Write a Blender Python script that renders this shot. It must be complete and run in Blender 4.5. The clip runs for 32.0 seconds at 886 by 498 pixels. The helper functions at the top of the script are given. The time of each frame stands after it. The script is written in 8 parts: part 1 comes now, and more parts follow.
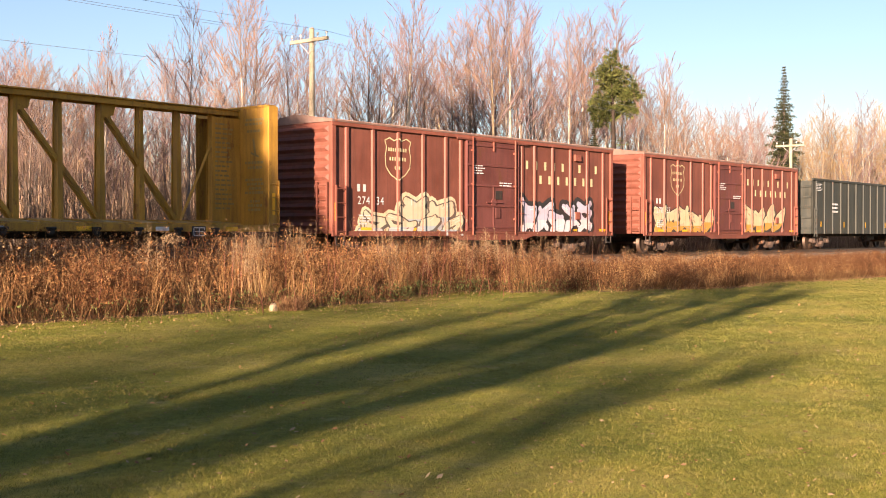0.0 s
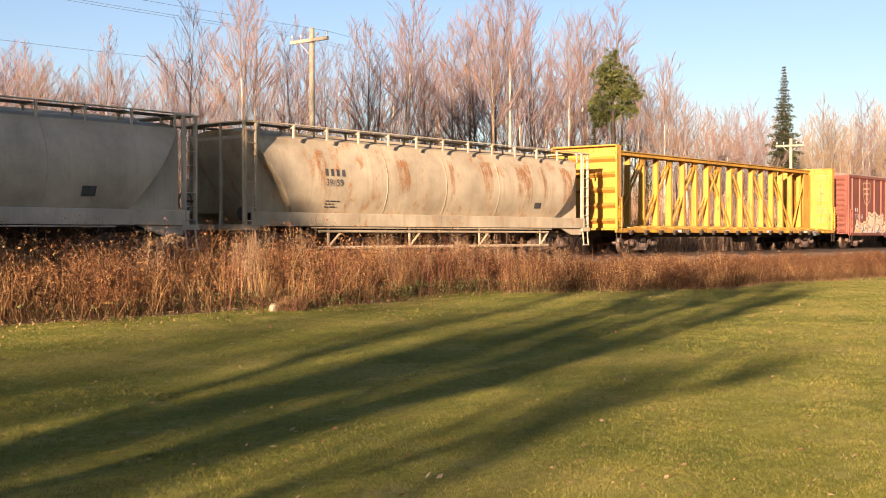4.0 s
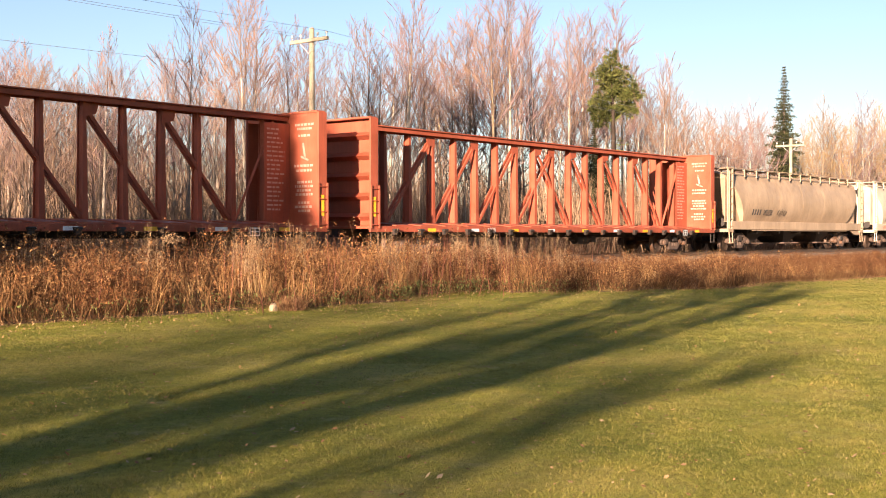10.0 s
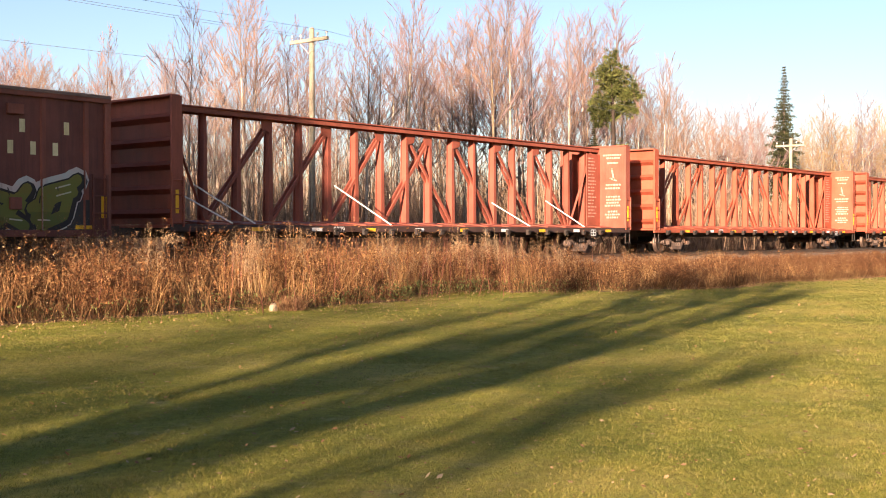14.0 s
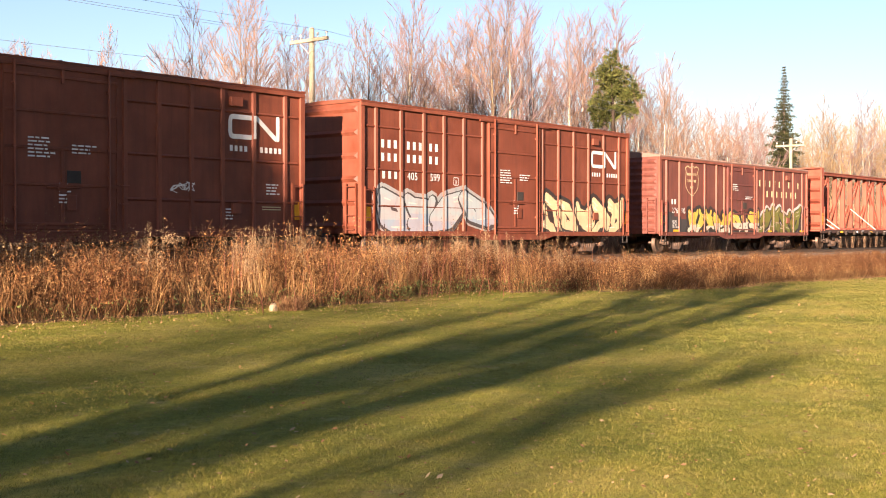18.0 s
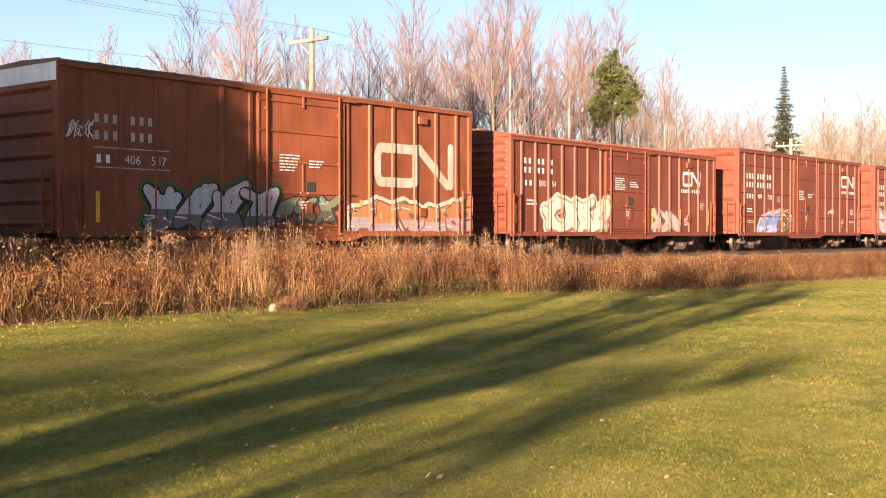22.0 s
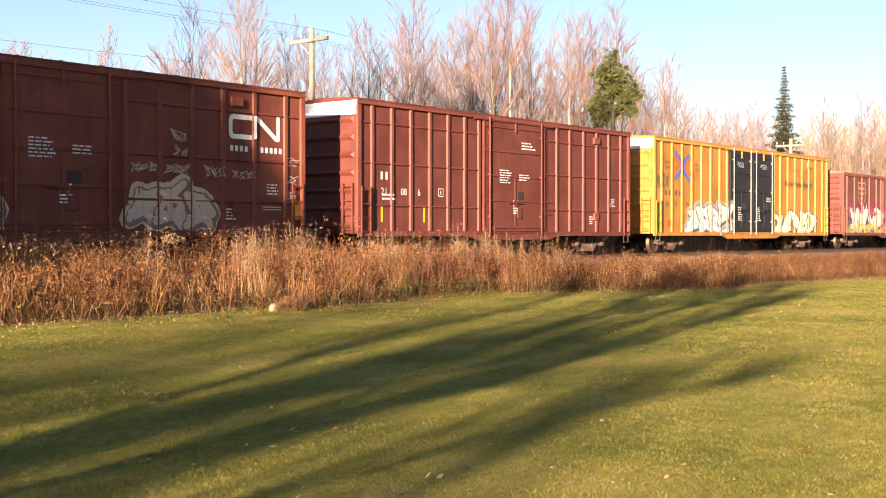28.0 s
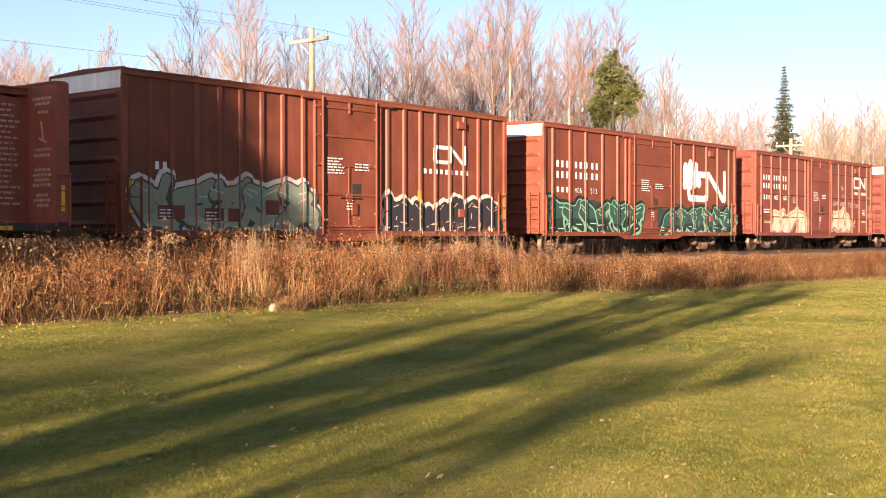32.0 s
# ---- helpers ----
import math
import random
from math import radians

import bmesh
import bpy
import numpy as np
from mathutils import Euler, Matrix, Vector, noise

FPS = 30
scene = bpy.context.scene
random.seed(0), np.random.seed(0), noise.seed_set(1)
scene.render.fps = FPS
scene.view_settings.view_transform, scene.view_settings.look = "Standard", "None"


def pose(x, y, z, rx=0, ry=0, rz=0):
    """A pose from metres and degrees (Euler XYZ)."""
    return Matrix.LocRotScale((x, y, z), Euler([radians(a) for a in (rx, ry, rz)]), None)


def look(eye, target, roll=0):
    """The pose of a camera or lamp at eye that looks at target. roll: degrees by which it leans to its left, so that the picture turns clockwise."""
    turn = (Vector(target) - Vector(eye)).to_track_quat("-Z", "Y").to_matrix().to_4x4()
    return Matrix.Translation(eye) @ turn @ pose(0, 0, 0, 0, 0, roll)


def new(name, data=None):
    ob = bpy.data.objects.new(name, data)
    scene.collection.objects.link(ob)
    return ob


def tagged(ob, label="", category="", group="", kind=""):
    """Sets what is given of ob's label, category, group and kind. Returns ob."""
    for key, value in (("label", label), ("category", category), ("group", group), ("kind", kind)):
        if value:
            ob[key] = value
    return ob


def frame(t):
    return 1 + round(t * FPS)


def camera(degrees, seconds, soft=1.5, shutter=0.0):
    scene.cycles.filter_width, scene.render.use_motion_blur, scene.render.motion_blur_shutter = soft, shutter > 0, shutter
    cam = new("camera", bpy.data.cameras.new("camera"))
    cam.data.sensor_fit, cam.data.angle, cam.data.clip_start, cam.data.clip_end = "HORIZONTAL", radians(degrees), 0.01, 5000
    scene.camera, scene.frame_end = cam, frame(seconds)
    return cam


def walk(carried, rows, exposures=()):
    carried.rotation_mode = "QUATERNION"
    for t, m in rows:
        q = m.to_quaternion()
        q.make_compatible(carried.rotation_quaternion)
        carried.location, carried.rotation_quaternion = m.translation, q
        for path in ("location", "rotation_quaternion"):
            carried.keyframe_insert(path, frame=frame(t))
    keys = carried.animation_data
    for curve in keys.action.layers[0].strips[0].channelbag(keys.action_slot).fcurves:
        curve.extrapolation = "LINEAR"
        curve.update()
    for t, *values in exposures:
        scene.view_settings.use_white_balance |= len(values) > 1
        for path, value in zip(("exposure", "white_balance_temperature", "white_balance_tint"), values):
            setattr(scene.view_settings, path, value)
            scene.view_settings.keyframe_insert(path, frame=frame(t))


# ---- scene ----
# The track runs along +x; the camera stands on the lawn at the origin, 1.6 m above it.
HEADING = 39.216            # degrees between the track and the way the camera looks
TILT = -0.69
EYE = (0.0, 0.0, 1.6)
RAIL = 0.8                  # height of the rail heads above the lawn
TRACK_Y = 26.115            # centre line of the track
LENGTH = 32.0

cam = camera(40.80, LENGTH, soft=1.0)
_h = radians(HEADING)
_view = look(EYE, (EYE[0] + math.cos(_h), EYE[1] + math.sin(_h), EYE[2] + math.tan(radians(TILT))))
walk(cam, [(0.0, _view), (LENGTH, _view)], exposures=tuple((t, e, 6900, 26) for t, e in ((0.0, 2.02), (1.0, 1.90), (3.0, 1.86), (6.0, 1.88), (9.0, 2.05), (12.0, 2.13), (19.0, 2.20), (LENGTH, 2.20))))

# ---- world and sun ----
SUN_TURN, SUN_HEIGHT = 19.0, 10.5     # degrees: the light travels along +x, turned towards the track; height of the sun
world = bpy.data.worlds.new("daylight")
scene.world = world
world.use_nodes = True
_nt = world.node_tree
_sky = _nt.nodes.new("ShaderNodeTexSky")
_sky.sky_type, _sky.sun_disc = "NISHITA", False
_sky.sun_elevation, _sky.sun_rotation = radians(SUN_HEIGHT), radians(270.0 - SUN_TURN)
_sky.air_density, _sky.dust_density, _sky.ozone_density = 1.0, 0.5, 2.6
_nt.links.new(_sky.outputs["Color"], _nt.nodes["Background"].inputs["Color"])
_nt.nodes["Background"].inputs["Strength"].default_value = 0.054
_sd = bpy.data.lights.new("sun", "SUN")
_sd.energy, _sd.angle, _sd.color = 4.75, radians(0.53), (1.0, 0.86, 0.66)
_sun = new("sun", _sd)
_a, _e = radians(SUN_TURN), radians(SUN_HEIGHT)
_sun.matrix_world = look((0, 0, 60), (math.cos(_a) * math.cos(_e), math.sin(_a) * math.cos(_e), 60 - math.sin(_e)))

# ---- tools ----
class Geo:
    """Collects vertices and faces for one mesh."""

    def __init__(self):
        self.v, self.f, self.m = [], [], []

    def add(self, verts, faces, slot=0):
        n = len(self.v)
        self.v.extend(verts)
        self.f.extend([tuple(i + n for i in f) for f in faces])
        self.m.extend([slot] * len(faces))
        return self

    def box(self, x0, x1, y0, y1, z0, z1, slot=0):
        v = [(x, y, z) for z in (z0, z1) for y in (y0, y1) for x in (x0, x1)]
        return self.add(v, [(0, 2, 3, 1), (4, 5, 7, 6), (0, 1, 5, 4), (1, 3, 7, 5), (3, 2, 6, 7), (2, 0, 4, 6)], slot)

    def cbox(self, x0, x1, y0, y1, z0, z1, c=0.01, slot=0):
        """A box with chamfered edges."""
        v, idx = [], {}
        for ix, x in enumerate((x0, x1)):
            for iy, y in enumerate((y0, y1)):
                for iz, z in enumerate((z0, z1)):
                    sx, sy, sz = (c, -c)[ix], (c, -c)[iy], (c, -c)[iz]
                    for k, p in enumerate(((x, y + sy, z + sz), (x + sx, y, z + sz), (x + sx, y + sy, z))):
                        idx[ix, iy, iz, k] = len(v)
                        v.append(p)
        f = []
        for s in (0, 1):
            f.append([idx[s, a, b, 0] for a, b in ((0, 0), (0, 1), (1, 1), (1, 0))][:: 1 if s == 0 else -1])
            f.append([idx[a, s, b, 1] for a, b in ((0, 0), (1, 0), (1, 1), (0, 1))][:: 1 if s == 0 else -1])
            f.append([idx[a, b, s, 2] for a, b in ((0, 0), (0, 1), (1, 1), (1, 0))][:: 1 if s == 0 else -1])
        for a in (0, 1):
            for b in (0, 1):
                f.append([idx[a, b, 0, 0], idx[a, b, 1, 0], idx[a, b, 1, 1], idx[a, b, 0, 1]])
                f.append([idx[a, 0, b, 0], idx[a, 1, b, 0], idx[a, 1, b, 2], idx[a, 0, b, 2]])
                f.append([idx[0, a, b, 1], idx[1, a, b, 1], idx[1, a, b, 2], idx[0, a, b, 2]])
                for z in (0, 1):
                    f.append([idx[a, b, z, 0], idx[a, b, z, 1], idx[a, b, z, 2]])
        return self.add(v, f, slot)

    def tube(self, p, q, r0, r1=None, n=6, slot=0, cap=True):
        p, q = Vector(p), Vector(q)
        r1 = r0 if r1 is None else r1
        d = (q - p).normalized()
        a = d.cross(Vector((0, 0, 1)) if abs(d.z) < 0.9 else Vector((1, 0, 0))).normalized()
        b = d.cross(a)
        v = []
        for c, r in ((p, r0), (q, r1)):
            for k in range(n):
                t = 2 * math.pi * k / n
                v.append(tuple(c + a * (r * math.cos(t)) + b * (r * math.sin(t))))
        f = [(k, (k + 1) % n, n + (k + 1) % n, n + k) for k in range(n)]
        if cap:
            f += [tuple(range(n))[::-1], tuple(range(n, 2 * n))]
        return self.add(v, f, slot)

    def path(self, pts, radii, n=4, slot=0):
        """A tapered tube along points."""
        v = []
        a = Vector((0.3, 0.9, 0.1))
        for i, p in enumerate(pts):
            d = (Vector(pts[min(i + 1, len(pts) - 1)]) - Vector(pts[max(i - 1, 0)])).normalized()
            a = (a - d * a.dot(d))
            a = a.normalized() if a.length > 1e-4 else d.orthogonal().normalized()
            b = d.cross(a)
            for k in range(n):
                t = 2 * math.pi * k / n
                v.append(tuple(Vector(p) + a * (radii[i] * math.cos(t)) + b * (radii[i] * math.sin(t))))
        f = []
        for i in range(len(pts) - 1):
            for k in range(n):
                f.append((i * n + k, i * n + (k + 1) % n, (i + 1) * n + (k + 1) % n, (i + 1) * n + k))
        return self.add(v, f, slot)

    def prism(self, poly, y0, y1, slot=0):
        """A polygon in x, z, drawn out along y."""
        n = len(poly)
        v = [(x, y0, z) for x, z in poly] + [(x, y1, z) for x, z in poly]
        f = [tuple(range(n)), tuple(range(2 * n - 1, n - 1, -1))] + [(k, n + k, n + (k + 1) % n, (k + 1) % n) for k in range(n)]
        return self.add(v, f, slot)

    def prism_x(self, poly, x0, x1, slot=0):
        """A polygon in y, z, drawn out along x."""
        n = len(poly)
        v = [(x0, y, z) for y, z in poly] + [(x1, y, z) for y, z in poly]
        f = [tuple(range(n))[::-1], tuple(range(n, 2 * n))] + [(k, (k + 1) % n, n + (k + 1) % n, n + k) for k in range(n)]
        return self.add(v, f, slot)

    def mesh(self, name, mats, smooth=False):
        me = bpy.data.meshes.new(name)
        me.from_pydata(self.v, [], self.f)
        for m in mats if isinstance(mats, (list, tuple)) else [mats]:
            me.materials.append(m)
        if any(self.m):
            me.polygons.foreach_set("material_index", self.m)
        if smooth:
            me.polygons.foreach_set("use_smooth", [True] * len(me.polygons))
        me.update()
        return me


def fix_normals(me):
    bm = bmesh.new()
    bm.from_mesh(me)
    bmesh.ops.recalc_face_normals(bm, faces=bm.faces)
    bm.to_mesh(me)
    bm.free()
    return me


def part(name, geo, mats, parent, label="", at=None, smooth=False):
    """Links a mesh as one part under a thing or a part."""
    me = geo if isinstance(geo, bpy.types.Mesh) else fix_normals(geo.mesh(name, mats, smooth))
    ob = new(name, me)
    ob.parent = parent
    if at is not None:
        ob.matrix_basis = at
    if label:
        tagged(ob, label)
    return ob


def thing(name, label, category, group="", m=None, kind=""):
    ob = new(name)
    ob.empty_display_size = 0.3
    if m is not None:
        ob.matrix_basis = m
    return tagged(ob, label, category, group, kind)


def fast_mesh(name, verts, faces, mat):
    """A large mesh from arrays; every face has the same number of corners."""
    me = bpy.data.meshes.new(name)
    k = faces.shape[1]
    me.vertices.add(len(verts))
    me.vertices.foreach_set("co", verts.astype(np.float32).ravel())
    me.loops.add(faces.size)
    me.loops.foreach_set("vertex_index", faces.astype(np.int32).ravel())
    me.polygons.add(len(faces))
    me.polygons.foreach_set("loop_start", np.arange(0, faces.size, k, dtype=np.int32))
    me.update(calc_edges=True)
    me.materials.append(mat)
    return me


# ---- materials ----
def material(name):
    m = bpy.data.materials.new(name)
    m.use_nodes = True
    nt = m.node_tree
    b = nt.nodes["Principled BSDF"]
    return m, nt, b


def node(nt, kind, **inputs):
    n = nt.nodes.new(kind)
    for k, v in inputs.items():
        n.inputs[k.replace("_", " ")].default_value = v
    return n


def coords(nt, scale=(1, 1, 1), per_object=True):
    """Object coordinates, shifted by chance from object to object."""
    tc = nt.nodes.new("ShaderNodeTexCoord")
    mp = nt.nodes.new("ShaderNodeMapping")
    mp.inputs["Scale"].default_value = scale
    nt.links.new(tc.outputs["Object"], mp.inputs["Vector"])
    if per_object:
        oi = nt.nodes.new("ShaderNodeObjectInfo")
        mul = nt.nodes.new("ShaderNodeMath")
        mul.operation = "MULTIPLY"
        mul.inputs[1].default_value = 37.0
        nt.links.new(oi.outputs["Random"], mul.inputs[0])
        nt.links.new(mul.outputs[0], mp.inputs["Location"])
    return mp.outputs["Vector"]


def ramp(nt, fac, stops, interp="LINEAR"):
    r = nt.nodes.new("ShaderNodeValToRGB")
    r.color_ramp.interpolation = interp
    e = r.color_ramp.elements
    while len(e) < len(stops):
        e.new(0.5)
    for el, (p, c) in zip(e, stops):
        el.position = p
        el.color = (*c, 1) if len(c) == 3 else c
    nt.links.new(fac, r.inputs["Fac"])
    return r.outputs["Color"]


def noise_out(nt, vec, scale, detail=4, rough=0.6):
    n = nt.nodes.new("ShaderNodeTexNoise")
    n.inputs["Scale"].default_value, n.inputs["Detail"].default_value, n.inputs["Roughness"].default_value = scale, detail, rough
    nt.links.new(vec, n.inputs["Vector"])
    return n.outputs["Fac"]


def mix(nt, fac, a, b, kind="MIX"):
    n = nt.nodes.new("ShaderNodeMix")
    n.data_type, n.blend_type = "RGBA", kind
    for sock, val in ((n.inputs[0], fac), (n.inputs[6], a), (n.inputs[7], b)):
        if isinstance(val, (int, float)):
            sock.default_value = val
        elif isinstance(val, tuple):
            sock.default_value = (*val, 1)
        else:
            nt.links.new(val, sock)
    return n.outputs[2]


def bump(nt, b, height, strength=0.2, dist=0.01):
    n = nt.nodes.new("ShaderNodeBump")
    n.inputs["Strength"].default_value, n.inputs["Distance"].default_value = strength, dist
    nt.links.new(height, n.inputs["Height"])
    nt.links.new(n.outputs["Normal"], b.inputs["Normal"])


def paint(name, colour, dirt=(0.10, 0.06, 0.04), amount=0.5, rust=0.0, rust_colour=(0.24, 0.07, 0.025), rough=0.55, metal=0.0):
    """Weathered paint: fading, streaks that run down, grime and rust patches."""
    m, nt, b = material(name)
    v1, v2, v3 = coords(nt, (0.7, 0.7, 0.7)), coords(nt, (5.0, 5.0, 0.35)), coords(nt, (1.6, 1.6, 0.8))
    fade = ramp(nt, noise_out(nt, v1, 1.2, 5), [(0.3, (0.0, 0.0, 0.0)), (0.75, (1, 1, 1))])
    pale = tuple(min(1.0, c * 1.2 + 0.012) for c in colour)
    dark = tuple(c * 0.74 for c in colour)
    col = mix(nt, fade, dark, pale)
    streak = ramp(nt, noise_out(nt, v2, 1.0, 6, 0.7), [(0.46, (0, 0, 0)), (0.72, (amount, amount, amount))])
    col = mix(nt, streak, col, dirt)
    if rust > 0:
        spots = ramp(nt, noise_out(nt, v3, 1.3, 8, 0.75), [(0.66 - 0.2 * rust, (0, 0, 0)), (0.72 - 0.12 * rust, (0.85, 0.85, 0.85))])
        col = mix(nt, spots, col, rust_colour)
    grain = noise_out(nt, coords(nt), 38.0, 3)
    col = mix(nt, 0.18, col, ramp(nt, grain, [(0.3, (0.25, 0.25, 0.25)), (0.7, (0.75, 0.75, 0.75))]), "OVERLAY")
    nt.links.new(col, b.inputs["Base Color"])
    b.inputs["Metallic"].default_value = metal
    b.inputs["Specular IOR Level"].default_value = 0.22
    nt.links.new(ramp(nt, fade, [(0.0, (rough - 0.08,) * 3), (1.0, (rough + 0.15,) * 3)]), b.inputs["Roughness"])
    bump(nt, b, noise_out(nt, coords(nt), 3.0, 6, 0.65), 0.25, 0.012)
    return m


def speckled(name, stops, scale=4.0, rough=0.85, island=False, bump_scale=40.0, bump_dist=0.01, objectwise=False):
    """A natural surface: colours spread over noise, or piece by piece."""
    m, nt, b = material(name)
    vec = coords(nt, per_object=False)
    if island:
        g = nt.nodes.new("ShaderNodeNewGeometry")
        fac = g.outputs["Random Per Island"]
    elif objectwise:
        fac = nt.nodes.new("ShaderNodeObjectInfo").outputs["Random"]
    else:
        fac = noise_out(nt, vec, scale, 8, 0.65)
    col = ramp(nt, fac, stops)
    if island or objectwise:
        big = noise_out(nt, vec, 0.5, 3)
        col = mix(nt, 0.35, col, ramp(nt, big, [(0.3, (0.3, 0.3, 0.3)), (0.7, (0.72, 0.72, 0.72))]), "OVERLAY")
    nt.links.new(col, b.inputs["Base Color"])
    b.inputs["Roughness"].default_value = rough
    b.inputs["Specular IOR Level"].default_value = 0.25
    if bump_scale:
        bump(nt, b, noise_out(nt, vec, bump_scale, 5, 0.7), 0.5, bump_dist)
    return m

# ---- ground ----
EDGE = ((-60, 18.4), (4, 18.4), (10.7, 18.1), (13, 18.2), (16, 17.9), (19.5, 18.3), (24.7, 18.5), (26.6, 17.9), (29.2, 17.0), (33, 16.2), (38, 16.1), (46, 15.6), (60, 16.0), (90, 17.0), (140, 18.5), (400, 19.0))


def lawn_edge(x):
    """Where the mown lawn ends and the weeds begin."""
    return float(np.interp(x, [e[0] for e in EDGE], [e[1] for e in EDGE])) + 0.25 * math.sin(x * 0.9) + 0.15 * math.sin(x * 2.3 + 1)


def ground_z(x, y):
    z = 0.05 * noise.noise((x * 0.12, y * 0.12, 0.0)) + 0.02 * noise.noise((x * 0.6, y * 0.6, 3.0))
    if y > 17:
        z += 0.50 * min(1.0, (y - 17) / 6.0)
    if y > 31:
        z += 0.06 * math.sin(x * 0.4) * min(1.0, (y - 31) / 4)
    if abs(x) > 200 or abs(y) > 150:
        z = 0.45 if y > 31 else 0.0
    return z


_xs = [-3500, -1000, -300, -120, -80, -60, -40, -30] + [k * 1.0 for k in range(-20, 141)] + [150, 165, 190, 240, 320, 500, 900, 1800, 4000]
_ys = [-3500, -900, -300, -100, -40, -20, -10, -5] + [k * 0.75 for k in range(0, 54)] + [42, 46, 50, 55, 62, 70, 85, 110, 160, 300, 700, 1600, 4000]
_v = np.array([(x, y, ground_z(x, y)) for y in _ys for x in _xs])
_n = len(_xs)
_f = np.array([(j * _n + i, j * _n + i + 1, (j + 1) * _n + i + 1, (j + 1) * _n + i) for j in range(len(_ys) - 1) for i in range(_n - 1)])


def turf_material():
    m, nt, b = material("mown_turf")
    vec = coords(nt, per_object=False)
    base = ramp(nt, noise_out(nt, vec, 0.35, 6, 0.6), [(0.30, (0.114, 0.130, 0.019)), (0.50, (0.205, 0.196, 0.034)), (0.72, (0.38, 0.298, 0.086))])
    fine = ramp(nt, noise_out(nt, vec, 12.0, 8, 0.8), [(0.32, (0.30, 0.31, 0.27)), (0.68, (0.70, 0.67, 0.58))])
    col = mix(nt, 0.85, base, fine, "OVERLAY")
    dry = ramp(nt, noise_out(nt, vec, 2.1, 6, 0.7), [(0.56, (0, 0, 0)), (0.75, (0.6, 0.6, 0.6))])
    col = mix(nt, dry, col, (0.36, 0.285, 0.13))
    nt.links.new(col, b.inputs["Base Color"])
    b.inputs["Roughness"].default_value = 0.9
    b.inputs["Specular IOR Level"].default_value = 0.1
    bump(nt, b, noise_out(nt, vec, 14.0, 8, 0.8), 0.8, 0.05)
    return m


TURF = turf_material()
SOIL = speckled("leaf_litter_soil", [(0.3, (0.05, 0.032, 0.018)), (0.5, (0.13, 0.075, 0.035)), (0.7, (0.24, 0.15, 0.07))], 6.0, 0.95, bump_scale=15, bump_dist=0.06)
_gm = fast_mesh("ground", _v, _f, TURF)
_gm.materials.append(SOIL)
_cx = _v[_f].mean(axis=1)
_gm.polygons.foreach_set("material_index", np.array([1 if c[1] > lawn_edge(c[0]) + 0.1 else 0 for c in _cx], dtype=np.int32))
_gm.polygons.foreach_set("use_smooth", np.ones(len(_f), dtype=bool))
tagged(new("ground", _gm), "mown green lawn that runs up to a rough, littered bank", "ground", kind="structure")

# ---- track ----
GRAVEL = speckled("crushed_stone", [(0.3, (0.09, 0.075, 0.06)), (0.5, (0.19, 0.155, 0.12)), (0.7, (0.30, 0.25, 0.19))], 30.0, 0.95, bump_scale=28, bump_dist=0.05)
_g = Geo()
_g.prism_x([(TRACK_Y - 3.4, 0.2), (TRACK_Y - 1.9, RAIL - 0.20), (TRACK_Y + 1.9, RAIL - 0.20), (TRACK_Y + 3.4, 0.2)], -400, 700)
tagged(new("ballast", fix_normals(_g.mesh("ballast", GRAVEL))), "grey-brown crushed stone ballast under the track", "ballast", kind="structure")
TIE = speckled("creosoted_wood", [(0.3, (0.03, 0.022, 0.016)), (0.7, (0.10, 0.075, 0.055))], 5.0, 0.9)
_g = Geo()
for _k in range(420):
    _x = -60 + _k * 0.53
    _g.box(_x, _x + 0.22, TRACK_Y - 1.3, TRACK_Y + 1.3, RAIL - 0.34, RAIL - 0.168)
tagged(new("railway_ties", fix_normals(_g.mesh("railway_ties", TIE))), "dark creosoted wooden ties bedded in the ballast", "railway tie", kind="stuff")
RAILM = paint("rail_steel", (0.13, 0.085, 0.06), (0.08, 0.05, 0.035), 0.5, 0.5, (0.2, 0.09, 0.04), 0.4, 0.7)
for _y in (-0.7535, 0.7535):
    _g = Geo()
    _o = TRACK_Y + _y
    _g.prism_x([(_o - 0.07, RAIL - 0.166), (_o + 0.07, RAIL - 0.166), (_o + 0.07, RAIL - 0.15), (_o + 0.012, RAIL - 0.13), (_o + 0.012, RAIL - 0.045), (_o + 0.036, RAIL - 0.03), (_o + 0.036, RAIL - 0.001),
                (_o - 0.036, RAIL - 0.001), (_o - 0.036, RAIL - 0.03), (_o - 0.012, RAIL - 0.045), (_o - 0.012, RAIL - 0.13), (_o - 0.07, RAIL - 0.15)], -400, 700)
    tagged(new("rail", fix_normals(_g.mesh("rail", RAILM))), "rust-brown steel running rail spiked to the ties", "rail", kind="structure")

# ---- trees ----
def bark(name, colour, colour2, scale=6.0):
    m, nt, b = material(name)
    v = coords(nt, (1, 1, 0.3))
    col = mix(nt, ramp(nt, noise_out(nt, v, scale, 6, 0.7), [(0.35, (0, 0, 0)), (0.65, (1, 1, 1))]), colour, colour2)
    oi = nt.nodes.new("ShaderNodeObjectInfo")
    tint = ramp(nt, oi.outputs["Random"], [(0.0, (0.42, 0.40, 0.40)), (0.5, (0.52, 0.5, 0.48)), (1.0, (0.62, 0.56, 0.50))])
    nt.links.new(mix(nt, 0.6, col, tint, "OVERLAY"), b.inputs["Base Color"])
    b.inputs["Roughness"].default_value = 0.9
    b.inputs["Specular IOR Level"].default_value = 0.15
    return m


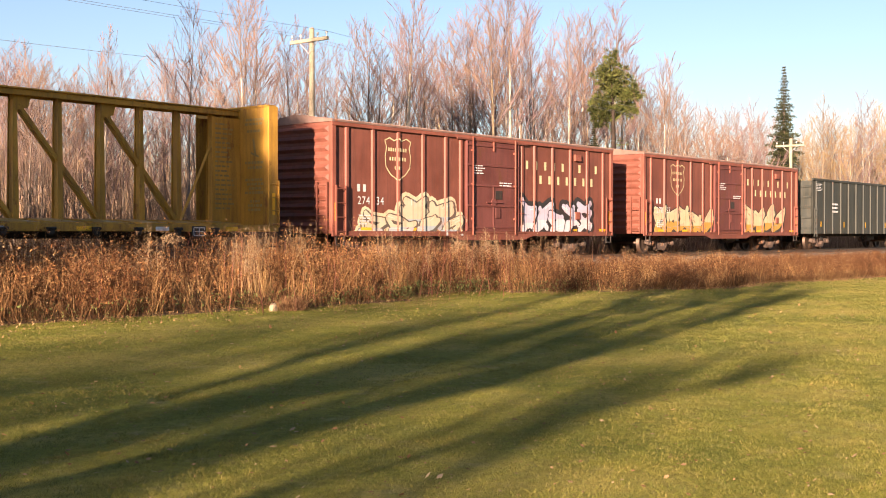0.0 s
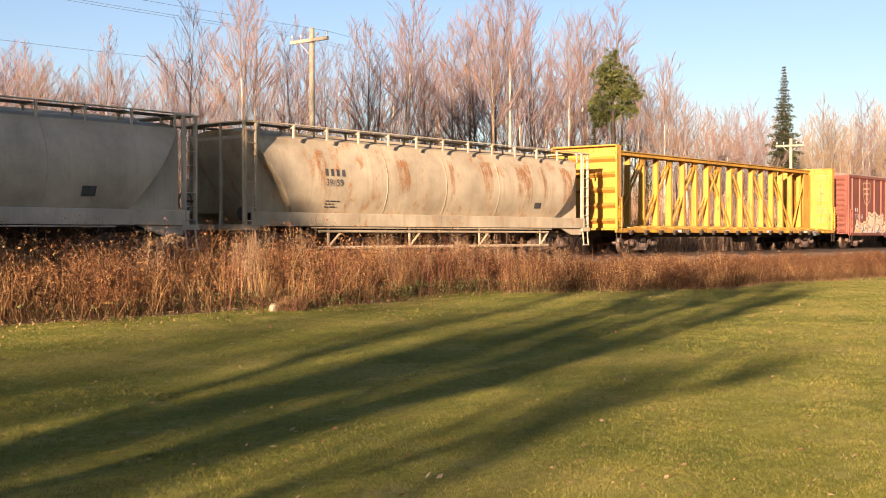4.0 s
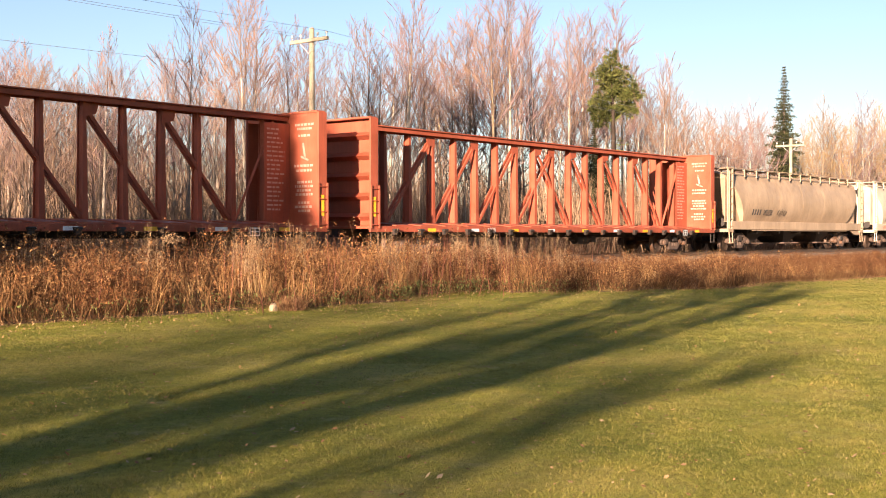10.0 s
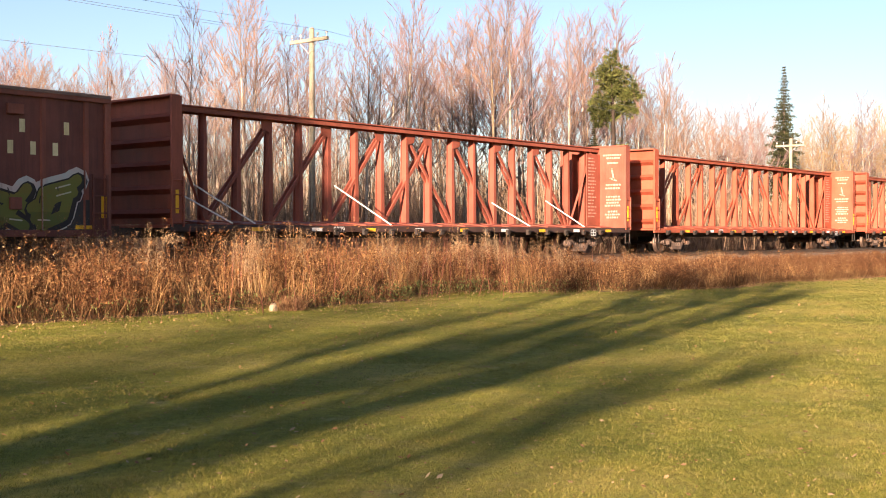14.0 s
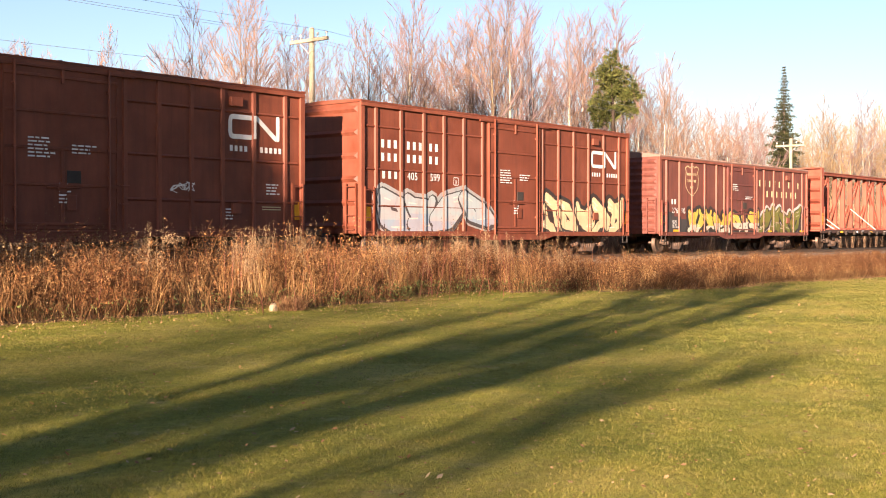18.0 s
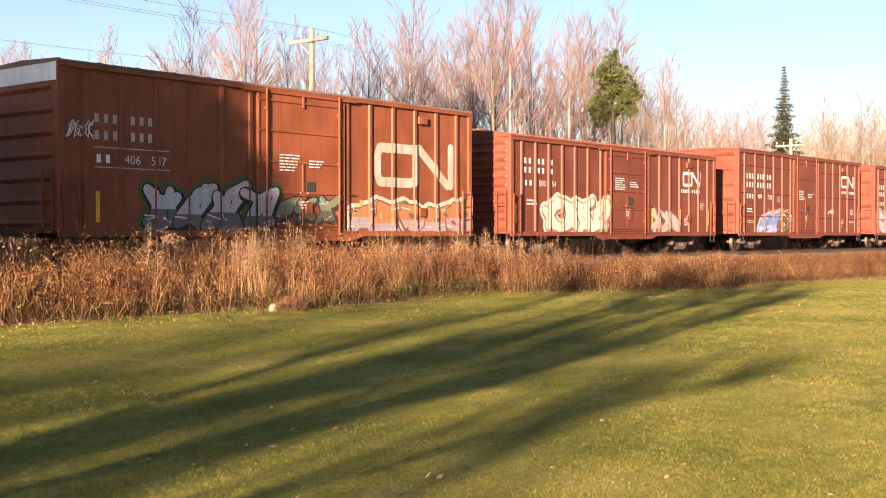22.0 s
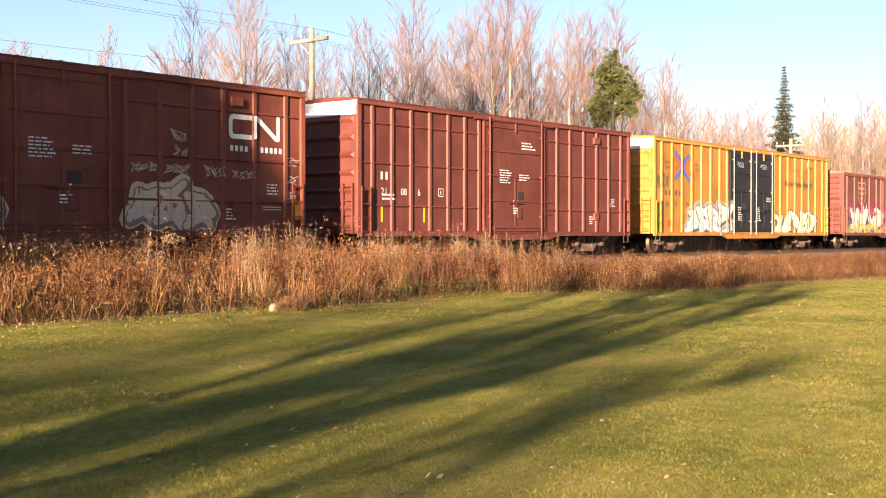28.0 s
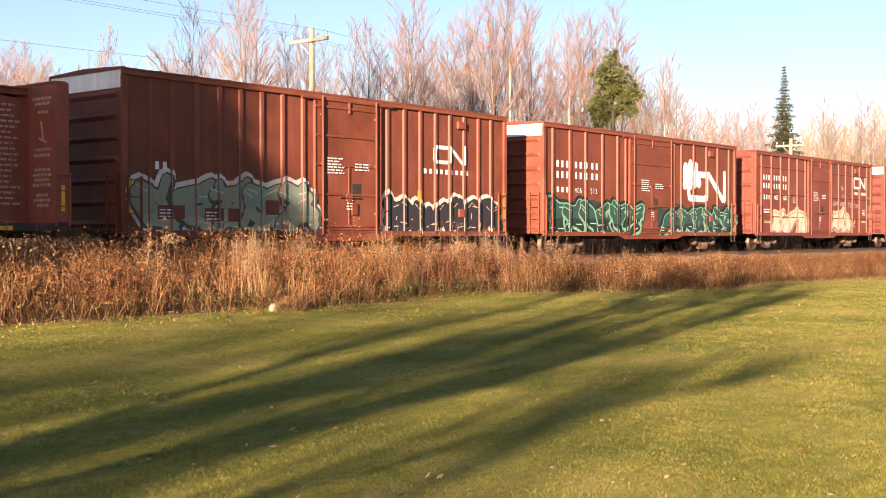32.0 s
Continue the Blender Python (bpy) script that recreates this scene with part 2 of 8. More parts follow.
BARK_GREY = bark("grey_bark", (0.13, 0.095, 0.070), (0.27, 0.205, 0.155))
BARK_PALE = bark("pale_birch_bark", (0.27, 0.22, 0.165), (0.52, 0.44, 0.34))
BARK_DARK = bark("dark_pine_bark", (0.025, 0.018, 0.014), (0.07, 0.05, 0.038))
TWIG_PINK = bark("mauve_twigs", (0.115, 0.074, 0.072), (0.215, 0.145, 0.136), 1.0)
TWIG_TAN = bark("tan_twigs", (0.130, 0.080, 0.056), (0.25, 0.160, 0.110), 1.0)
BARK_TAN = bark("tan_bark", (0.17, 0.125, 0.075), (0.36, 0.27, 0.17))
LIMB = bark("tan_limbs", (0.105, 0.074, 0.058), (0.23, 0.17, 0.132), 2.0)
TWIG_GOLD = bark("golden_twigs", (0.165, 0.11, 0.056), (0.285, 0.20, 0.108), 1.0)


def bare_tree_meshes(rng, height, limbs, spread, lean, trunk_mat, twig_mat, base=0.22, tilt=None, girth=1.0, rise=(0.55, 1.2), twigs=4):
    """Meshes of a leafless tree: trunk, and the crown of limbs, fanned branchlets and thin twigs."""
    trunk, crown = Geo(), Geo()
    pts, n = [], 9
    wx, wy = tilt or (rng.uniform(-lean, lean), rng.uniform(-lean, lean))
    for i in range(n + 1):
        f = i / n
        pts.append(Vector((wx * f * f * height + 0.06 * height * 0.12 * math.sin(3.1 * f + wx * 9), wy * f * f * height + 0.07 * math.sin(4.3 * f), height * 0.97 * f)))
    r0 = (height * 0.0080 + 0.02) * girth
    radii = [max(0.007, r0 * (1 - f / n) ** 1.05 * (1.35 if f == 0 else 1)) for f in range(n + 1)]
    trunk.path(pts[:7], radii[:7], 6)
    crown.path(pts[6:], radii[6:], 5)

    def at(f):
        k = min(int(f * n), n - 1)
        return pts[k].lerp(pts[k + 1], f * n - k)

    def sliver(a, d, length, w):
        b = d.cross(Vector((rng.uniform(-1, 1), rng.uniform(-1, 1), rng.uniform(-0.4, 0.4)))).normalized() * w
        m = a + d * length * 0.55 + Vector((0, 0, 0.05 * length))
        e = a + d * length + Vector((0, 0, 0.20 * length))
        crown.add([tuple(a - b), tuple(a + b), tuple(m + b * 0.8), tuple(e)], [(0, 1, 2, 3)], 1)

    for i in range(limbs):
        f = base + (0.98 - base) * ((i + rng.random()) / limbs) ** 0.85
        p = at(f)
        az = i * 2.4 + rng.uniform(-0.5, 0.5)
        ln = spread * height * (1.06 - f) ** 0.65 * rng.uniform(0.6, 1.15) + 0.3
        d = Vector((math.cos(az), math.sin(az), rng.uniform(*rise) + 0.6 * f)).normalized()
        q = [p]
        for s in range(4):
            d = (d + Vector((rng.uniform(-0.22, 0.22), rng.uniform(-0.22, 0.22), rng.uniform(0.02, 0.24)))).normalized()
            q.append(q[-1] + d * ln / 4)
        rr = max(0.009, r0 * 0.27 * (1.1 - f))
        crown.path(q, [rr, rr * 0.78, rr * 0.58, rr * 0.40, 0.005], 4)
        for j in range(6):
            s = 0.12 + 0.86 * (j + rng.random()) / 6
            k = min(int(s * 4), 3)
            a = q[k].lerp(q[k + 1], s * 4 - k)
            dd = (d + Vector((rng.uniform(-1, 1), rng.uniform(-1, 1), rng.uniform(-0.1, 0.7))) * 0.72).normalized()
            l2 = ln * rng.uniform(0.22, 0.52) * (1.2 - 0.5 * s)
            e = a + dd * l2 + Vector((0, 0, 0.2 * l2))
            crown.path([a, a.lerp(e, 0.5) - Vector((0, 0, 0.04 * l2)), e], [rr * 0.36 + 0.006, rr * 0.22 + 0.005, 0.005], 3, 1 if j % 2 else 0)
            for t in range(twigs):
                d3 = (dd + Vector((rng.uniform(-1, 1), rng.uniform(-1, 1), rng.uniform(-0.1, 0.8))) * 0.6).normalized()
                sliver(a.lerp(e, 0.2 + 0.8 * (t + rng.random()) / twigs), d3, l2 * rng.uniform(0.35, 0.9), 0.0066)
    return trunk.mesh("trunk", trunk_mat, True), crown.mesh("crown", [LIMB, twig_mat])


def plant(name, label, category, group, x, y, meshes, scale, turn, z=None):
    ob = thing(name, label, category, group, Matrix.Translation((x, y, (ground_z(x, y) if z is None else z) - 0.05)) @ Matrix.Rotation(turn, 4, "Z") @ Matrix.Scale(scale, 4))
    for nm, me in zip(("trunk", "crown"), meshes):
        part(nm, me, None, ob)
    return ob


_r = random.Random(11)
POPLARS = [bare_tree_meshes(_r, 14.0, 26, (0.26, 0.34, 0.22, 0.30, 0.25, 0.28, 0.20)[k], 0.05, (BARK_PALE, BARK_GREY, BARK_PALE, BARK_PALE, BARK_GREY, BARK_TAN, BARK_PALE)[k], (TWIG_PINK, TWIG_TAN, TWIG_PINK, TWIG_TAN, TWIG_PINK, TWIG_TAN, TWIG_PINK)[k], (0.25, 0.3, 0.36, 0.22, 0.3, 0.4, 0.45)[k]) for k in range(7)]
MAPLES = [bare_tree_meshes(_r, 12.0, 28, 0.40, 0.07, BARK_GREY, (TWIG_PINK, TWIG_TAN, TWIG_PINK)[k], 0.18) for k in range(3)]
BIRCHES = [bare_tree_meshes(_r, 12.5, 20, 0.22, 0.09, BARK_PALE, TWIG_PINK if k else TWIG_TAN, 0.35) for k in range(3)]
GOLDEN = [bare_tree_meshes(_r, 13.0, 28, 0.28, 0.04, BARK_TAN, TWIG_GOLD, 0.2) for k in range(3)]

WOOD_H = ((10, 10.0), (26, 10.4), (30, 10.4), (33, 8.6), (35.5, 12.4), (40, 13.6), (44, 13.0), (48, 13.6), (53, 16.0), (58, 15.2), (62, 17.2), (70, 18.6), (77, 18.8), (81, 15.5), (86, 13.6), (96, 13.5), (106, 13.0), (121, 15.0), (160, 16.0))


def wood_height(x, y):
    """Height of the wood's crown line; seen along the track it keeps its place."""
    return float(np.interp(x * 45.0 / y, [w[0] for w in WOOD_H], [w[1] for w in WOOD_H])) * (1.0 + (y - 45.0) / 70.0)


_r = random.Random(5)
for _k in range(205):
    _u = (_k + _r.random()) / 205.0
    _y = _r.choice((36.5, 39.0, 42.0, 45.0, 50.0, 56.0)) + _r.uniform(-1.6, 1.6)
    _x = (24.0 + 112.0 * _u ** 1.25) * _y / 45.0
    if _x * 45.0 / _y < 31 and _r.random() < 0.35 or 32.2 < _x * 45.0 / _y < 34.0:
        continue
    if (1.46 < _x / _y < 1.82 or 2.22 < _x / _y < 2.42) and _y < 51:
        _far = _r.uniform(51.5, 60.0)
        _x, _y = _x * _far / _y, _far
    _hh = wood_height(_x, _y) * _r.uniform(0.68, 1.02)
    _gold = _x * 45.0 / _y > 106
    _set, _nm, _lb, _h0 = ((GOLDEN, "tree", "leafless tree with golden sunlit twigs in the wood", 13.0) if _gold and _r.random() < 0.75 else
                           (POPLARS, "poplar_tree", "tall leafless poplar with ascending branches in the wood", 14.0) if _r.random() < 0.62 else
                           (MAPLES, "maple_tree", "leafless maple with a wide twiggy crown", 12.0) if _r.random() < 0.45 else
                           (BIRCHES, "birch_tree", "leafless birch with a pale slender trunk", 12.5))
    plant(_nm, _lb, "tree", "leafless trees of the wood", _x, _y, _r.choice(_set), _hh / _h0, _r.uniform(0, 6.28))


for _k in range(18):
    _y = _r.uniform(35.5, 44.0)
    plant("shrub_tree", "low leafless many-branched tree at the wood's edge", "tree", "leafless trees of the wood", _y * (0.575 + 0.17 * (_k + _r.random()) / 18), _y, _r.choice(MAPLES), _r.uniform(0.52, 0.70), _r.uniform(0, 6.28))


def spray_cloud(rng, g, p, d, length, size, count, droop):
    """Needle sprays along a branch: small tilted leaves of two triangles."""
    for k in range(count):
        s = (k + rng.random()) / count
        c = p + d * length * s + Vector((rng.uniform(-1, 1), rng.uniform(-1, 1), rng.uniform(-1, 0.6))) * size * 0.7
        c.z -= droop * s * s * length
        a = (d + Vector((rng.uniform(-1, 1), rng.uniform(-1, 1), rng.uniform(-0.9, 0.5)))).normalized() * size * rng.uniform(0.6, 1.2)
        b = a.cross(Vector((rng.uniform(-1, 1), rng.uniform(-1, 1), rng.uniform(-0.2, 1)))).normalized() * size * 0.30
        g.add([tuple(c - b * 0.4), tuple(c + a * 0.5 - b), tuple(c + a), tuple(c + a * 0.5 + b)], [(0, 1, 2, 3)])


NEEDLE_DARK = speckled("spruce_needles", [(0.0, (0.016, 0.020, 0.008)), (0.6, (0.040, 0.043, 0.015)), (1.0, (0.075, 0.07, 0.025))], island=True, bump_scale=0)
NEEDLE_PINE = speckled("pine_needles", [(0.0, (0.038, 0.050, 0.011)), (0.6, (0.095, 0.103, 0.022)), (1.0, (0.18, 0.165, 0.045))], island=True, bump_scale=0)


def spruce_meshes(rng, height, width, density=1.0, column=9.0, size=0.26, start=0.06):
    """A spruce: whorls of drooping branches, each with many needle sprays; the crown is at most `column` in half width."""
    trunk, crown = Geo(), Geo()
    trunk.path([Vector((0, 0, 0)), Vector((0.03, 0, height * 0.5)), Vector((0, 0.02, height))], [height * 0.012, height * 0.007, 0.01], 6)
    levels = int(height * 2.6 * density)
    for i in range(levels):
        f = start + (1 - start) * i / levels
        w = min(width * (1 - f), column) * (rng.uniform(0.6, 1.0) if i % 3 else rng.uniform(1.0, 1.3)) + 0.04
        for k in range(8):
            az = k * 0.785 + i * 1.7 + rng.uniform(-0.3, 0.3)
            d = Vector((math.cos(az), math.sin(az), -0.20 + 0.50 * f * f)).normalized()
            ln = w * rng.uniform(0.75, 1.1)
            p = Vector((0, 0, f * height))
            crown.path([p, p + d * ln * 0.9], [0.014, 0.004], 3)
            spray_cloud(rng, crown, p, d, ln, size * (0.38 + 0.75 * (1 - f)), max(9, int(ln * 28 * density)), 0.12)
    return trunk.mesh("trunk", BARK_GREY, True), crown.mesh("crown", NEEDLE_DARK)


def pine_meshes(rng, height):
    """A pine with a bare lower trunk and a crown of a few uneven lobes of needle tufts."""
    trunk, crown = Geo(), Geo()
    trunk.path([Vector((0, 0, 0)), Vector((0.12, 0, height * 0.4)), Vector((-0.05, 0.05, height * 0.75)), Vector((-0.3, 0.2, height))], [0.24, 0.20, 0.12, 0.02], 7)
    right = Vector((0.632, -0.775, 0.0))
    deep = Vector((0.775, 0.632, 0.0))
    for dx, f, r in ((-0.32, 0.965, 0.45), (-0.42, 0.91, 0.66), (-0.85, 0.865, 0.72), (0.20, 0.87, 0.78), (0.85, 0.815, 0.80), (-0.15, 0.80, 0.90), (1.30, 0.78, 0.55), (0.6, 0.755, 0.75), (-0.75, 0.76, 0.75), (-1.0, 0.71, 0.62), (-0.40, 0.695, 0.68), (0.25, 0.70, 0.55), (-0.85, 0.655, 0.5), (1.0, 0.71, 0.5)):
        o = right * dx + deep * rng.uniform(-0.6, 0.6) + Vector((0, 0, f * height))
        p = Vector((0.0, 0.0, (f - 0.06) * height))
        crown.path([p, p.lerp(o, 0.6) + Vector((0, 0, 0.05)), o], [0.05, 0.03, 0.01], 4)
        for j in range(int(40 * r * r) + 9):
            n = Vector((rng.gauss(0, 1), rng.gauss(0, 1), rng.gauss(0, 0.85))).normalized()
            c = o + n * r * rng.uniform(0.35, 1.12)
            crown.path([o.lerp(c, 0.3), c], [0.012, 0.004], 3)
            for k in range(58):
                a = (Vector((rng.gauss(0, 1), rng.gauss(0, 1), rng.gauss(0.35, 0.8))).normalized() + n * 0.7).normalized()
                s = rng.uniform(0.12, 0.26)
                t = c + a * rng.uniform(0.0, 0.20)
                b = a.orthogonal().normalized() * s * 0.15
                crown.add([tuple(t - b * 0.5), tuple(t + a * s * 0.6 - b), tuple(t + a * s), tuple(t + a * s * 0.6 + b)], [(0, 1, 2, 3)])
    for i in range(22):
        f = rng.uniform(0.35, 0.68)
        az = rng.uniform(0, 6.28)
        p = Vector((0.05, 0, f * height))
        d = Vector((math.cos(az), math.sin(az), rng.uniform(-0.2, 0.3)))
        crown.path([p, p + d * rng.uniform(0.4, 1.4)], [0.03, 0.006], 3)
    return trunk.mesh("trunk", BARK_DARK, True), crown.mesh("crown", NEEDLE_PINE)


_r = random.Random(21)
plant("pine_tree", "dark green pine with a lopsided clumpy crown", "tree", "evergreens in the wood", 69.7, 42.0, pine_meshes(_r, 13.5), 1.0, 0.0)
SPRUCE = spruce_meshes(_r, 17.2, 3.1, 1.35, 1.3, 0.30)
plant("spruce_tree", "tall narrow dark green spruce above the wood", "tree", "evergreens in the wood", 107.0, 46.0, SPRUCE, 1.0, 0.0)
plant("spruce_tree", "small dark green spruce among the leafless trees", "tree", "evergreens in the wood", 67.5, 42.2, SPRUCE, 0.50, 2.0)

for _x, _y, _s in ((63.0, 39.5, 0.30), (66.5, 40.5, 0.36), (72.5, 41.0, 0.33), (75.5, 40.0, 0.28)):
    plant("spruce_tree", "young dark green spruce at the wood's edge", "tree", "evergreens in the wood", _x, _y, SPRUCE, _s, _x, None)

# trees beside the lawn, whose shade falls over grass and train
SHADE_SPRUCE = spruce_meshes(_r, 14.0, 3.3, 1.15)
TALL_SPRUCE = spruce_meshes(_r, 14.0, 3.9, 1.9, 9.0, 0.28, 0.44)
for _x, _y, _s in ((-20, 15.6, 1.5), (-26, 13.4, 1.7), (-35, 11.2, 1.8), (-30, 15.5, 1.7)):
    plant("spruce_tree", "dense dark green spruce beside the lawn", "tree", "trees beside the lawn", _x, _y, SHADE_SPRUCE, _s, _x * 1.3, 0.05)
for _x, _y, _s in ((-21, 13.1, 1.5), (-24, 11.4, 1.6), (-29, 10.1, 1.7), (-27, 11.9, 1.6), (-36, 8.2, 1.8), (-33, 10.4, 1.7), (-40, 8.6, 1.75)):
    plant("spruce_tree", "tall dark green spruce with a clear lower trunk", "tree", "trees beside the lawn", _x, _y, TALL_SPRUCE, _s, _x * 1.3, 0.05)
for _x, _s6, _s in ((-40, 8.9, 0.69), (-36, 10.4, 0.60), (-46, 4.6, 0.75), (-50, 3.3, 0.79), (-39, 12.0, 0.62)):
    plant("spruce_tree", "small dark green spruce beyond the lawn", "tree", "trees beside the lawn", _x, _s6 + 0.344 * _x, SHADE_SPRUCE, _s, _x * 1.7, 0.05)
for _k in range(17):                             # unseen spruces added behind the lawn to hold back sky light
    _x = -48 + _k * 9.0
    plant("spruce_tree", "added unseen spruce that blocks low sky light behind the lawn", "tree", "trees beside the lawn", _x + _r.uniform(-2, 2), min(-30.0, -44.0 + 0.2 * _x) + _r.uniform(-3, 3), SHADE_SPRUCE, _r.uniform(1.35, 1.75), _r.uniform(0, 6.28), 0.0)


def spreading_tree_meshes(rng, limbs):
    """An old leafless tree: trunk and long limbs that fan out across the light. limbs: radius at the foot, then points (across, height)."""
    trunk, crown = Geo(), Geo()
    across, along = Vector((-math.sin(_a), math.cos(_a), 0)), Vector((math.cos(_a), math.sin(_a), 0))
    for n, (r, pts) in enumerate(limbs):
        deep = [rng.uniform(-0.5, 0.5) * min(k, 3) * (n > 0) for k in range(len(pts))]
        q = [across * a + along * d + Vector((0, 0, h)) for (a, h), d in zip(pts, deep)]
        (crown if n else trunk).path(q, [r * (1 - 0.8 * k / (len(q) - 1)) for k in range(len(q))], 7)
        total = len(q) - 1
        for j in range(int(22 * total * min(1.0, r / 0.1))):
            s = total * (0.25 + 0.75 * rng.random())
            k = min(int(s), total - 1)
            a = q[k].lerp(q[k + 1], s - k)
            d = ((q[k + 1] - q[k]).normalized() + Vector((rng.uniform(-1, 1), rng.uniform(-1, 1), rng.uniform(-0.1, 0.8))) * 0.75).normalized()
            if a.z < 2.2:
                continue
            ln = rng.uniform(0.5, 1.7)
            e = a + d * ln + Vector((0, 0, 0.15 * ln))
            crown.path([a, a.lerp(e, 0.5), e], [r * 0.16 + 0.008, r * 0.08 + 0.006, 0.004], 3)
            for t in range(5):
                d3 = (d + Vector((rng.uniform(-1, 1), rng.uniform(-1, 1), rng.uniform(-0.2, 0.8))) * 0.7).normalized()
                p = a.lerp(e, 0.2 + 0.8 * rng.random())
                crown.path([p, p + d3 * rng.uniform(0.3, 0.9)], [0.007, 0.003], 3)
    return trunk.mesh("trunk", BARK_GREY, True), crown.mesh("crown", BARK_GREY)


OLD_LIMBS = (
    (0.26, ((0, 0), (0.05, 1.6), (0.2, 3.0), (0.1, 3.7), (-0.35, 4.6), (-0.3, 5.8), (0.0, 7.3), (0.1, 8.4))),
    (0.10, ((0.1, 3.7), (-0.5, 4.2), (-0.95, 4.6), (-1.1, 5.5), (-1.8, 7.4), (-2.0, 8.3))),
    (0.11, ((0.05, 1.9), (-0.55, 3.0), (-0.95, 3.6), (-1.6, 4.2), (-2.2, 5.1), (-2.9, 6.4), (-3.3, 7.6))),
    (0.05, ((0.05, 1.7), (-1.4, 2.7), (-2.6, 3.5), (-3.5, 4.2), (-4.3, 4.7))),
    (0.085, ((0.2, 3.2), (0.8, 3.9), (1.6, 4.7), (1.7, 5.6), (2.0, 7.2), (2.1, 8.0))),
    (0.05, ((0.15, 3.5), (0.4, 4.4), (0.5, 5.6), (0.9, 7.0), (0.8, 8.1))),
    (0.05, ((-1.1, 5.5), (-0.9, 6.4), (-1.2, 7.6), (-1.0, 8.5))))
FAN_LIMBS = (
    (0.075, ((-1.0, 4.6), (-1.5, 5.6), (-1.6, 6.8), (-1.5, 8.0), (-1.6, 9.0))),
    (0.065, ((-1.6, 4.2), (-2.1, 5.6), (-2.4, 6.9), (-2.6, 8.2), (-2.9, 9.1))),
    (0.075, ((-0.3, 5.4), (-0.6, 6.4), (-0.7, 7.6), (-0.6, 9.0))),
    (0.050, ((-2.2, 5.1), (-2.6, 6.0), (-2.9, 7.2), (-3.5, 8.6))))
OLD_TREE = spreading_tree_meshes(random.Random(305), OLD_LIMBS[:4] + OLD_LIMBS[5:])
WIDE_TREE = spreading_tree_meshes(random.Random(612), OLD_LIMBS + FAN_LIMBS)
plant("old_tree", "large leafless tree with fanned limbs beside the lawn", "tree", "trees beside the lawn", -12.0, 6.0 - 0.344 * 12.0, WIDE_TREE, 1.0, 0.0, 0.0)
plant("old_tree", "large leafless tree with fanned limbs beside the lawn", "tree", "trees beside the lawn", -30.0, 6.15 - 0.344 * 30.0, OLD_TREE, 1.0, 0.15, 0.0)
SLIM = [bare_tree_meshes(_r, 13.0, 30, 0.14, 0.0, BARK_GREY, TWIG_TAN, 0.25, (0.0, _w), 1.3, (1.4, 2.6)) for _w in (-0.10, -0.05)]
for _k, (_x, _s6, _s) in enumerate(((-40, 3.2, 0.75), (-30, 8.9, 0.55), (-27, 5.3, 0.65), (-24, 5.9, 0.8), (-27, 4.2, 0.66), (-33, 3.4, 0.68))):
    plant("slender_tree", "slender upright leafless tree beside the lawn", "tree", "trees beside the lawn", _x, _s6 + 0.344 * _x, SLIM[_k % 2], _s, _k * 0.1, 0.0)
for _k, (_x, _y, _s) in enumerate(((-38, -7.0, 0.68), (-33, -6.4, 0.6), (-43, -8.6, 1.1))):
    plant("poplar_tree", "tall leafless poplar beside the lawn", "tree", "trees beside the lawn", _x, _y, POPLARS[_k % 5], _s, _k * 1.9, 0.0)
for _k, (_x, _y, _s) in enumerate(((-38, -3.3, 0.75), (-34, -3.9, 0.68), (-62, -13.4, 1.3), (-70, -14.6, 1.5), (-48, -7.3, 1.0), (-58, -9.6, 1.4), (-66, -11.2, 1.4))):
    plant("maple_tree", "large leafless maple beside the lawn", "tree", "trees beside the lawn", _x, _y, MAPLES[_k % 3], _s, _k * 1.9, 0.0)

# ---- brush and weeds ----
def ribbons(rng, base, tip, bend, width):
    """Narrow three-point blades: six-corner strips as two quads each. Arrays of (n, 3)."""
    n = len(base)
    side = np.stack([rng.normal(size=n), rng.normal(size=n), np.zeros(n)], 1)
    side /= np.linalg.norm(side, axis=1)[:, None] + 1e-9
    mid = (base + tip) / 2 + bend
    w = np.asarray(width).reshape(-1, 1)
    v = np.stack([base - side * w, base + side * w, mid + side * w * 0.8, mid - side * w * 0.8, tip + side * w * 0.3, tip - side * w * 0.3], 1).reshape(-1, 3)
    i = np.arange(n)[:, None] * 6
    f = np.concatenate([i + np.array([0, 1, 2, 3]), i + np.array([3, 2, 4, 5])], 0)
    return v, f


def flakes(rng, centre, size, flat=0.0, slim=0.45):
    """Small leaf-like quads, turned by chance."""
    n = len(centre)
    a = rng.normal(size=(n, 3))
    a[:, 2] *= 1 - flat
    a /= np.linalg.norm(a, axis=1)[:, None]
    b = np.cross(a, rng.normal(size=(n, 3)) + np.array([0, 0, flat * 6]))
    b /= np.linalg.norm(b, axis=1)[:, None]
    s = np.asarray(size).reshape(-1, 1)
    v = np.stack([centre - a * s, centre - b * s * slim, centre + a * s, centre + b * s * slim], 1).reshape(-1, 3)
    return v, np.arange(n * 4).reshape(-1, 4)


def stuff(name, label, category, pieces, mat):
    vs, fs, o = [], [], 0
    for v, f in pieces:
        vs.append(v)
        fs.append(f + o)
        o += len(v)
    return tagged(new(name, fast_mesh(name, np.concatenate(vs), np.concatenate(fs), mat)), label, category, kind="stuff")


def ground_at(x, y):
    return np.array([ground_z(a, b) for a, b in zip(x, y)])


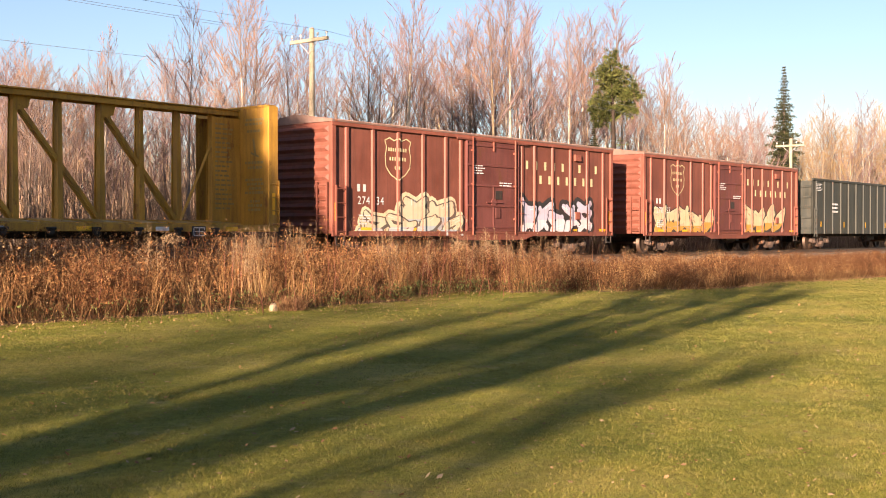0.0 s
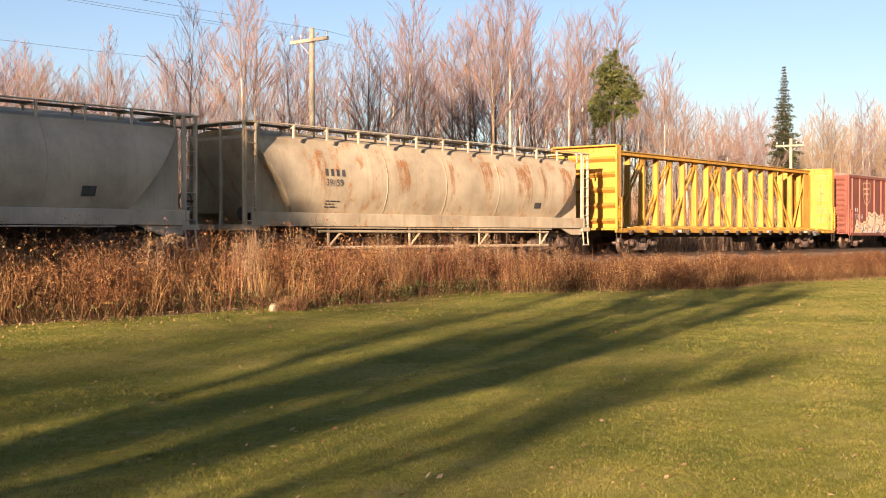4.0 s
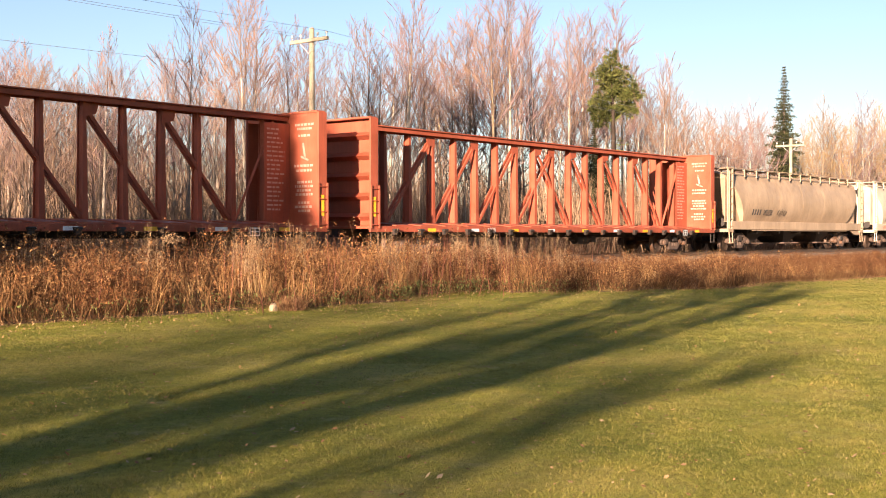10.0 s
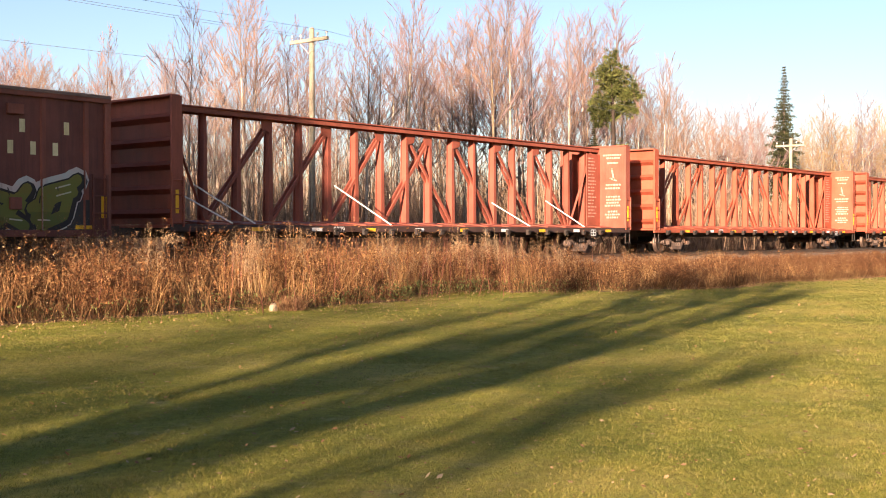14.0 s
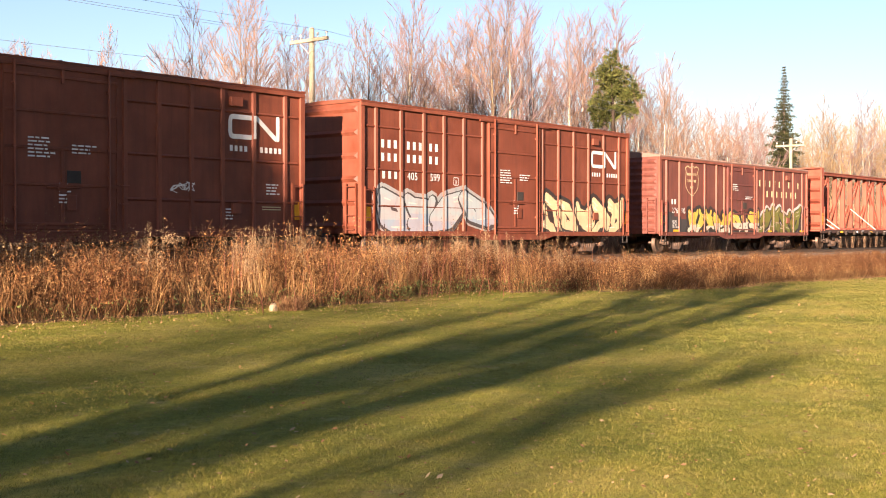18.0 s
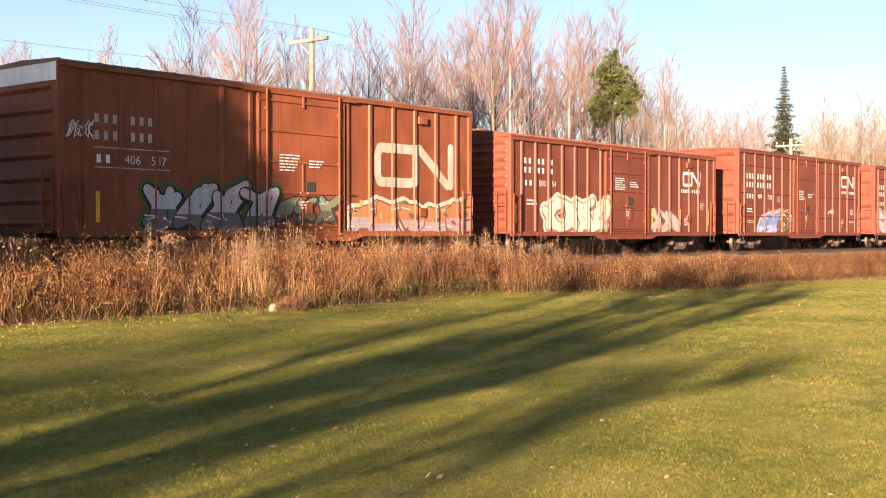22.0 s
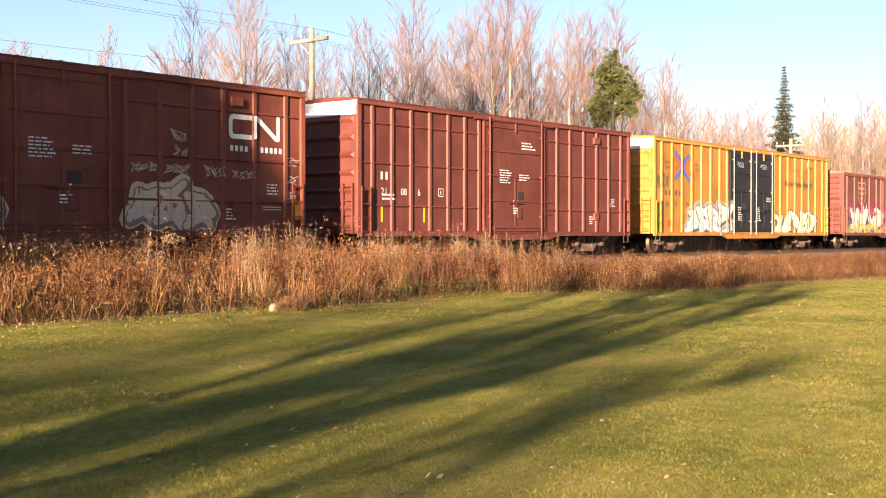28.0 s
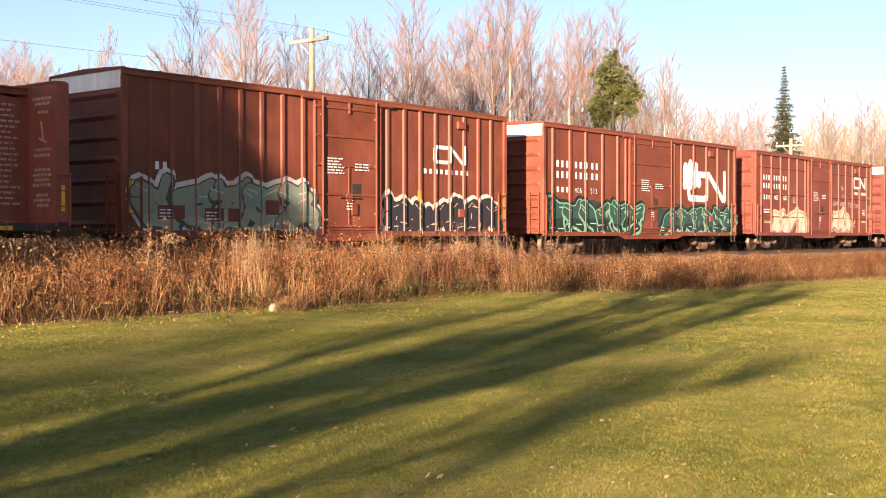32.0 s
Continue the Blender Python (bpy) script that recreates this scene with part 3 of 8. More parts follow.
def weedy(name, stops, patches, scale=1.5):
    """Dry plant matter: each piece its own shade, in patches of browner and paler growth."""
    m, nt, b = material(name)
    geo = nt.nodes.new("ShaderNodeNewGeometry")
    col = ramp(nt, geo.outputs["Random Per Island"], stops)
    v = coords(nt, (1, 1, 0.4), per_object=False)
    col = mix(nt, 1.0, col, ramp(nt, noise_out(nt, v, scale, 3, 0.6), patches), "MULTIPLY")
    nt.links.new(col, b.inputs["Base Color"])
    b.inputs["Roughness"].default_value = 0.85
    b.inputs["Specular IOR Level"].default_value = 0.15
    return m


PATCHES = [(0.37, (0.46, 0.34, 0.30)), (0.46, (0.78, 0.60, 0.50)), (0.55, (1.02, 0.88, 0.74)), (0.66, (1.22, 1.16, 1.04))]
BRUSHY = [(0.36, (0.50, 0.35, 0.31)), (0.48, (0.75, 0.56, 0.46)), (0.58, (0.95, 0.78, 0.64)), (0.70, (1.15, 1.02, 0.88))]
# Farther brush: russet hue, colours darkened further for self-shade in dense growth.
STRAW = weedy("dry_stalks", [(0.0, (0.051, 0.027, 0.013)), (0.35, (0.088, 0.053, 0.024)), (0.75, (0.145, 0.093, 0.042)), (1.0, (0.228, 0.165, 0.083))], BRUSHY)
RUSSET = weedy("shaded_russet_leaves", [(0.0, (0.044, 0.020, 0.009)), (0.4, (0.098, 0.047, 0.020)), (0.75, (0.139, 0.075, 0.035)), (1.0, (0.202, 0.127, 0.063))], BRUSHY)
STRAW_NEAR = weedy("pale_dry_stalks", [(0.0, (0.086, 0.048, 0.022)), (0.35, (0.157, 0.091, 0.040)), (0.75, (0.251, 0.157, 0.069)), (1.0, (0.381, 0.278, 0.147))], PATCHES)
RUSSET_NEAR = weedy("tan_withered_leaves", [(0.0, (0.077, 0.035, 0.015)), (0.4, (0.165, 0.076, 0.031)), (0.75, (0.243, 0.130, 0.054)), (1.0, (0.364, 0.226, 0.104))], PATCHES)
FLUFF = weedy("pale_seed_heads", [(0.0, (0.16, 0.095, 0.052)), (0.6, (0.28, 0.18, 0.095)), (1.0, (0.44, 0.32, 0.19))], PATCHES)
LITTER = speckled("dead_leaf_litter", [(0.0, (0.12, 0.058, 0.026)), (0.6, (0.28, 0.155, 0.066)), (1.0, (0.46, 0.30, 0.15))], island=True, bump_scale=0)
SAP = speckled("red_stems", [(0.0, (0.08, 0.022, 0.014)), (0.6, (0.17, 0.050, 0.030)), (1.0, (0.24, 0.10, 0.055))], island=True, bump_scale=0)

_q = np.random.default_rng(3)
_n = 9500
_x = 2.0 + 110.0 * _q.random(_n) ** 1.5
_bx = 2.0 + 108.0 * _q.random(460) ** 1.5       # bushy clumps
_x = np.concatenate([_x, np.repeat(_bx, 30)])
_n = len(_x)
_in = np.arange(_n) >= 9500
_e = np.array([lawn_edge(v) for v in _x])
_y = _e + (22.9 - _e) * np.where(_in, 0.08 + 0.9 * np.concatenate([_q.random(9500), np.repeat(_q.random(460), 30)]), _q.random(_n) ** 0.9)
_x = _x + np.where(_in, _q.normal(size=_n) * 0.10, 0)
_y = _y + np.where(_in, _q.normal(size=_n) * 0.10, 0)
_clump = np.array([noise.noise((a * 0.8, b * 0.8, 7.0)) + 0.5 * noise.noise((a * 2.1, b * 2.1, 2.0)) for a, b in zip(_x, _y)])
_far = _x * math.cos(radians(HEADING)) + _y * math.sin(radians(HEADING))
_gz = ground_at(_x, _y)
_h = (1.62 - np.interp(_x, [2, 18, 26, 31, 110], [0.002, 0.003, 0.008, 0.0175, 0.0165]) * _far - _gz).clip(0.3, 2.0) * (0.52 + 0.44 * _q.random(_n)) * (1 + 0.8 * _clump).clip(0.35, 1.6) * np.where(_in, 1.0, 0.82)
_h *= np.clip(0.35 + (_y - _e) / 1.2, 0.35, 1.0)
_b = np.stack([_x, _y, ground_at(_x, _y) - 0.02], 1)
_lean = _q.normal(size=(_n, 3)) * np.array([1, 1, 0.0]) * np.where(_in, 0.46, 0.32)[:, None]
_t = _b + np.stack([np.zeros(_n), np.zeros(_n), _h], 1) + _lean * _h[:, None]
_bend = _q.normal(size=(_n, 3)) * np.array([0.08, 0.08, 0.03])
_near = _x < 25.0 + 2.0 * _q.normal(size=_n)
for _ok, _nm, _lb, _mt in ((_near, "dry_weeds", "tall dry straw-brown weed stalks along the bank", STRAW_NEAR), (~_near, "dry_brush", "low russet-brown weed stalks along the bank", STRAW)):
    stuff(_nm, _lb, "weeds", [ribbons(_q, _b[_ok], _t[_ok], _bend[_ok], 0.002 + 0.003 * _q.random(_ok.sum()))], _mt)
_m = 28
# withered leaves hang in tufts, four to a node of the stalk
_s = np.repeat(0.02 + 0.95 * _q.random((_n, _m // 4)) ** 1.0, 4, axis=1)
_tuft = np.repeat(_q.normal(size=(_n, _m // 4, 3)) * 0.085, 4, axis=1)
_c = (_b[:, None] + (_t - _b)[:, None] * _s[..., None] + _tuft + _q.normal(size=(_n, _m, 3)) * 0.030).reshape(-1, 3)
_size = 0.012 + 0.030 * _q.random(len(_c)) ** 1.5
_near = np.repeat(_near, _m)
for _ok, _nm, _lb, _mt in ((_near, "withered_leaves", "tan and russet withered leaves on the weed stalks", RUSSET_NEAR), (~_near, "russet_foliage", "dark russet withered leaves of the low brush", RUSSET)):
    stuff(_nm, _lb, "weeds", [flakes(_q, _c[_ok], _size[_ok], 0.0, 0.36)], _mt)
_top = _q.random(_n) < 0.25 + 0.35 * (_clump > 0.05)
_c = (_t[_top][:, None] + _q.normal(size=(_top.sum(), 9, 3)) * np.array([0.03, 0.03, 0.10]) - np.array([0, 0, 0.08])).reshape(-1, 3)
stuff("seed_heads", "pale fluffy seed heads of goldenrod", "weeds", [flakes(_q, _c, 0.008 + 0.013 * _q.random(len(_c)))], FLUFF)
# feathery tall plumes that stand above the rest, in bunches
PLUME = speckled("feathery_plumes", [(0.0, (0.14, 0.082, 0.042)), (0.6, (0.25, 0.155, 0.08)), (1.0, (0.38, 0.26, 0.145))], island=True, bump_scale=0)
_cl = _q.random((26, 2))
_id = np.repeat(np.arange(26), 9)
_n = len(_id)
_x = 9.5 + 21.0 * _cl[_id, 0] ** 1.2 + _q.normal(size=_n) * 0.15
_y = 18.7 + 3.3 * _cl[_id, 1] + _q.normal(size=_n) * 0.15
_h = 0.95 + 0.5 * _q.random(_n) + 0.3 * np.sin(_id * 2.1)
_b = np.stack([_x, _y, ground_at(_x, _y)], 1)
_t = _b + np.stack([_q.normal(size=_n) * 0.16, _q.normal(size=_n) * 0.16, _h], 1)
_m = 44
_s = 0.45 + 0.53 * _q.random((_n, _m))
_bb = (_b[:, None] + (_t - _b)[:, None] * _s[..., None]).reshape(-1, 3)
_out = _q.normal(size=_bb.shape) * np.array([1, 1, 0.0])
_out /= np.linalg.norm(_out, axis=1)[:, None]
_ln = (0.05 + 0.26 * (1.02 - _s)).reshape(-1, 1) * (0.6 + 0.6 * _q.random((len(_bb), 1)))
_tt = _bb + _out * _ln * 0.85 + np.array([0, 0, 1.0]) * _ln * 0.6
stuff("tall_goldenrod", "tall feathery brown goldenrod plumes", "weeds", [ribbons(_q, _b, _t, _q.normal(size=(_n, 3)) * 0.03, np.full(_n, 0.004)), ribbons(_q, _bb, _tt, _q.normal(size=_bb.shape) * 0.01, np.full(len(_bb), 0.0034))], PLUME)
# sheaves of tall dry grass
_sh = _q.random((620, 2))
_id = np.repeat(np.arange(620), 24)
_n = len(_id)
_x = 3.0 + 44.0 * _sh[_id, 0] ** 1.2 + _q.normal(size=_n) * 0.09
_e = np.array([lawn_edge(v) for v in _x])
_y = _e + 0.15 + (22.4 - _e) * _sh[_id, 1] ** 1.4 + _q.normal(size=_n) * 0.09
_h = (0.35 + 0.55 * _q.random(_n)) * (0.75 + 0.35 * np.sin(_id * 1.7)) * np.interp(_x, [0, 26, 34, 60], [1.15, 1.05, 0.75, 0.65])
_b = np.stack([_x, _y, ground_at(_x, _y) - 0.02], 1)
_t = _b + np.stack([_q.normal(size=_n) * 0.13 + 0.10 * np.sin(_id * 2.9), _q.normal(size=_n) * 0.13, _h], 1)
SHEAF = weedy("tall_dry_grass", [(0.0, (0.13, 0.075, 0.034)), (0.4, (0.22, 0.135, 0.060)), (0.8, (0.31, 0.20, 0.092)), (1.0, (0.42, 0.30, 0.155))], PATCHES)
stuff("tall_dry_grass", "sheaves of tall tan dry grass among the weeds", "grass", [ribbons(_q, _b, _t, np.array([0, 0, 0.06]) + _q.normal(size=(_n, 3)) * 0.03, 0.0028 + 0.003 * _q.random(_n))], SHEAF)
# low green growth and a pale round seed head among the weeds
GREENERY = speckled("low_green_leaves", [(0.0, (0.045, 0.055, 0.014)), (0.6, (0.10, 0.115, 0.028)), (1.0, (0.19, 0.18, 0.06))], island=True, bump_scale=0)
_n = 4200
_x = np.where(_q.random(_n) < 0.75, 22.5 + 2.6 * _q.normal(size=_n), 11.0 + 5.0 * _q.normal(size=_n))
_y = np.array([lawn_edge(v) for v in _x]) + np.abs(_q.normal(size=_n)) * 0.5 - 0.1
_c = np.stack([_x, _y, ground_at(_x, _y) + 0.03 + 0.28 * _q.random(_n) ** 1.6], 1)
stuff("green_undergrowth", "low green leaves at the foot of the dry weeds", "weeds", [flakes(_q, _c, 0.018 + 0.03 * _q.random(_n), 0.0, 0.4)], GREENERY)
_cc = np.array([[9.6, 18.9, 1.75], [9.8, 19.05, 1.62], [15.9, 20.4, 1.50], [25.3, 20.0, 1.30]])
_c = (_cc[:, None] + _q.normal(size=(4, 420, 3)) * np.array([0.11, 0.11, 0.06])).reshape(-1, 3)
_foot = np.repeat(_cc, 5, axis=0)
_foot[:, 2] = ground_at(_foot[:, 0], _foot[:, 1])
stuff("round_seed_heads", "pale tan domed seed heads on brown stems", "weeds", [flakes(_q, _c, 0.012 + 0.012 * _q.random(len(_c))), ribbons(_q, _foot + _q.normal(size=(20, 3)) * np.array([0.1, 0.1, 0]), np.repeat(_cc, 5, axis=0) + _q.normal(size=(20, 3)) * 0.06, np.zeros((20, 3)), np.full(20, 0.006))], PLUME)
# arching dry grass at the foot of the weeds and along the shoulder of the track
_n = 32000
_x = 2.0 + 120.0 * _q.random(_n) ** 1.4
_e = np.array([lawn_edge(v) for v in _x])
_y = np.where(_q.random(_n) < 0.6, _e + _q.normal(size=_n) * 0.35 + 0.35, _e + (23.6 - _e) * _q.random(_n))
_h = 0.14 + 0.24 * _q.random(_n)
_b = np.stack([_x, _y, ground_at(_x, _y) - 0.02], 1)
_t = _b + np.stack([_q.normal(size=_n) * 0.22, _q.normal(size=_n) * 0.22, _h], 1)
stuff("dry_grass", "matted dry tan grass at the foot of the weeds", "grass", [ribbons(_q, _b, _t, np.array([0, 0, 0.1]) + _q.normal(size=(_n, 3)) * 0.03, 0.003 + 0.004 * _q.random(_n))], STRAW)
_n = 460
_b = np.stack([16.80 + 0.17 * _q.normal(size=_n), 17.68 + 0.10 * _q.normal(size=_n), np.full(_n, ground_z(16.7, 17.7))], 1)
_t = _b + np.stack([0.16 * _q.normal(size=_n), 0.16 * _q.normal(size=_n), 0.10 + 0.24 * _q.random(_n)], 1)
stuff("grass_tuft", "pale dry tuft of grass beside the stone", "grass", [ribbons(_q, _b, _t, np.array([0, 0, 0.04]) + _q.normal(size=(_n, 3)) * 0.02, np.full(_n, 0.004))], FLUFF)
_n = 13000
_x = 4.0 + 50.0 * _q.random(_n) ** 1.2
_y = np.array([lawn_edge(v) for v in _x]) + np.where(_q.random(_n) < 0.6, _q.normal(size=_n) * 0.4 + 0.15, -np.abs(_q.normal(size=_n)) * np.where(_q.random(_n) < 0.35, 3.2, 0.8))
_c = np.stack([_x, _y, ground_at(_x, _y) + 0.02 + 0.05 * _q.random(_n)], 1)
stuff("leaf_litter", "brown fallen leaves heaped along the edge of the weeds", "leaves", [flakes(_q, _c, 0.013 + 0.02 * _q.random(_n), 0.5)], LITTER)
# red dogwood-like stems in a patch
_n = 260
_x = 22.0 + 4.0 * _q.normal(size=_n)
_y = 19.6 + 1.4 * _q.normal(size=_n)
_ok = (_y > 17.3) & (_y < 23)
_x, _y = _x[_ok], _y[_ok]
_b = np.stack([_x, _y, ground_at(_x, _y)], 1)
_t = _b + np.stack([_q.normal(size=len(_x)) * 0.2, _q.normal(size=len(_x)) * 0.2, 0.8 + 0.65 * _q.random(len(_x))], 1)
stuff("red_shrub_stems", "thin dark-red bare shrub stems among the weeds", "shrub", [ribbons(_q, _b, _t, _q.normal(size=(len(_x), 3)) * 0.04, 0.004 + 0.003 * _q.random(len(_x)))], SAP)
# brush of the wood's edge behind the track, taller farther in
_n = 20000
_y = 31.5 + 42.0 * _q.random(_n) ** 1.5
_x = (20.0 + 125.0 * _q.random(_n)) * _y / 45.0
_h = (1.2 + 3.4 * _q.random(_n) ** 1.4) * np.interp(_y, [31, 45, 74], [0.8, 1.25, 1.8])
_b = np.stack([_x, _y, ground_at(_x, _y) - 0.05], 1)
_t = _b + np.stack([_q.normal(size=_n) * 0.4, _q.normal(size=_n) * 0.4, _h], 1)
BRUSH = speckled("brush_stems", [(0.0, (0.11, 0.060, 0.034)), (0.5, (0.235, 0.140, 0.080)), (1.0, (0.36, 0.235, 0.14))], island=True, bump_scale=0)
_m = 8
_s = 0.2 + 0.8 * _q.random((_n, _m))
_bb = (_b[:, None] + (_t - _b)[:, None] * _s[..., None]).reshape(-1, 3)
_tt = _bb + _q.normal(size=_bb.shape) * np.array([0.28, 0.28, 0.16]) + np.array([0, 0, 0.28])
_n2 = 8000
_y2 = 58.0 + 40.0 * _q.random(_n2)
_x2 = (16.0 + 140.0 * _q.random(_n2)) * _y2 / 45.0
_b2 = np.stack([_x2, _y2, ground_at(_x2, _y2) - 0.05], 1)
_t2 = _b2 + np.stack([_q.normal(size=_n2) * 0.6, _q.normal(size=_n2) * 0.6, (3.2 + 5.0 * _q.random(_n2) ** 1.4) * _y2 / 62.0], 1)
_s2 = 0.15 + 0.85 * _q.random((_n2, 6))
_bb2 = (_b2[:, None] + (_t2 - _b2)[:, None] * _s2[..., None]).reshape(-1, 3)
_tt2 = _bb2 + _q.normal(size=_bb2.shape) * np.array([0.5, 0.5, 0.3]) + np.array([0, 0, 0.6])
THICKET = speckled("thicket_stems", [(0.0, (0.10, 0.062, 0.044)), (0.5, (0.215, 0.142, 0.098)), (1.0, (0.33, 0.23, 0.16))], island=True, bump_scale=0)
stuff("thicket", "deep brown leafless thicket inside the wood", "brush", [ribbons(_q, _b2, _t2, _q.normal(size=(_n2, 3)) * 0.2, 0.03 + 0.04 * _q.random(_n2)), ribbons(_q, _bb2, _tt2, _q.normal(size=_bb2.shape) * 0.05, np.full(len(_bb2), 0.022))], THICKET)
stuff("underbrush", "tangled leafless brown brush at the wood's edge", "brush", [ribbons(_q, _b, _t, _q.normal(size=(_n, 3)) * 0.1, 0.010 + 0.014 * _q.random(_n)), ribbons(_q, _bb, _tt, _q.normal(size=_bb.shape) * 0.03, np.interp(_bb[:, 1], [32, 74], [0.009, 0.022]))], BRUSH)

# ---- lawn: blades near the camera, fallen leaves ----
BLADE = weedy("grass_blades", [(0.0, (0.074, 0.081, 0.012)), (0.45, (0.142, 0.131, 0.022)), (0.8, (0.215, 0.176, 0.040)), (1.0, (0.33, 0.25, 0.095))],
              [(0.28, (0.60, 0.72, 0.58)), (0.5, (0.92, 0.95, 0.86)), (0.70, (1.32, 1.18, 1.15))], 1.3)
_ch, _sh = math.cos(radians(HEADING)), math.sin(radians(HEADING))
_tufts = 34000
_d = 6.3 + 36.0 * _q.random(_tufts) ** 1.5
_w = (_q.random(_tufts) - 0.5) * 0.80 * _d
_each = 12
_far = np.repeat(_d, _each)
_x = np.repeat(_d * _ch + _w * _sh, _each) + _q.normal(size=_tufts * _each) * 0.035 * np.clip(_far / 10.0, 1.0, 2.5)
_y = np.repeat(_d * _sh - _w * _ch, _each) + _q.normal(size=_tufts * _each) * 0.035 * np.clip(_far / 10.0, 1.0, 2.5)
_tall = np.repeat(0.65 + 0.5 * _q.random(_tufts) ** 2.0, _each)
_ok = _y < np.interp(_x, [e[0] for e in EDGE], [e[1] for e in EDGE]) + 0.3
_x, _y, _far, _tall = _x[_ok], _y[_ok], _far[_ok], _tall[_ok]
_n = len(_x)
_cell = {}
_gz = np.array([_cell.get(k) if k in _cell else _cell.setdefault(k, ground_z(k[0] / 2, k[1] / 2)) for k in zip(np.rint(_x * 2).astype(int).tolist(), np.rint(_y * 2).astype(int).tolist())])
_b = np.stack([_x, _y, _gz - 0.005], 1)
_h = (0.018 + 0.020 * _q.random(_n)) * _tall
_t = _b + np.stack([_q.normal(size=_n) * 0.024, _q.normal(size=_n) * 0.024, _h], 1)
_sd = _q.normal(size=(_n, 3)) * np.array([1, 1, 0])
_sd /= np.linalg.norm(_sd, axis=1)[:, None]
_wd = (0.0018 + 0.0016 * _q.random((_n, 1))) * np.clip(_far / 11.0, 0.8, 3.0)[:, None]
_v = np.stack([_b - _sd * _wd, _b + _sd * _wd, _t], 1).reshape(-1, 3)
tagged(new("lawn_grass", fast_mesh("lawn_grass", _v, np.arange(_n * 3).reshape(-1, 3), BLADE)), "short green and straw-tipped tufts of the mown lawn", "grass", kind="stuff")
LEAF = speckled("fallen_leaf", [(0.0, (0.15, 0.06, 0.026)), (0.4, (0.25, 0.125, 0.055)), (0.75, (0.34, 0.20, 0.095)), (1.0, (0.44, 0.31, 0.17))], island=True, bump_scale=0)
_n = 2600
_d = 7.0 + 22.0 * _q.random(_n) ** 1.1
_w = (_q.random(_n) - 0.5) * 0.78 * _d
_x, _y = _d * _ch + _w * _sh, _d * _sh - _w * _ch
_ok = _y < np.array([lawn_edge(v) for v in _x]) + 0.5
_x, _y = _x[_ok], _y[_ok]
_c = np.stack([_x, _y, ground_at(_x, _y) + 0.04], 1)
stuff("fallen_leaves", "curled tan and brown leaves scattered on the lawn", "leaves", [flakes(_q, _c, (0.010 + 0.022 * _q.random(len(_x)) ** 3) * np.clip((_x + _y) / 22.0, 1.0, 1.4), 0.7, 0.62)], LEAF)

# ---- utility line ----
POLE_WOOD = speckled("weathered_pole_wood", [(0.3, (0.24, 0.19, 0.12)), (0.7, (0.42, 0.345, 0.235))], 3.0, 0.85)
GLASSY = speckled("grey_porcelain", [(0.3, (0.25, 0.24, 0.22)), (0.7, (0.45, 0.43, 0.40))], 5.0, 0.35)
WIRE = speckled("dull_wire", [(0.3, (0.12, 0.12, 0.12)), (0.7, (0.2, 0.2, 0.2))], 5.0, 0.5, bump_scale=0)


def utility_pole(x, y, top, arm_turn, lean=0.0):
    z = ground_z(x, y)
    p = thing("utility_pole", "weathered wooden utility pole with a crossarm", "utility pole", "utility poles along the track", pose(x, y, z - 0.1, lean, 0, arm_turn))
    h = top - z + 0.1
    g = Geo()
    g.path([Vector((0, 0, 0)), Vector((0, 0, h * 0.5)), Vector((0, 0, h - 0.02)), Vector((0, 0, h))], [0.15, 0.13, 0.105, 0.06], 10)
    part("pole", g, POLE_WOOD, p, smooth=True)
    g = Geo()
    g.cbox(-0.06, 0.06, -1.1, 1.1, h - 0.62, h - 0.48, 0.01)
    part("crossarm", g, POLE_WOOD, p, at=pose(-0.16, 0, 0))
    for yy in (-0.55, 0.55):
        g = Geo()
        g.tube((-0.20, 0.0, h - 1.1), (-0.20, yy, h - 0.6), 0.018, n=5)
        part("brace", g, GLASSY, p)
    for yy in (-1.02, -0.5, 0.5, 1.02):
        g = Geo()
        g.tube((-0.16, yy, h - 0.49), (-0.16, yy, h - 0.36), 0.02, n=6)
        g.tube((-0.16, yy, h - 0.36), (-0.16, yy, h - 0.26), 0.055, 0.04, n=8)
        part("insulator", g, GLASSY, p)
    return p


POLES = ((-14.6, 36.0, 10.6), (35.2, 35.8, 10.25), (85.0, 36.0, 8.75), (135.0, 36.2, 8.6))
for _x, _y, _t in POLES:
    utility_pole(_x, _y, _t, 0.0)
for _o, _up, _sag in ((-1.02, -0.26, 0.30), (0.5, -0.26, 0.34), (1.02, -0.26, 0.30), (0.0, -1.9, 0.6)):
    _g = Geo()
    _pts = []
    for (x0, y0, t0), (x1, y1, t1) in zip(POLES, POLES[1:]):
        for k in range(16):
            s = k / 16.0
            _pts.append(Vector((x0 + (x1 - x0) * s - 0.16, y0 + _o + (y1 - y0) * s, t0 + (t1 - t0) * s + _up - 4 * _sag * s * (1 - s))))
    _g.path(_pts, [0.0065] * len(_pts), 4)
    tagged(new("overhead_wire", _g.mesh("overhead_wire", WIRE)), "thin dark overhead wire strung between the poles", "wire", "wires of the utility line", "structure")

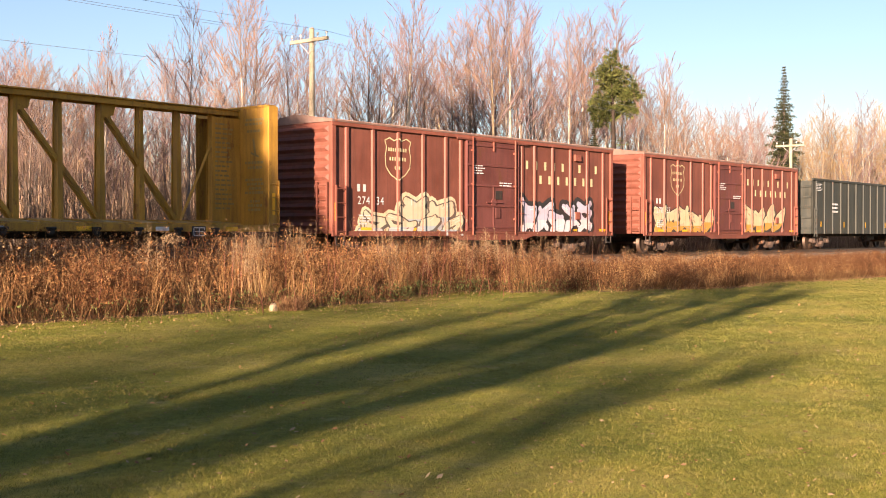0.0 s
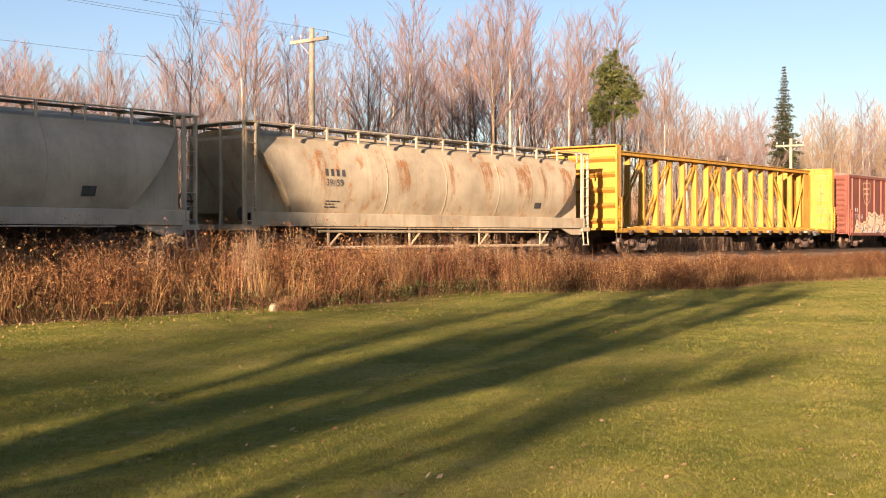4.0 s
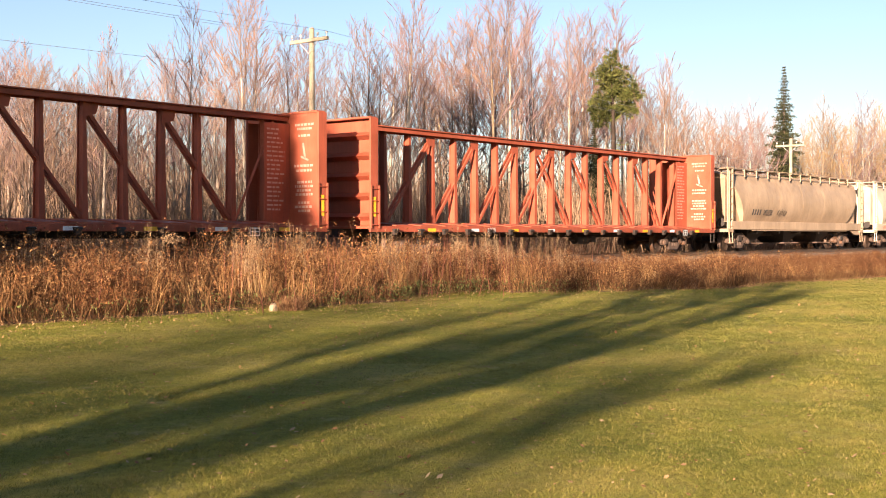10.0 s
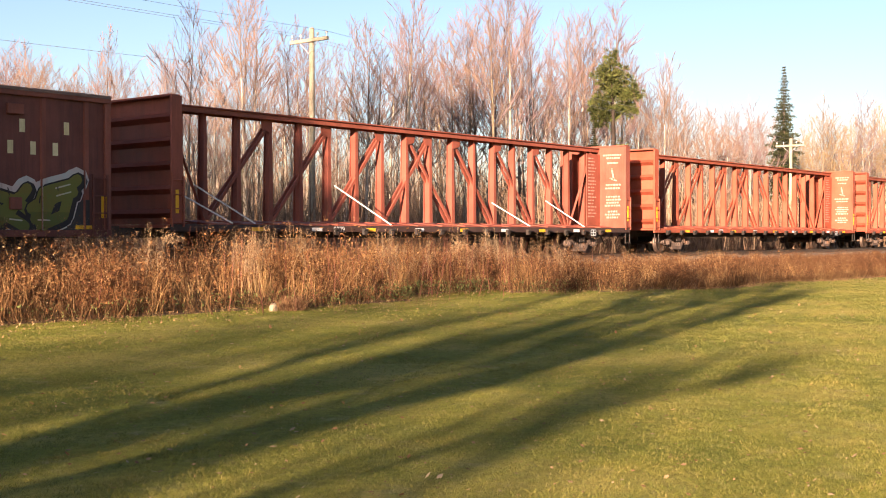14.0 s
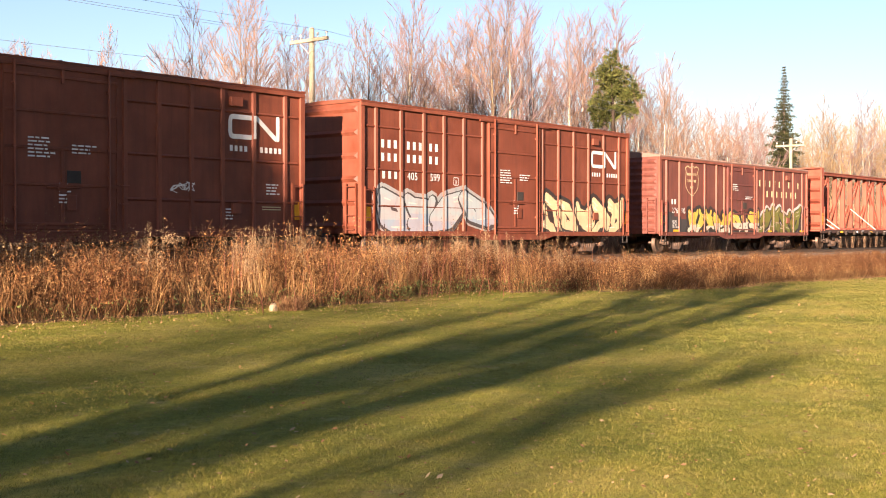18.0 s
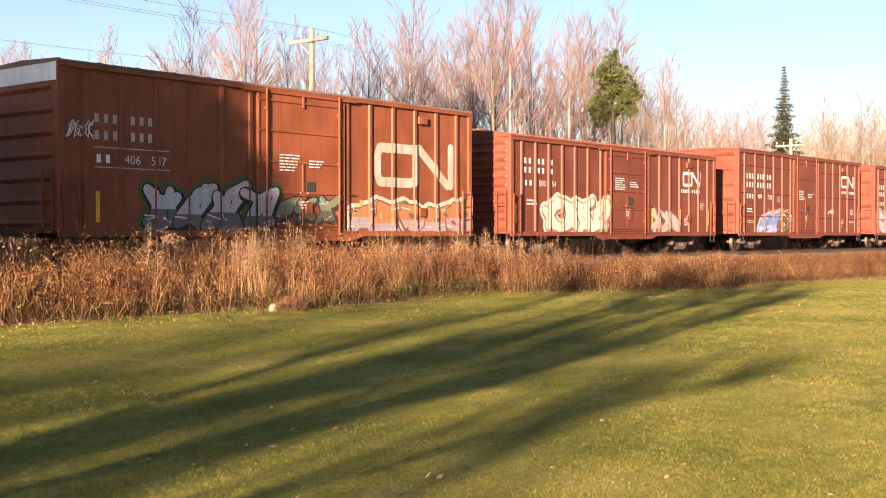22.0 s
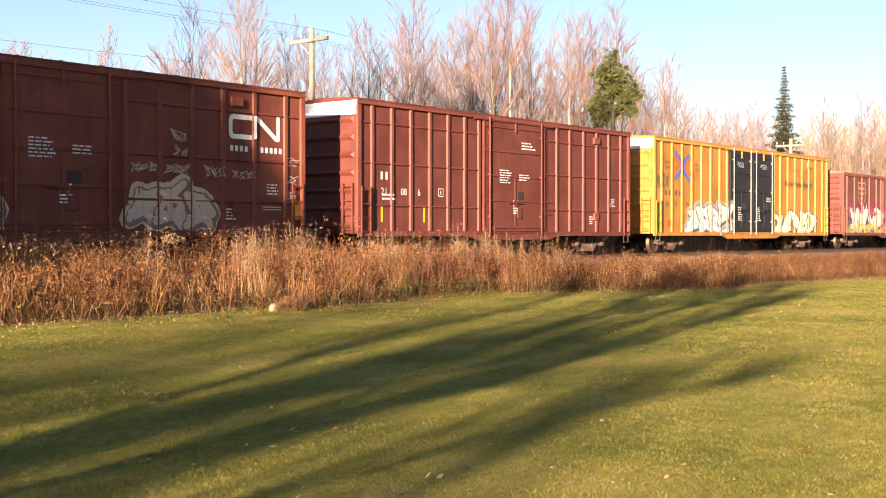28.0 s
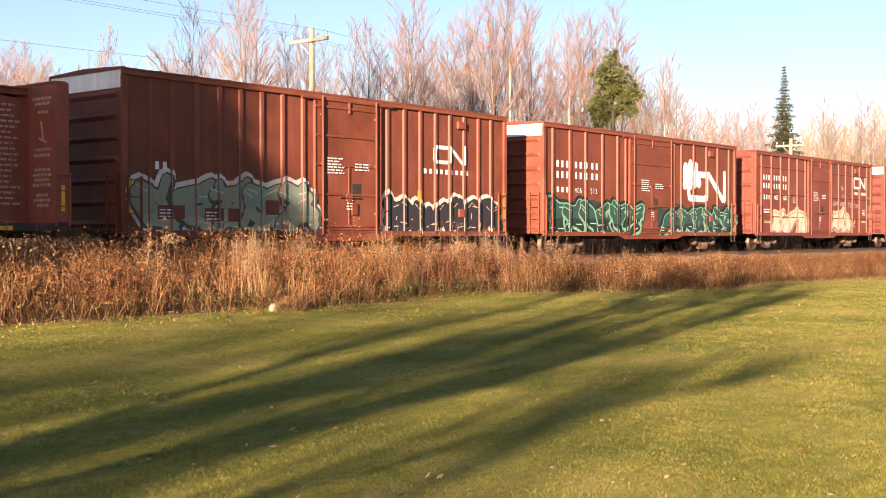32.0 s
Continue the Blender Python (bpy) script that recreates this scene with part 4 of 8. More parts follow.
# a pale stone at the lawn's edge
_g = Geo()
_r = random.Random(2)
_ring = []
for _k in range(9):
    _a = 2 * math.pi * _k / 9
    _ring.append((0.15 * math.cos(_a) * _r.uniform(0.85, 1.1), 0.10 * math.sin(_a) * _r.uniform(0.85, 1.1)))
for _z, _s in ((-0.05, 0.95), (0.06, 1.05), (0.16, 0.95), (0.21, 0.55)):
    _g.v.extend([(x * _s, y * _s, _z + 0.01 * math.sin(9 * x)) for x, y in _ring])
_g.f = [(j * 9 + k, j * 9 + (k + 1) % 9, (j + 1) * 9 + (k + 1) % 9, (j + 1) * 9 + k) for j in range(3) for k in range(9)] + [tuple(range(27, 36))]
_g.m = [0] * len(_g.f)
STONE = speckled("pale_stone", [(0.3, (0.30, 0.21, 0.12)), (0.7, (0.44, 0.33, 0.20))], 9.0, 0.9)
_st = tagged(new("stone", fix_normals(_g.mesh("stone", STONE))), "pale weathered stone at the edge of the lawn", "stone")
_st.matrix_basis = pose(16.35, 17.75, ground_z(16.35, 17.75) - 0.03, 4, -6, 30) @ Matrix.Scale(0.8, 4)

# ---- freight cars: x along the car, near side at -y, z from the rail head ----
STEEL = paint("bare_dark_steel", (0.045, 0.036, 0.03), (0.09, 0.055, 0.035), 0.6, 0.5, (0.12, 0.05, 0.025), 0.6, 0.3)
WHEEL = paint("wheel_steel", (0.10, 0.065, 0.045), (0.06, 0.04, 0.03), 0.5, 0.6, (0.16, 0.07, 0.03), 0.5, 0.6)
RUSTY_FRAME = paint("rusty_cast_steel", (0.11, 0.07, 0.05), (0.05, 0.04, 0.03), 0.6, 0.6, (0.20, 0.09, 0.04), 0.7)
WHITE = paint("white_lettering", (0.72, 0.70, 0.66), (0.35, 0.22, 0.17), 0.45, 0.0)
BLACK = paint("black_lettering", (0.03, 0.03, 0.03), (0.10, 0.08, 0.06), 0.4)
YELLOW = paint("yellow_reflector", (0.85, 0.42, 0.02), (0.3, 0.15, 0.04), 0.3)
GALVANISED = paint("galvanised_rod", (0.34, 0.32, 0.29), (0.16, 0.12, 0.09), 0.5, 0.1, rough=0.5, metal=0.3)
PALE = paint("pale_end_paint", (0.80, 0.79, 0.76), (0.45, 0.38, 0.30), 0.35)
HALF = 1.575                # half width over the posts
SHEET = 1.505               # half width over the side sheets


def clip(poly, axis, lo, hi):
    """The part of a convex polygon between two limits on one axis."""
    for sign, lim in ((1, lo), (-1, -hi)):
        out = []
        for i, p in enumerate(poly):
            q = poly[i - 1]
            a, b = sign * p[axis] - lim, sign * q[axis] - lim
            if (a >= 0) != (b >= 0):
                k = b / (b - a)
                out.append((q[0] + (p[0] - q[0]) * k, q[1] + (p[1] - q[1]) * k))
            if a >= 0:
                out.append(p)
        poly = out
        if len(poly) < 3:
            return []
    return poly


def coat(name, polys, mat, parent, strips, lift=0.004, label=""):
    """Paint of its own thickness on a side: polygons in x, z, laid on the strips (x0, x1, depth) of that side."""
    g = Geo()
    for i, poly in enumerate(polys):
        lo, hi = min(p[0] for p in poly), max(p[0] for p in poly)
        up = lift + 0.00006 * i
        for x0, x1, y in strips:
            if hi > x0 and lo < x1:
                c = clip(poly, 0, x0 + 0.001, x1 - 0.001)
                if c:
                    g.add([(x, -y - up, z) for x, z in c], [tuple(range(len(c)))])
    if not g.f:
        return None
    me = g.mesh(name, mat)
    flat_front(me)
    return tagged(part(name, me, mat, parent, label), kind="stuff")


def flat_front(me):
    """Turns faces so that they look towards -y."""
    flip = [p.index for p in me.polygons if p.normal.y > 0]
    if flip:
        bm = bmesh.new()
        bm.from_mesh(me)
        bm.faces.ensure_lookup_table()
        bmesh.ops.reverse_faces(bm, faces=[bm.faces[i] for i in flip])
        bm.to_mesh(me)
        bm.free()


def bar(x0, x1, z0, z1, slant=0.0):
    return [(x0, z0), (x1, z0), (x1 + slant, z1), (x0 + slant, z1)]


def letters(x, z, h, groups, pitch, gaps, width=0.5):
    """Plain bars of a word's size: one for each letter, in groups."""
    out = []
    for n, gap in zip(groups, gaps):
        for k in range(n):
            out.append(bar(x + k * pitch, x + k * pitch + pitch * width, z, z + h))
        x += n * pitch + gap
    return out


def stroke(pts, w):
    """A band along points, in convex pieces with round joints."""
    out = []
    for (x0, z0), (x1, z1) in zip(pts, pts[1:]):
        d = math.hypot(x1 - x0, z1 - z0) or 1e-6
        nx, nz = -(z1 - z0) / d * w / 2, (x1 - x0) / d * w / 2
        out.append([(x0 + nx, z0 + nz), (x0 - nx, z0 - nz), (x1 - nx, z1 - nz), (x1 + nx, z1 + nz)])
    for x, z in pts:
        out.append([(x + w / 2 * math.cos(a * math.pi / 4), z + w / 2 * math.sin(a * math.pi / 4)) for a in range(0, 8, 1)])
    return out


def ring(x0, x1, z0, z1, w, r):
    """A rounded closed band."""
    pts = []
    for cx, cz, a0 in ((x1 - r, z1 - r, 0), (x0 + r, z1 - r, 90), (x0 + r, z0 + r, 180), (x1 - r, z0 + r, 270)):
        for a in range(0, 91, 30):
            pts.append((cx + r * math.cos(radians(a0 + a)), cz + r * math.sin(radians(a0 + a))))
    return stroke(pts + pts[:1], w)


def worm(x, z, w, h, t):
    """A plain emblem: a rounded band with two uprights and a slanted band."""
    half = w * 0.50
    pts = [(x + half, z + h - t / 2), (x + h * 0.22, z + h - t / 2), (x + t * 0.75, z + h * 0.87), (x + t / 2, z + h * 0.72), (x + t / 2, z + h * 0.28), (x + t * 0.75, z + h * 0.13),
           (x + h * 0.22, z + t / 2), (x + half - t, z + t / 2), (x + half, z + h * 0.16), (x + half, z + h * 0.9)]
    pts2 = [(x + half + t * 0.6, z + h * 0.92), (x + w - t * 1.1, z + h * 0.1)]
    return stroke(pts, t) + stroke(pts2, t) + stroke([(x + w - t / 2, z + h * 0.1), (x + w - t / 2, z + h)], t)


def digits(text, x, z, h, spread=1.0, gap_after=()):
    """Figures in the built-in font, as triangles in x, z."""
    cu = bpy.data.curves.new("figures", "FONT")
    cu.body, cu.size, cu.space_character = text, h * 1.42, spread
    ob = bpy.data.objects.new("figures", cu)
    me = bpy.data.meshes.new_from_object(ob)
    me.calc_loop_triangles()
    co = [v.co for v in me.vertices]
    out = [[(x + co[i].x, z + co[i].y) for i in t.vertices] for t in me.loop_triangles]
    bpy.data.objects.remove(ob)
    bpy.data.meshes.remove(me)
    bpy.data.curves.remove(cu)
    return out


def small_print(rng, x, z, w, h, line=0.036, gap=0.085):
    """Rows of unreadable writing as thin bars."""
    out = []
    zz = z + h
    while zz > z:
        xx, end = x, x + w * rng.uniform(0.6, 1.0)
        while xx < end:
            n = rng.uniform(0.08, 0.25)
            out.append(bar(xx, min(xx + n, end), zz - line, zz))
            xx += n + 0.04
        zz -= gap
    return out


# shapes that the trucks share
def wheel_mesh():
    g = Geo()
    prof = [(0.0, 0.02), (0.09, 0.02), (0.09, 0.055), (0.14, 0.03), (0.36, 0.01), (0.37, 0.05), (0.445, 0.05), (0.457, 0.0), (0.462, -0.055), (0.488, -0.075), (0.488, -0.10), (0.37, -0.10), (0.36, -0.03), (0.1, -0.02), (0.0, -0.02)]
    n = 24
    v = [(r * math.cos(2 * math.pi * k / n), -y, r * math.sin(2 * math.pi * k / n)) for r, y in prof[1:-1] for k in range(n)]
    m = len(prof) - 2
    f = [(i * n + k, i * n + (k + 1) % n, (i + 1) * n + (k + 1) % n, (i + 1) * n + k) for i in range(m - 1) for k in range(n)]
    f += [tuple(range(n)), tuple(range((m - 1) * n, m * n))]
    g.add(v, f)
    # holes of the plate, as raised lightening bosses
    for k in range(3):
        a = 2 * math.pi * k / 3
        g.tube((0.24 * math.cos(a), -0.03, 0.24 * math.sin(a)), (0.24 * math.cos(a), -0.012, 0.24 * math.sin(a)), 0.03, n=6)
    return fix_normals(g.mesh("wheel", WHEEL, True))


def sideframe_mesh():
    g = Geo()
    top = [(-1.12, 0.42), (-1.12, 0.60), (-0.78, 0.70), (-0.45, 0.86), (0.45, 0.86), (0.78, 0.70), (1.12, 0.60), (1.12, 0.42)]
    g.prism([(-1.12, 0.42), (-1.12, 0.58), (-0.80, 0.68), (-0.66, 0.62), (-0.66, 0.42)], -0.09, 0.09)
    g.prism([(1.12, 0.42), (0.66, 0.42), (0.66, 0.62), (0.80, 0.68), (1.12, 0.58)], -0.09, 0.09)
    g.prism([(-0.80, 0.66), (-0.42, 0.86), (0.42, 0.86), (0.80, 0.66), (0.70, 0.58), (0.38, 0.72), (-0.38, 0.72), (-0.70, 0.58)], -0.075, 0.075)
    g.prism([(-0.72, 0.60), (-0.60, 0.64), (-0.28, 0.30), (0.28, 0.30), (0.60, 0.64), (0.72, 0.60), (0.34, 0.16), (-0.34, 0.16)], -0.075, 0.075)
    g.box(-0.34, -0.25, -0.07, 0.07, 0.28, 0.74)
    g.box(0.25, 0.34, -0.07, 0.07, 0.28, 0.74)
    for x in (-0.16, 0.0, 0.16):
        g.tube((x, 0.0, 0.29), (x, 0.0, 0.55), 0.065, n=8)
    g.box(-0.24, 0.24, -0.11, 0.11, 0.55, 0.70)
    for x in (-0.89, 0.89):
        g.tube((x, -0.16, 0.46), (x, 0.1, 0.46), 0.115, n=10)
        g.tube((x, -0.19, 0.46), (x, -0.16, 0.46), 0.07, n=8)
    return fix_normals(g.mesh("sideframe", RUSTY_FRAME))


WHEEL_ME, FRAME_ME = wheel_mesh(), sideframe_mesh()
_g = Geo()
_g.tube((0, -0.8, 0), (0, 0.8, 0), 0.075, n=10)
AXLE_ME = fix_normals(_g.mesh("axle", WHEEL, True))
_g = Geo()
_g.cbox(-0.2, 0.2, -1.15, 1.15, 0.5, 0.74, 0.02)
_g.tube((0, 0, 0.74), (0, 0, 0.82), 0.2, n=12)
BOLSTER_ME = fix_normals(_g.mesh("truck", STEEL))
_g = Geo()
_g.cbox(0.0, 0.42, -0.07, 0.07, 0.78, 0.96, 0.015)
_g.prism([(0.40, 0.72), (0.40, 1.02), (0.66, 1.02), (0.74, 0.94), (0.74, 0.80), (0.66, 0.72)], -0.13, 0.10)
_g.tube((0.2, 0.05, 0.80), (0.6, 0.09, 0.42), 0.025, n=6)
COUPLER_ME = fix_normals(_g.mesh("coupler", RUSTY_FRAME))

WHEELS = []


def running_gear(car, length, inset=2.35, deep=True):
    """Two trucks, couplers, the centre sill and the brake gear under a car."""
    for side in (-1, 1):
        t = part("truck", BOLSTER_ME, None, car, "rusty cast-steel freight truck", pose(side * (length / 2 - inset), 0, 0))
        for y in (-1.0, 1.0):
            part("sideframe", FRAME_ME, None, t, at=pose(0, y, 0, 0, 0, 0 if y < 0 else 180))
        for x in (-0.89, 0.89):
            part("axle", AXLE_ME, None, t, at=pose(x, 0, 0.457))
            for y in (-0.72, 0.72):
                w = part("wheel", WHEEL_ME, None, t, at=pose(x, y, 0.457, 0, 0, 0 if y < 0 else 180))
                WHEELS.append((w, car, side * (length / 2 - inset) + x))
        part("coupler", COUPLER_ME, None, car, at=pose(side * (length / 2 + 0.12), 0, 0, 0, 0, 0 if side > 0 else 180))
    g = Geo()
    g.box(-length / 2 + 0.05, length / 2 - 0.05, -0.22, 0.22, 0.72, 1.02)
    for k in range(7):
        x = -length / 2 + 1.0 + k * (length - 2.0) / 6
        g.box(x - 0.06, x + 0.06, -1.4, 1.4, 0.86, 1.0)
    part("underframe", g, STEEL, car)
    if deep:
        g = Geo()
        g.tube((1.2, -0.7, 0.62), (2.1, -0.7, 0.62), 0.19, n=12)
        g.tube((0.9, -0.7, 0.62), (1.2, -0.7, 0.62), 0.06, n=8)
        g.cbox(2.2, 2.55, -0.85, -0.55, 0.5, 0.78, 0.02)
        g.tube((-length / 2 + 2.5, -0.55, 0.72), (length / 2 - 2.5, -0.55, 0.72), 0.025, n=6)
        part("brake_cylinder", g, STEEL, car)


def ladder_geo(x0, x1, z0, z1, y, n, r=0.016):
    g = Geo()
    for x in (x0, x1):
        g.box(x - 0.02, x + 0.02, y - 0.02, y + 0.03, z0, z1)
    for k in range(n):
        z = z0 + 0.1 + (z1 - z0 - 0.2) * k / max(1, n - 1)
        g.tube((x0, y - 0.01, z), (x1, y - 0.01, z), r, n=6)
    return g


def hooked_band(rng, arms):
    """A bent band in a unit cell: a walk between its edges that never closes or stands straight."""
    side = rng.choice((0, 1))
    b = rng.uniform(0.08, 0.3) if rng.random() < 0.5 else rng.uniform(0.7, 0.92)
    pts = [(side + (0.12 if side == 0 else -0.12) + rng.uniform(-0.05, 0.05), b)]
    for k in range(arms):
        side = 1 - side
        b = min(0.95, max(0.05, b + rng.choice((-1, 1)) * rng.uniform(0.25, 0.62) if 0.25 < b < 0.75 else 0.5 + (0.5 - b) * rng.uniform(0.3, 1.0)))
        pts.append((side * 0.72 + 0.14 + rng.uniform(-0.16, 0.16), b))
    out = []
    for p, q in zip(pts, pts[1:]):
        out.append(p)
        out.append((p[0] * 0.35 + q[0] * 0.65 + rng.uniform(-0.08, 0.08), p[1] * 0.65 + q[1] * 0.35 + rng.uniform(-0.10, 0.10)))
    return out + [pts[-1]]


def graffiti(rng, x, z, w, h, glyphs):
    """Abstract spray-painted figures, of no letters. Returns polygons in painting order: halo of all, then for each bulging figure its outline, fill, shade and lines."""
    halo, body, lines_only = [], [], []
    step = w / glyphs
    edge = 0.085 * min(1.0, h) + 0.015
    for k in range(glyphs):
        x0 = x + k * step
        fig = [hooked_band(rng, rng.choice((2, 3, 3))), hooked_band(rng, 2), hooked_band(rng, 1)]
        t = min(0.25 * step, 0.21 * h) * rng.uniform(0.9, 1.15)
        slant, wide, tall, low = rng.uniform(-0.3, 0.4), rng.uniform(1.05, 1.25), rng.uniform(0.9, 1.06), rng.uniform(-0.03, 0.05)
        strokes = []
        for pts in fig:
            strokes.append([(x0 + step * (0.5 + (a - 0.5) * wide + slant * (b - 0.5) + rng.uniform(-0.03, 0.03)), z + h * (low + b * tall) + rng.uniform(-0.02, 0.02) * h) for a, b in pts])
        for pts in strokes:
            halo += [(o, 0) for o in stroke(pts, t + edge * 3.4)]
            body += [(o, 1) for o in stroke([(a + 0.3 * edge, b - 0.4 * edge) for a, b in pts], t + edge * 1.7)]
        for pts in strokes:
            body += [(o, 2) for o in stroke(pts, t)]
        cut_z = z + h * rng.uniform(0.30, 0.50)
        for pts in strokes:
            body += [(o, 3) for o in (clip(u, 1, -9, cut_z) for u in stroke(pts, t * 0.99)) if o]
        for pts in strokes:
            a, b = pts[0], pts[1]
            body += [(u, 4) for u in stroke([(a[0] - 0.26 * t, a[1] + 0.1 * h * (b[1] > a[1])), ((a[0] + b[0]) / 2 - 0.26 * t, (a[1] + b[1]) / 2)], 0.10 * t + 0.008)]
            thin = stroke([(p - 0.1 * t, q + 0.05 * t) for p, q in pts], 0.016 + 0.012 * h)
            lines_only += thin
        # drips and small flashes beside the figure
        for j in range(3):
            px = x0 + step * rng.uniform(0.05, 0.95)
            pz = z + h * rng.uniform(0.1, 0.9)
            body.append((bar(px, px + rng.uniform(0.02, 0.05), pz - rng.uniform(0.08, 0.22), pz, rng.uniform(-0.04, 0.04)), rng.choice((1, 3, 4))))
    return halo, body, lines_only


def spray(colours):
    """Materials for outline, fill and shine, made once for each colour."""
    out = []
    for c in colours:
        key = "spray_%d_%d_%d" % tuple(int(v * 255) for v in c)
        out.append(bpy.data.materials.get(key) or two_tone(key, c))
    return out


def two_tone(name, colour):
    m, nt, b = material(name)
    v = coords(nt, (1, 1, 1.6))
    other = (min(1, colour[0] * 1.2), colour[1] * 0.9, colour[2] * 0.85)
    dull = min(0.45, 0.9 * max(colour))
    col = mix(nt, ramp(nt, noise_out(nt, v, 1.4, 3), [(0.42, (0, 0, 0)), (0.6, (0.8, 0.8, 0.8))]), colour, other)
    grime = ramp(nt, noise_out(nt, coords(nt, (6, 6, 0.5)), 1.0, 5), [(0.5, (0, 0, 0)), (0.8, (dull, dull, dull))])
    nt.links.new(mix(nt, grime, col, (0.12, 0.07, 0.05)), b.inputs["Base Color"])
    b.inputs["Roughness"].default_value = 0.6
    b.inputs["Specular IOR Level"].default_value = 0.2
    return m


def add_graffiti(car, strips, rng, x, z, w, h, glyphs, colours):
    """colours: halo (or None), outline, fill, lower fill, shine."""
    halo, body, _l = graffiti(rng, x, z, w, h, glyphs)
    pieces = (halo if colours[0] else []) + body
    mats = spray([c or (0.5, 0.5, 0.5) for c in colours])
    g = Geo()
    for i, (poly, slot) in enumerate(pieces):
        poly = clip(poly, 1, 0.77, 9)
        if not poly:
            continue
        lo, hi = min(p[0] for p in poly), max(p[0] for p in poly)
        up = 0.004 + 0.00008 * i
        for x0, x1, y in strips:
            if hi > x0 and lo < x1:
                c = clip(poly, 0, x0 + 0.001, x1 - 0.001)
                if c:
                    g.add([(px, -y - up, pz) for px, pz in c], [tuple(range(len(c)))], slot)
    me = g.mesh("graffiti", mats)
    flat_front(me)
    return tagged(part("graffiti", me, None, car, "sprayed graffiti with outlines"), kind="stuff")


def fade_spray(name, colour, z0, z1, z2, z3, most=0.92, mottle=0.0):
    """Sprayed paint that thins out below z0 to z1 and above z2 to z3, heights over the rail."""
    m, nt, b = material(name)
    tc = nt.nodes.new("ShaderNodeTexCoord")
    sep = nt.nodes.new("ShaderNodeSeparateXYZ")
    nt.links.new(tc.outputs["Object"], sep.inputs[0])
    v = coords(nt, (1, 1, 0.8))
    wob = node(nt, "ShaderNodeMath")
    wob.operation = "MULTIPLY_ADD"
    nt.links.new(noise_out(nt, v, 1.6, 5), wob.inputs[0])
    wob.inputs[1].default_value = 0.9
    nt.links.new(sep.outputs["Z"], wob.inputs[2])
    s = node(nt, "ShaderNodeMath")
    s.operation = "DIVIDE"
    nt.links.new(wob.outputs[0], s.inputs[0])
    s.inputs[1].default_value = 5.0
    o = 0.45
    a = ramp(nt, s.outputs[0], [((z0 + o) / 5, (0, 0, 0)), ((z1 + o) / 5, (most,) * 3), ((z2 + o) / 5, (most,) * 3), ((z3 + o) / 5, (0, 0, 0))])
    if mottle:
        a = mix(nt, mottle, a, ramp(nt, noise_out(nt, coords(nt, (2.5, 2.5, 0.7)), 2.2, 6, 0.7), [(0.38, (0, 0, 0)), (0.66, (1, 1, 1))]), "MULTIPLY")
    nt.links.new(a, b.inputs["Alpha"])
    other = tuple(min(1, c * 1.25 + 0.01) for c in colour)
    nt.links.new(mix(nt, noise_out(nt, v, 2.5, 5), colour, other), b.inputs["Base Color"])
    b.inputs["Roughness"].default_value = 0.55
    return m


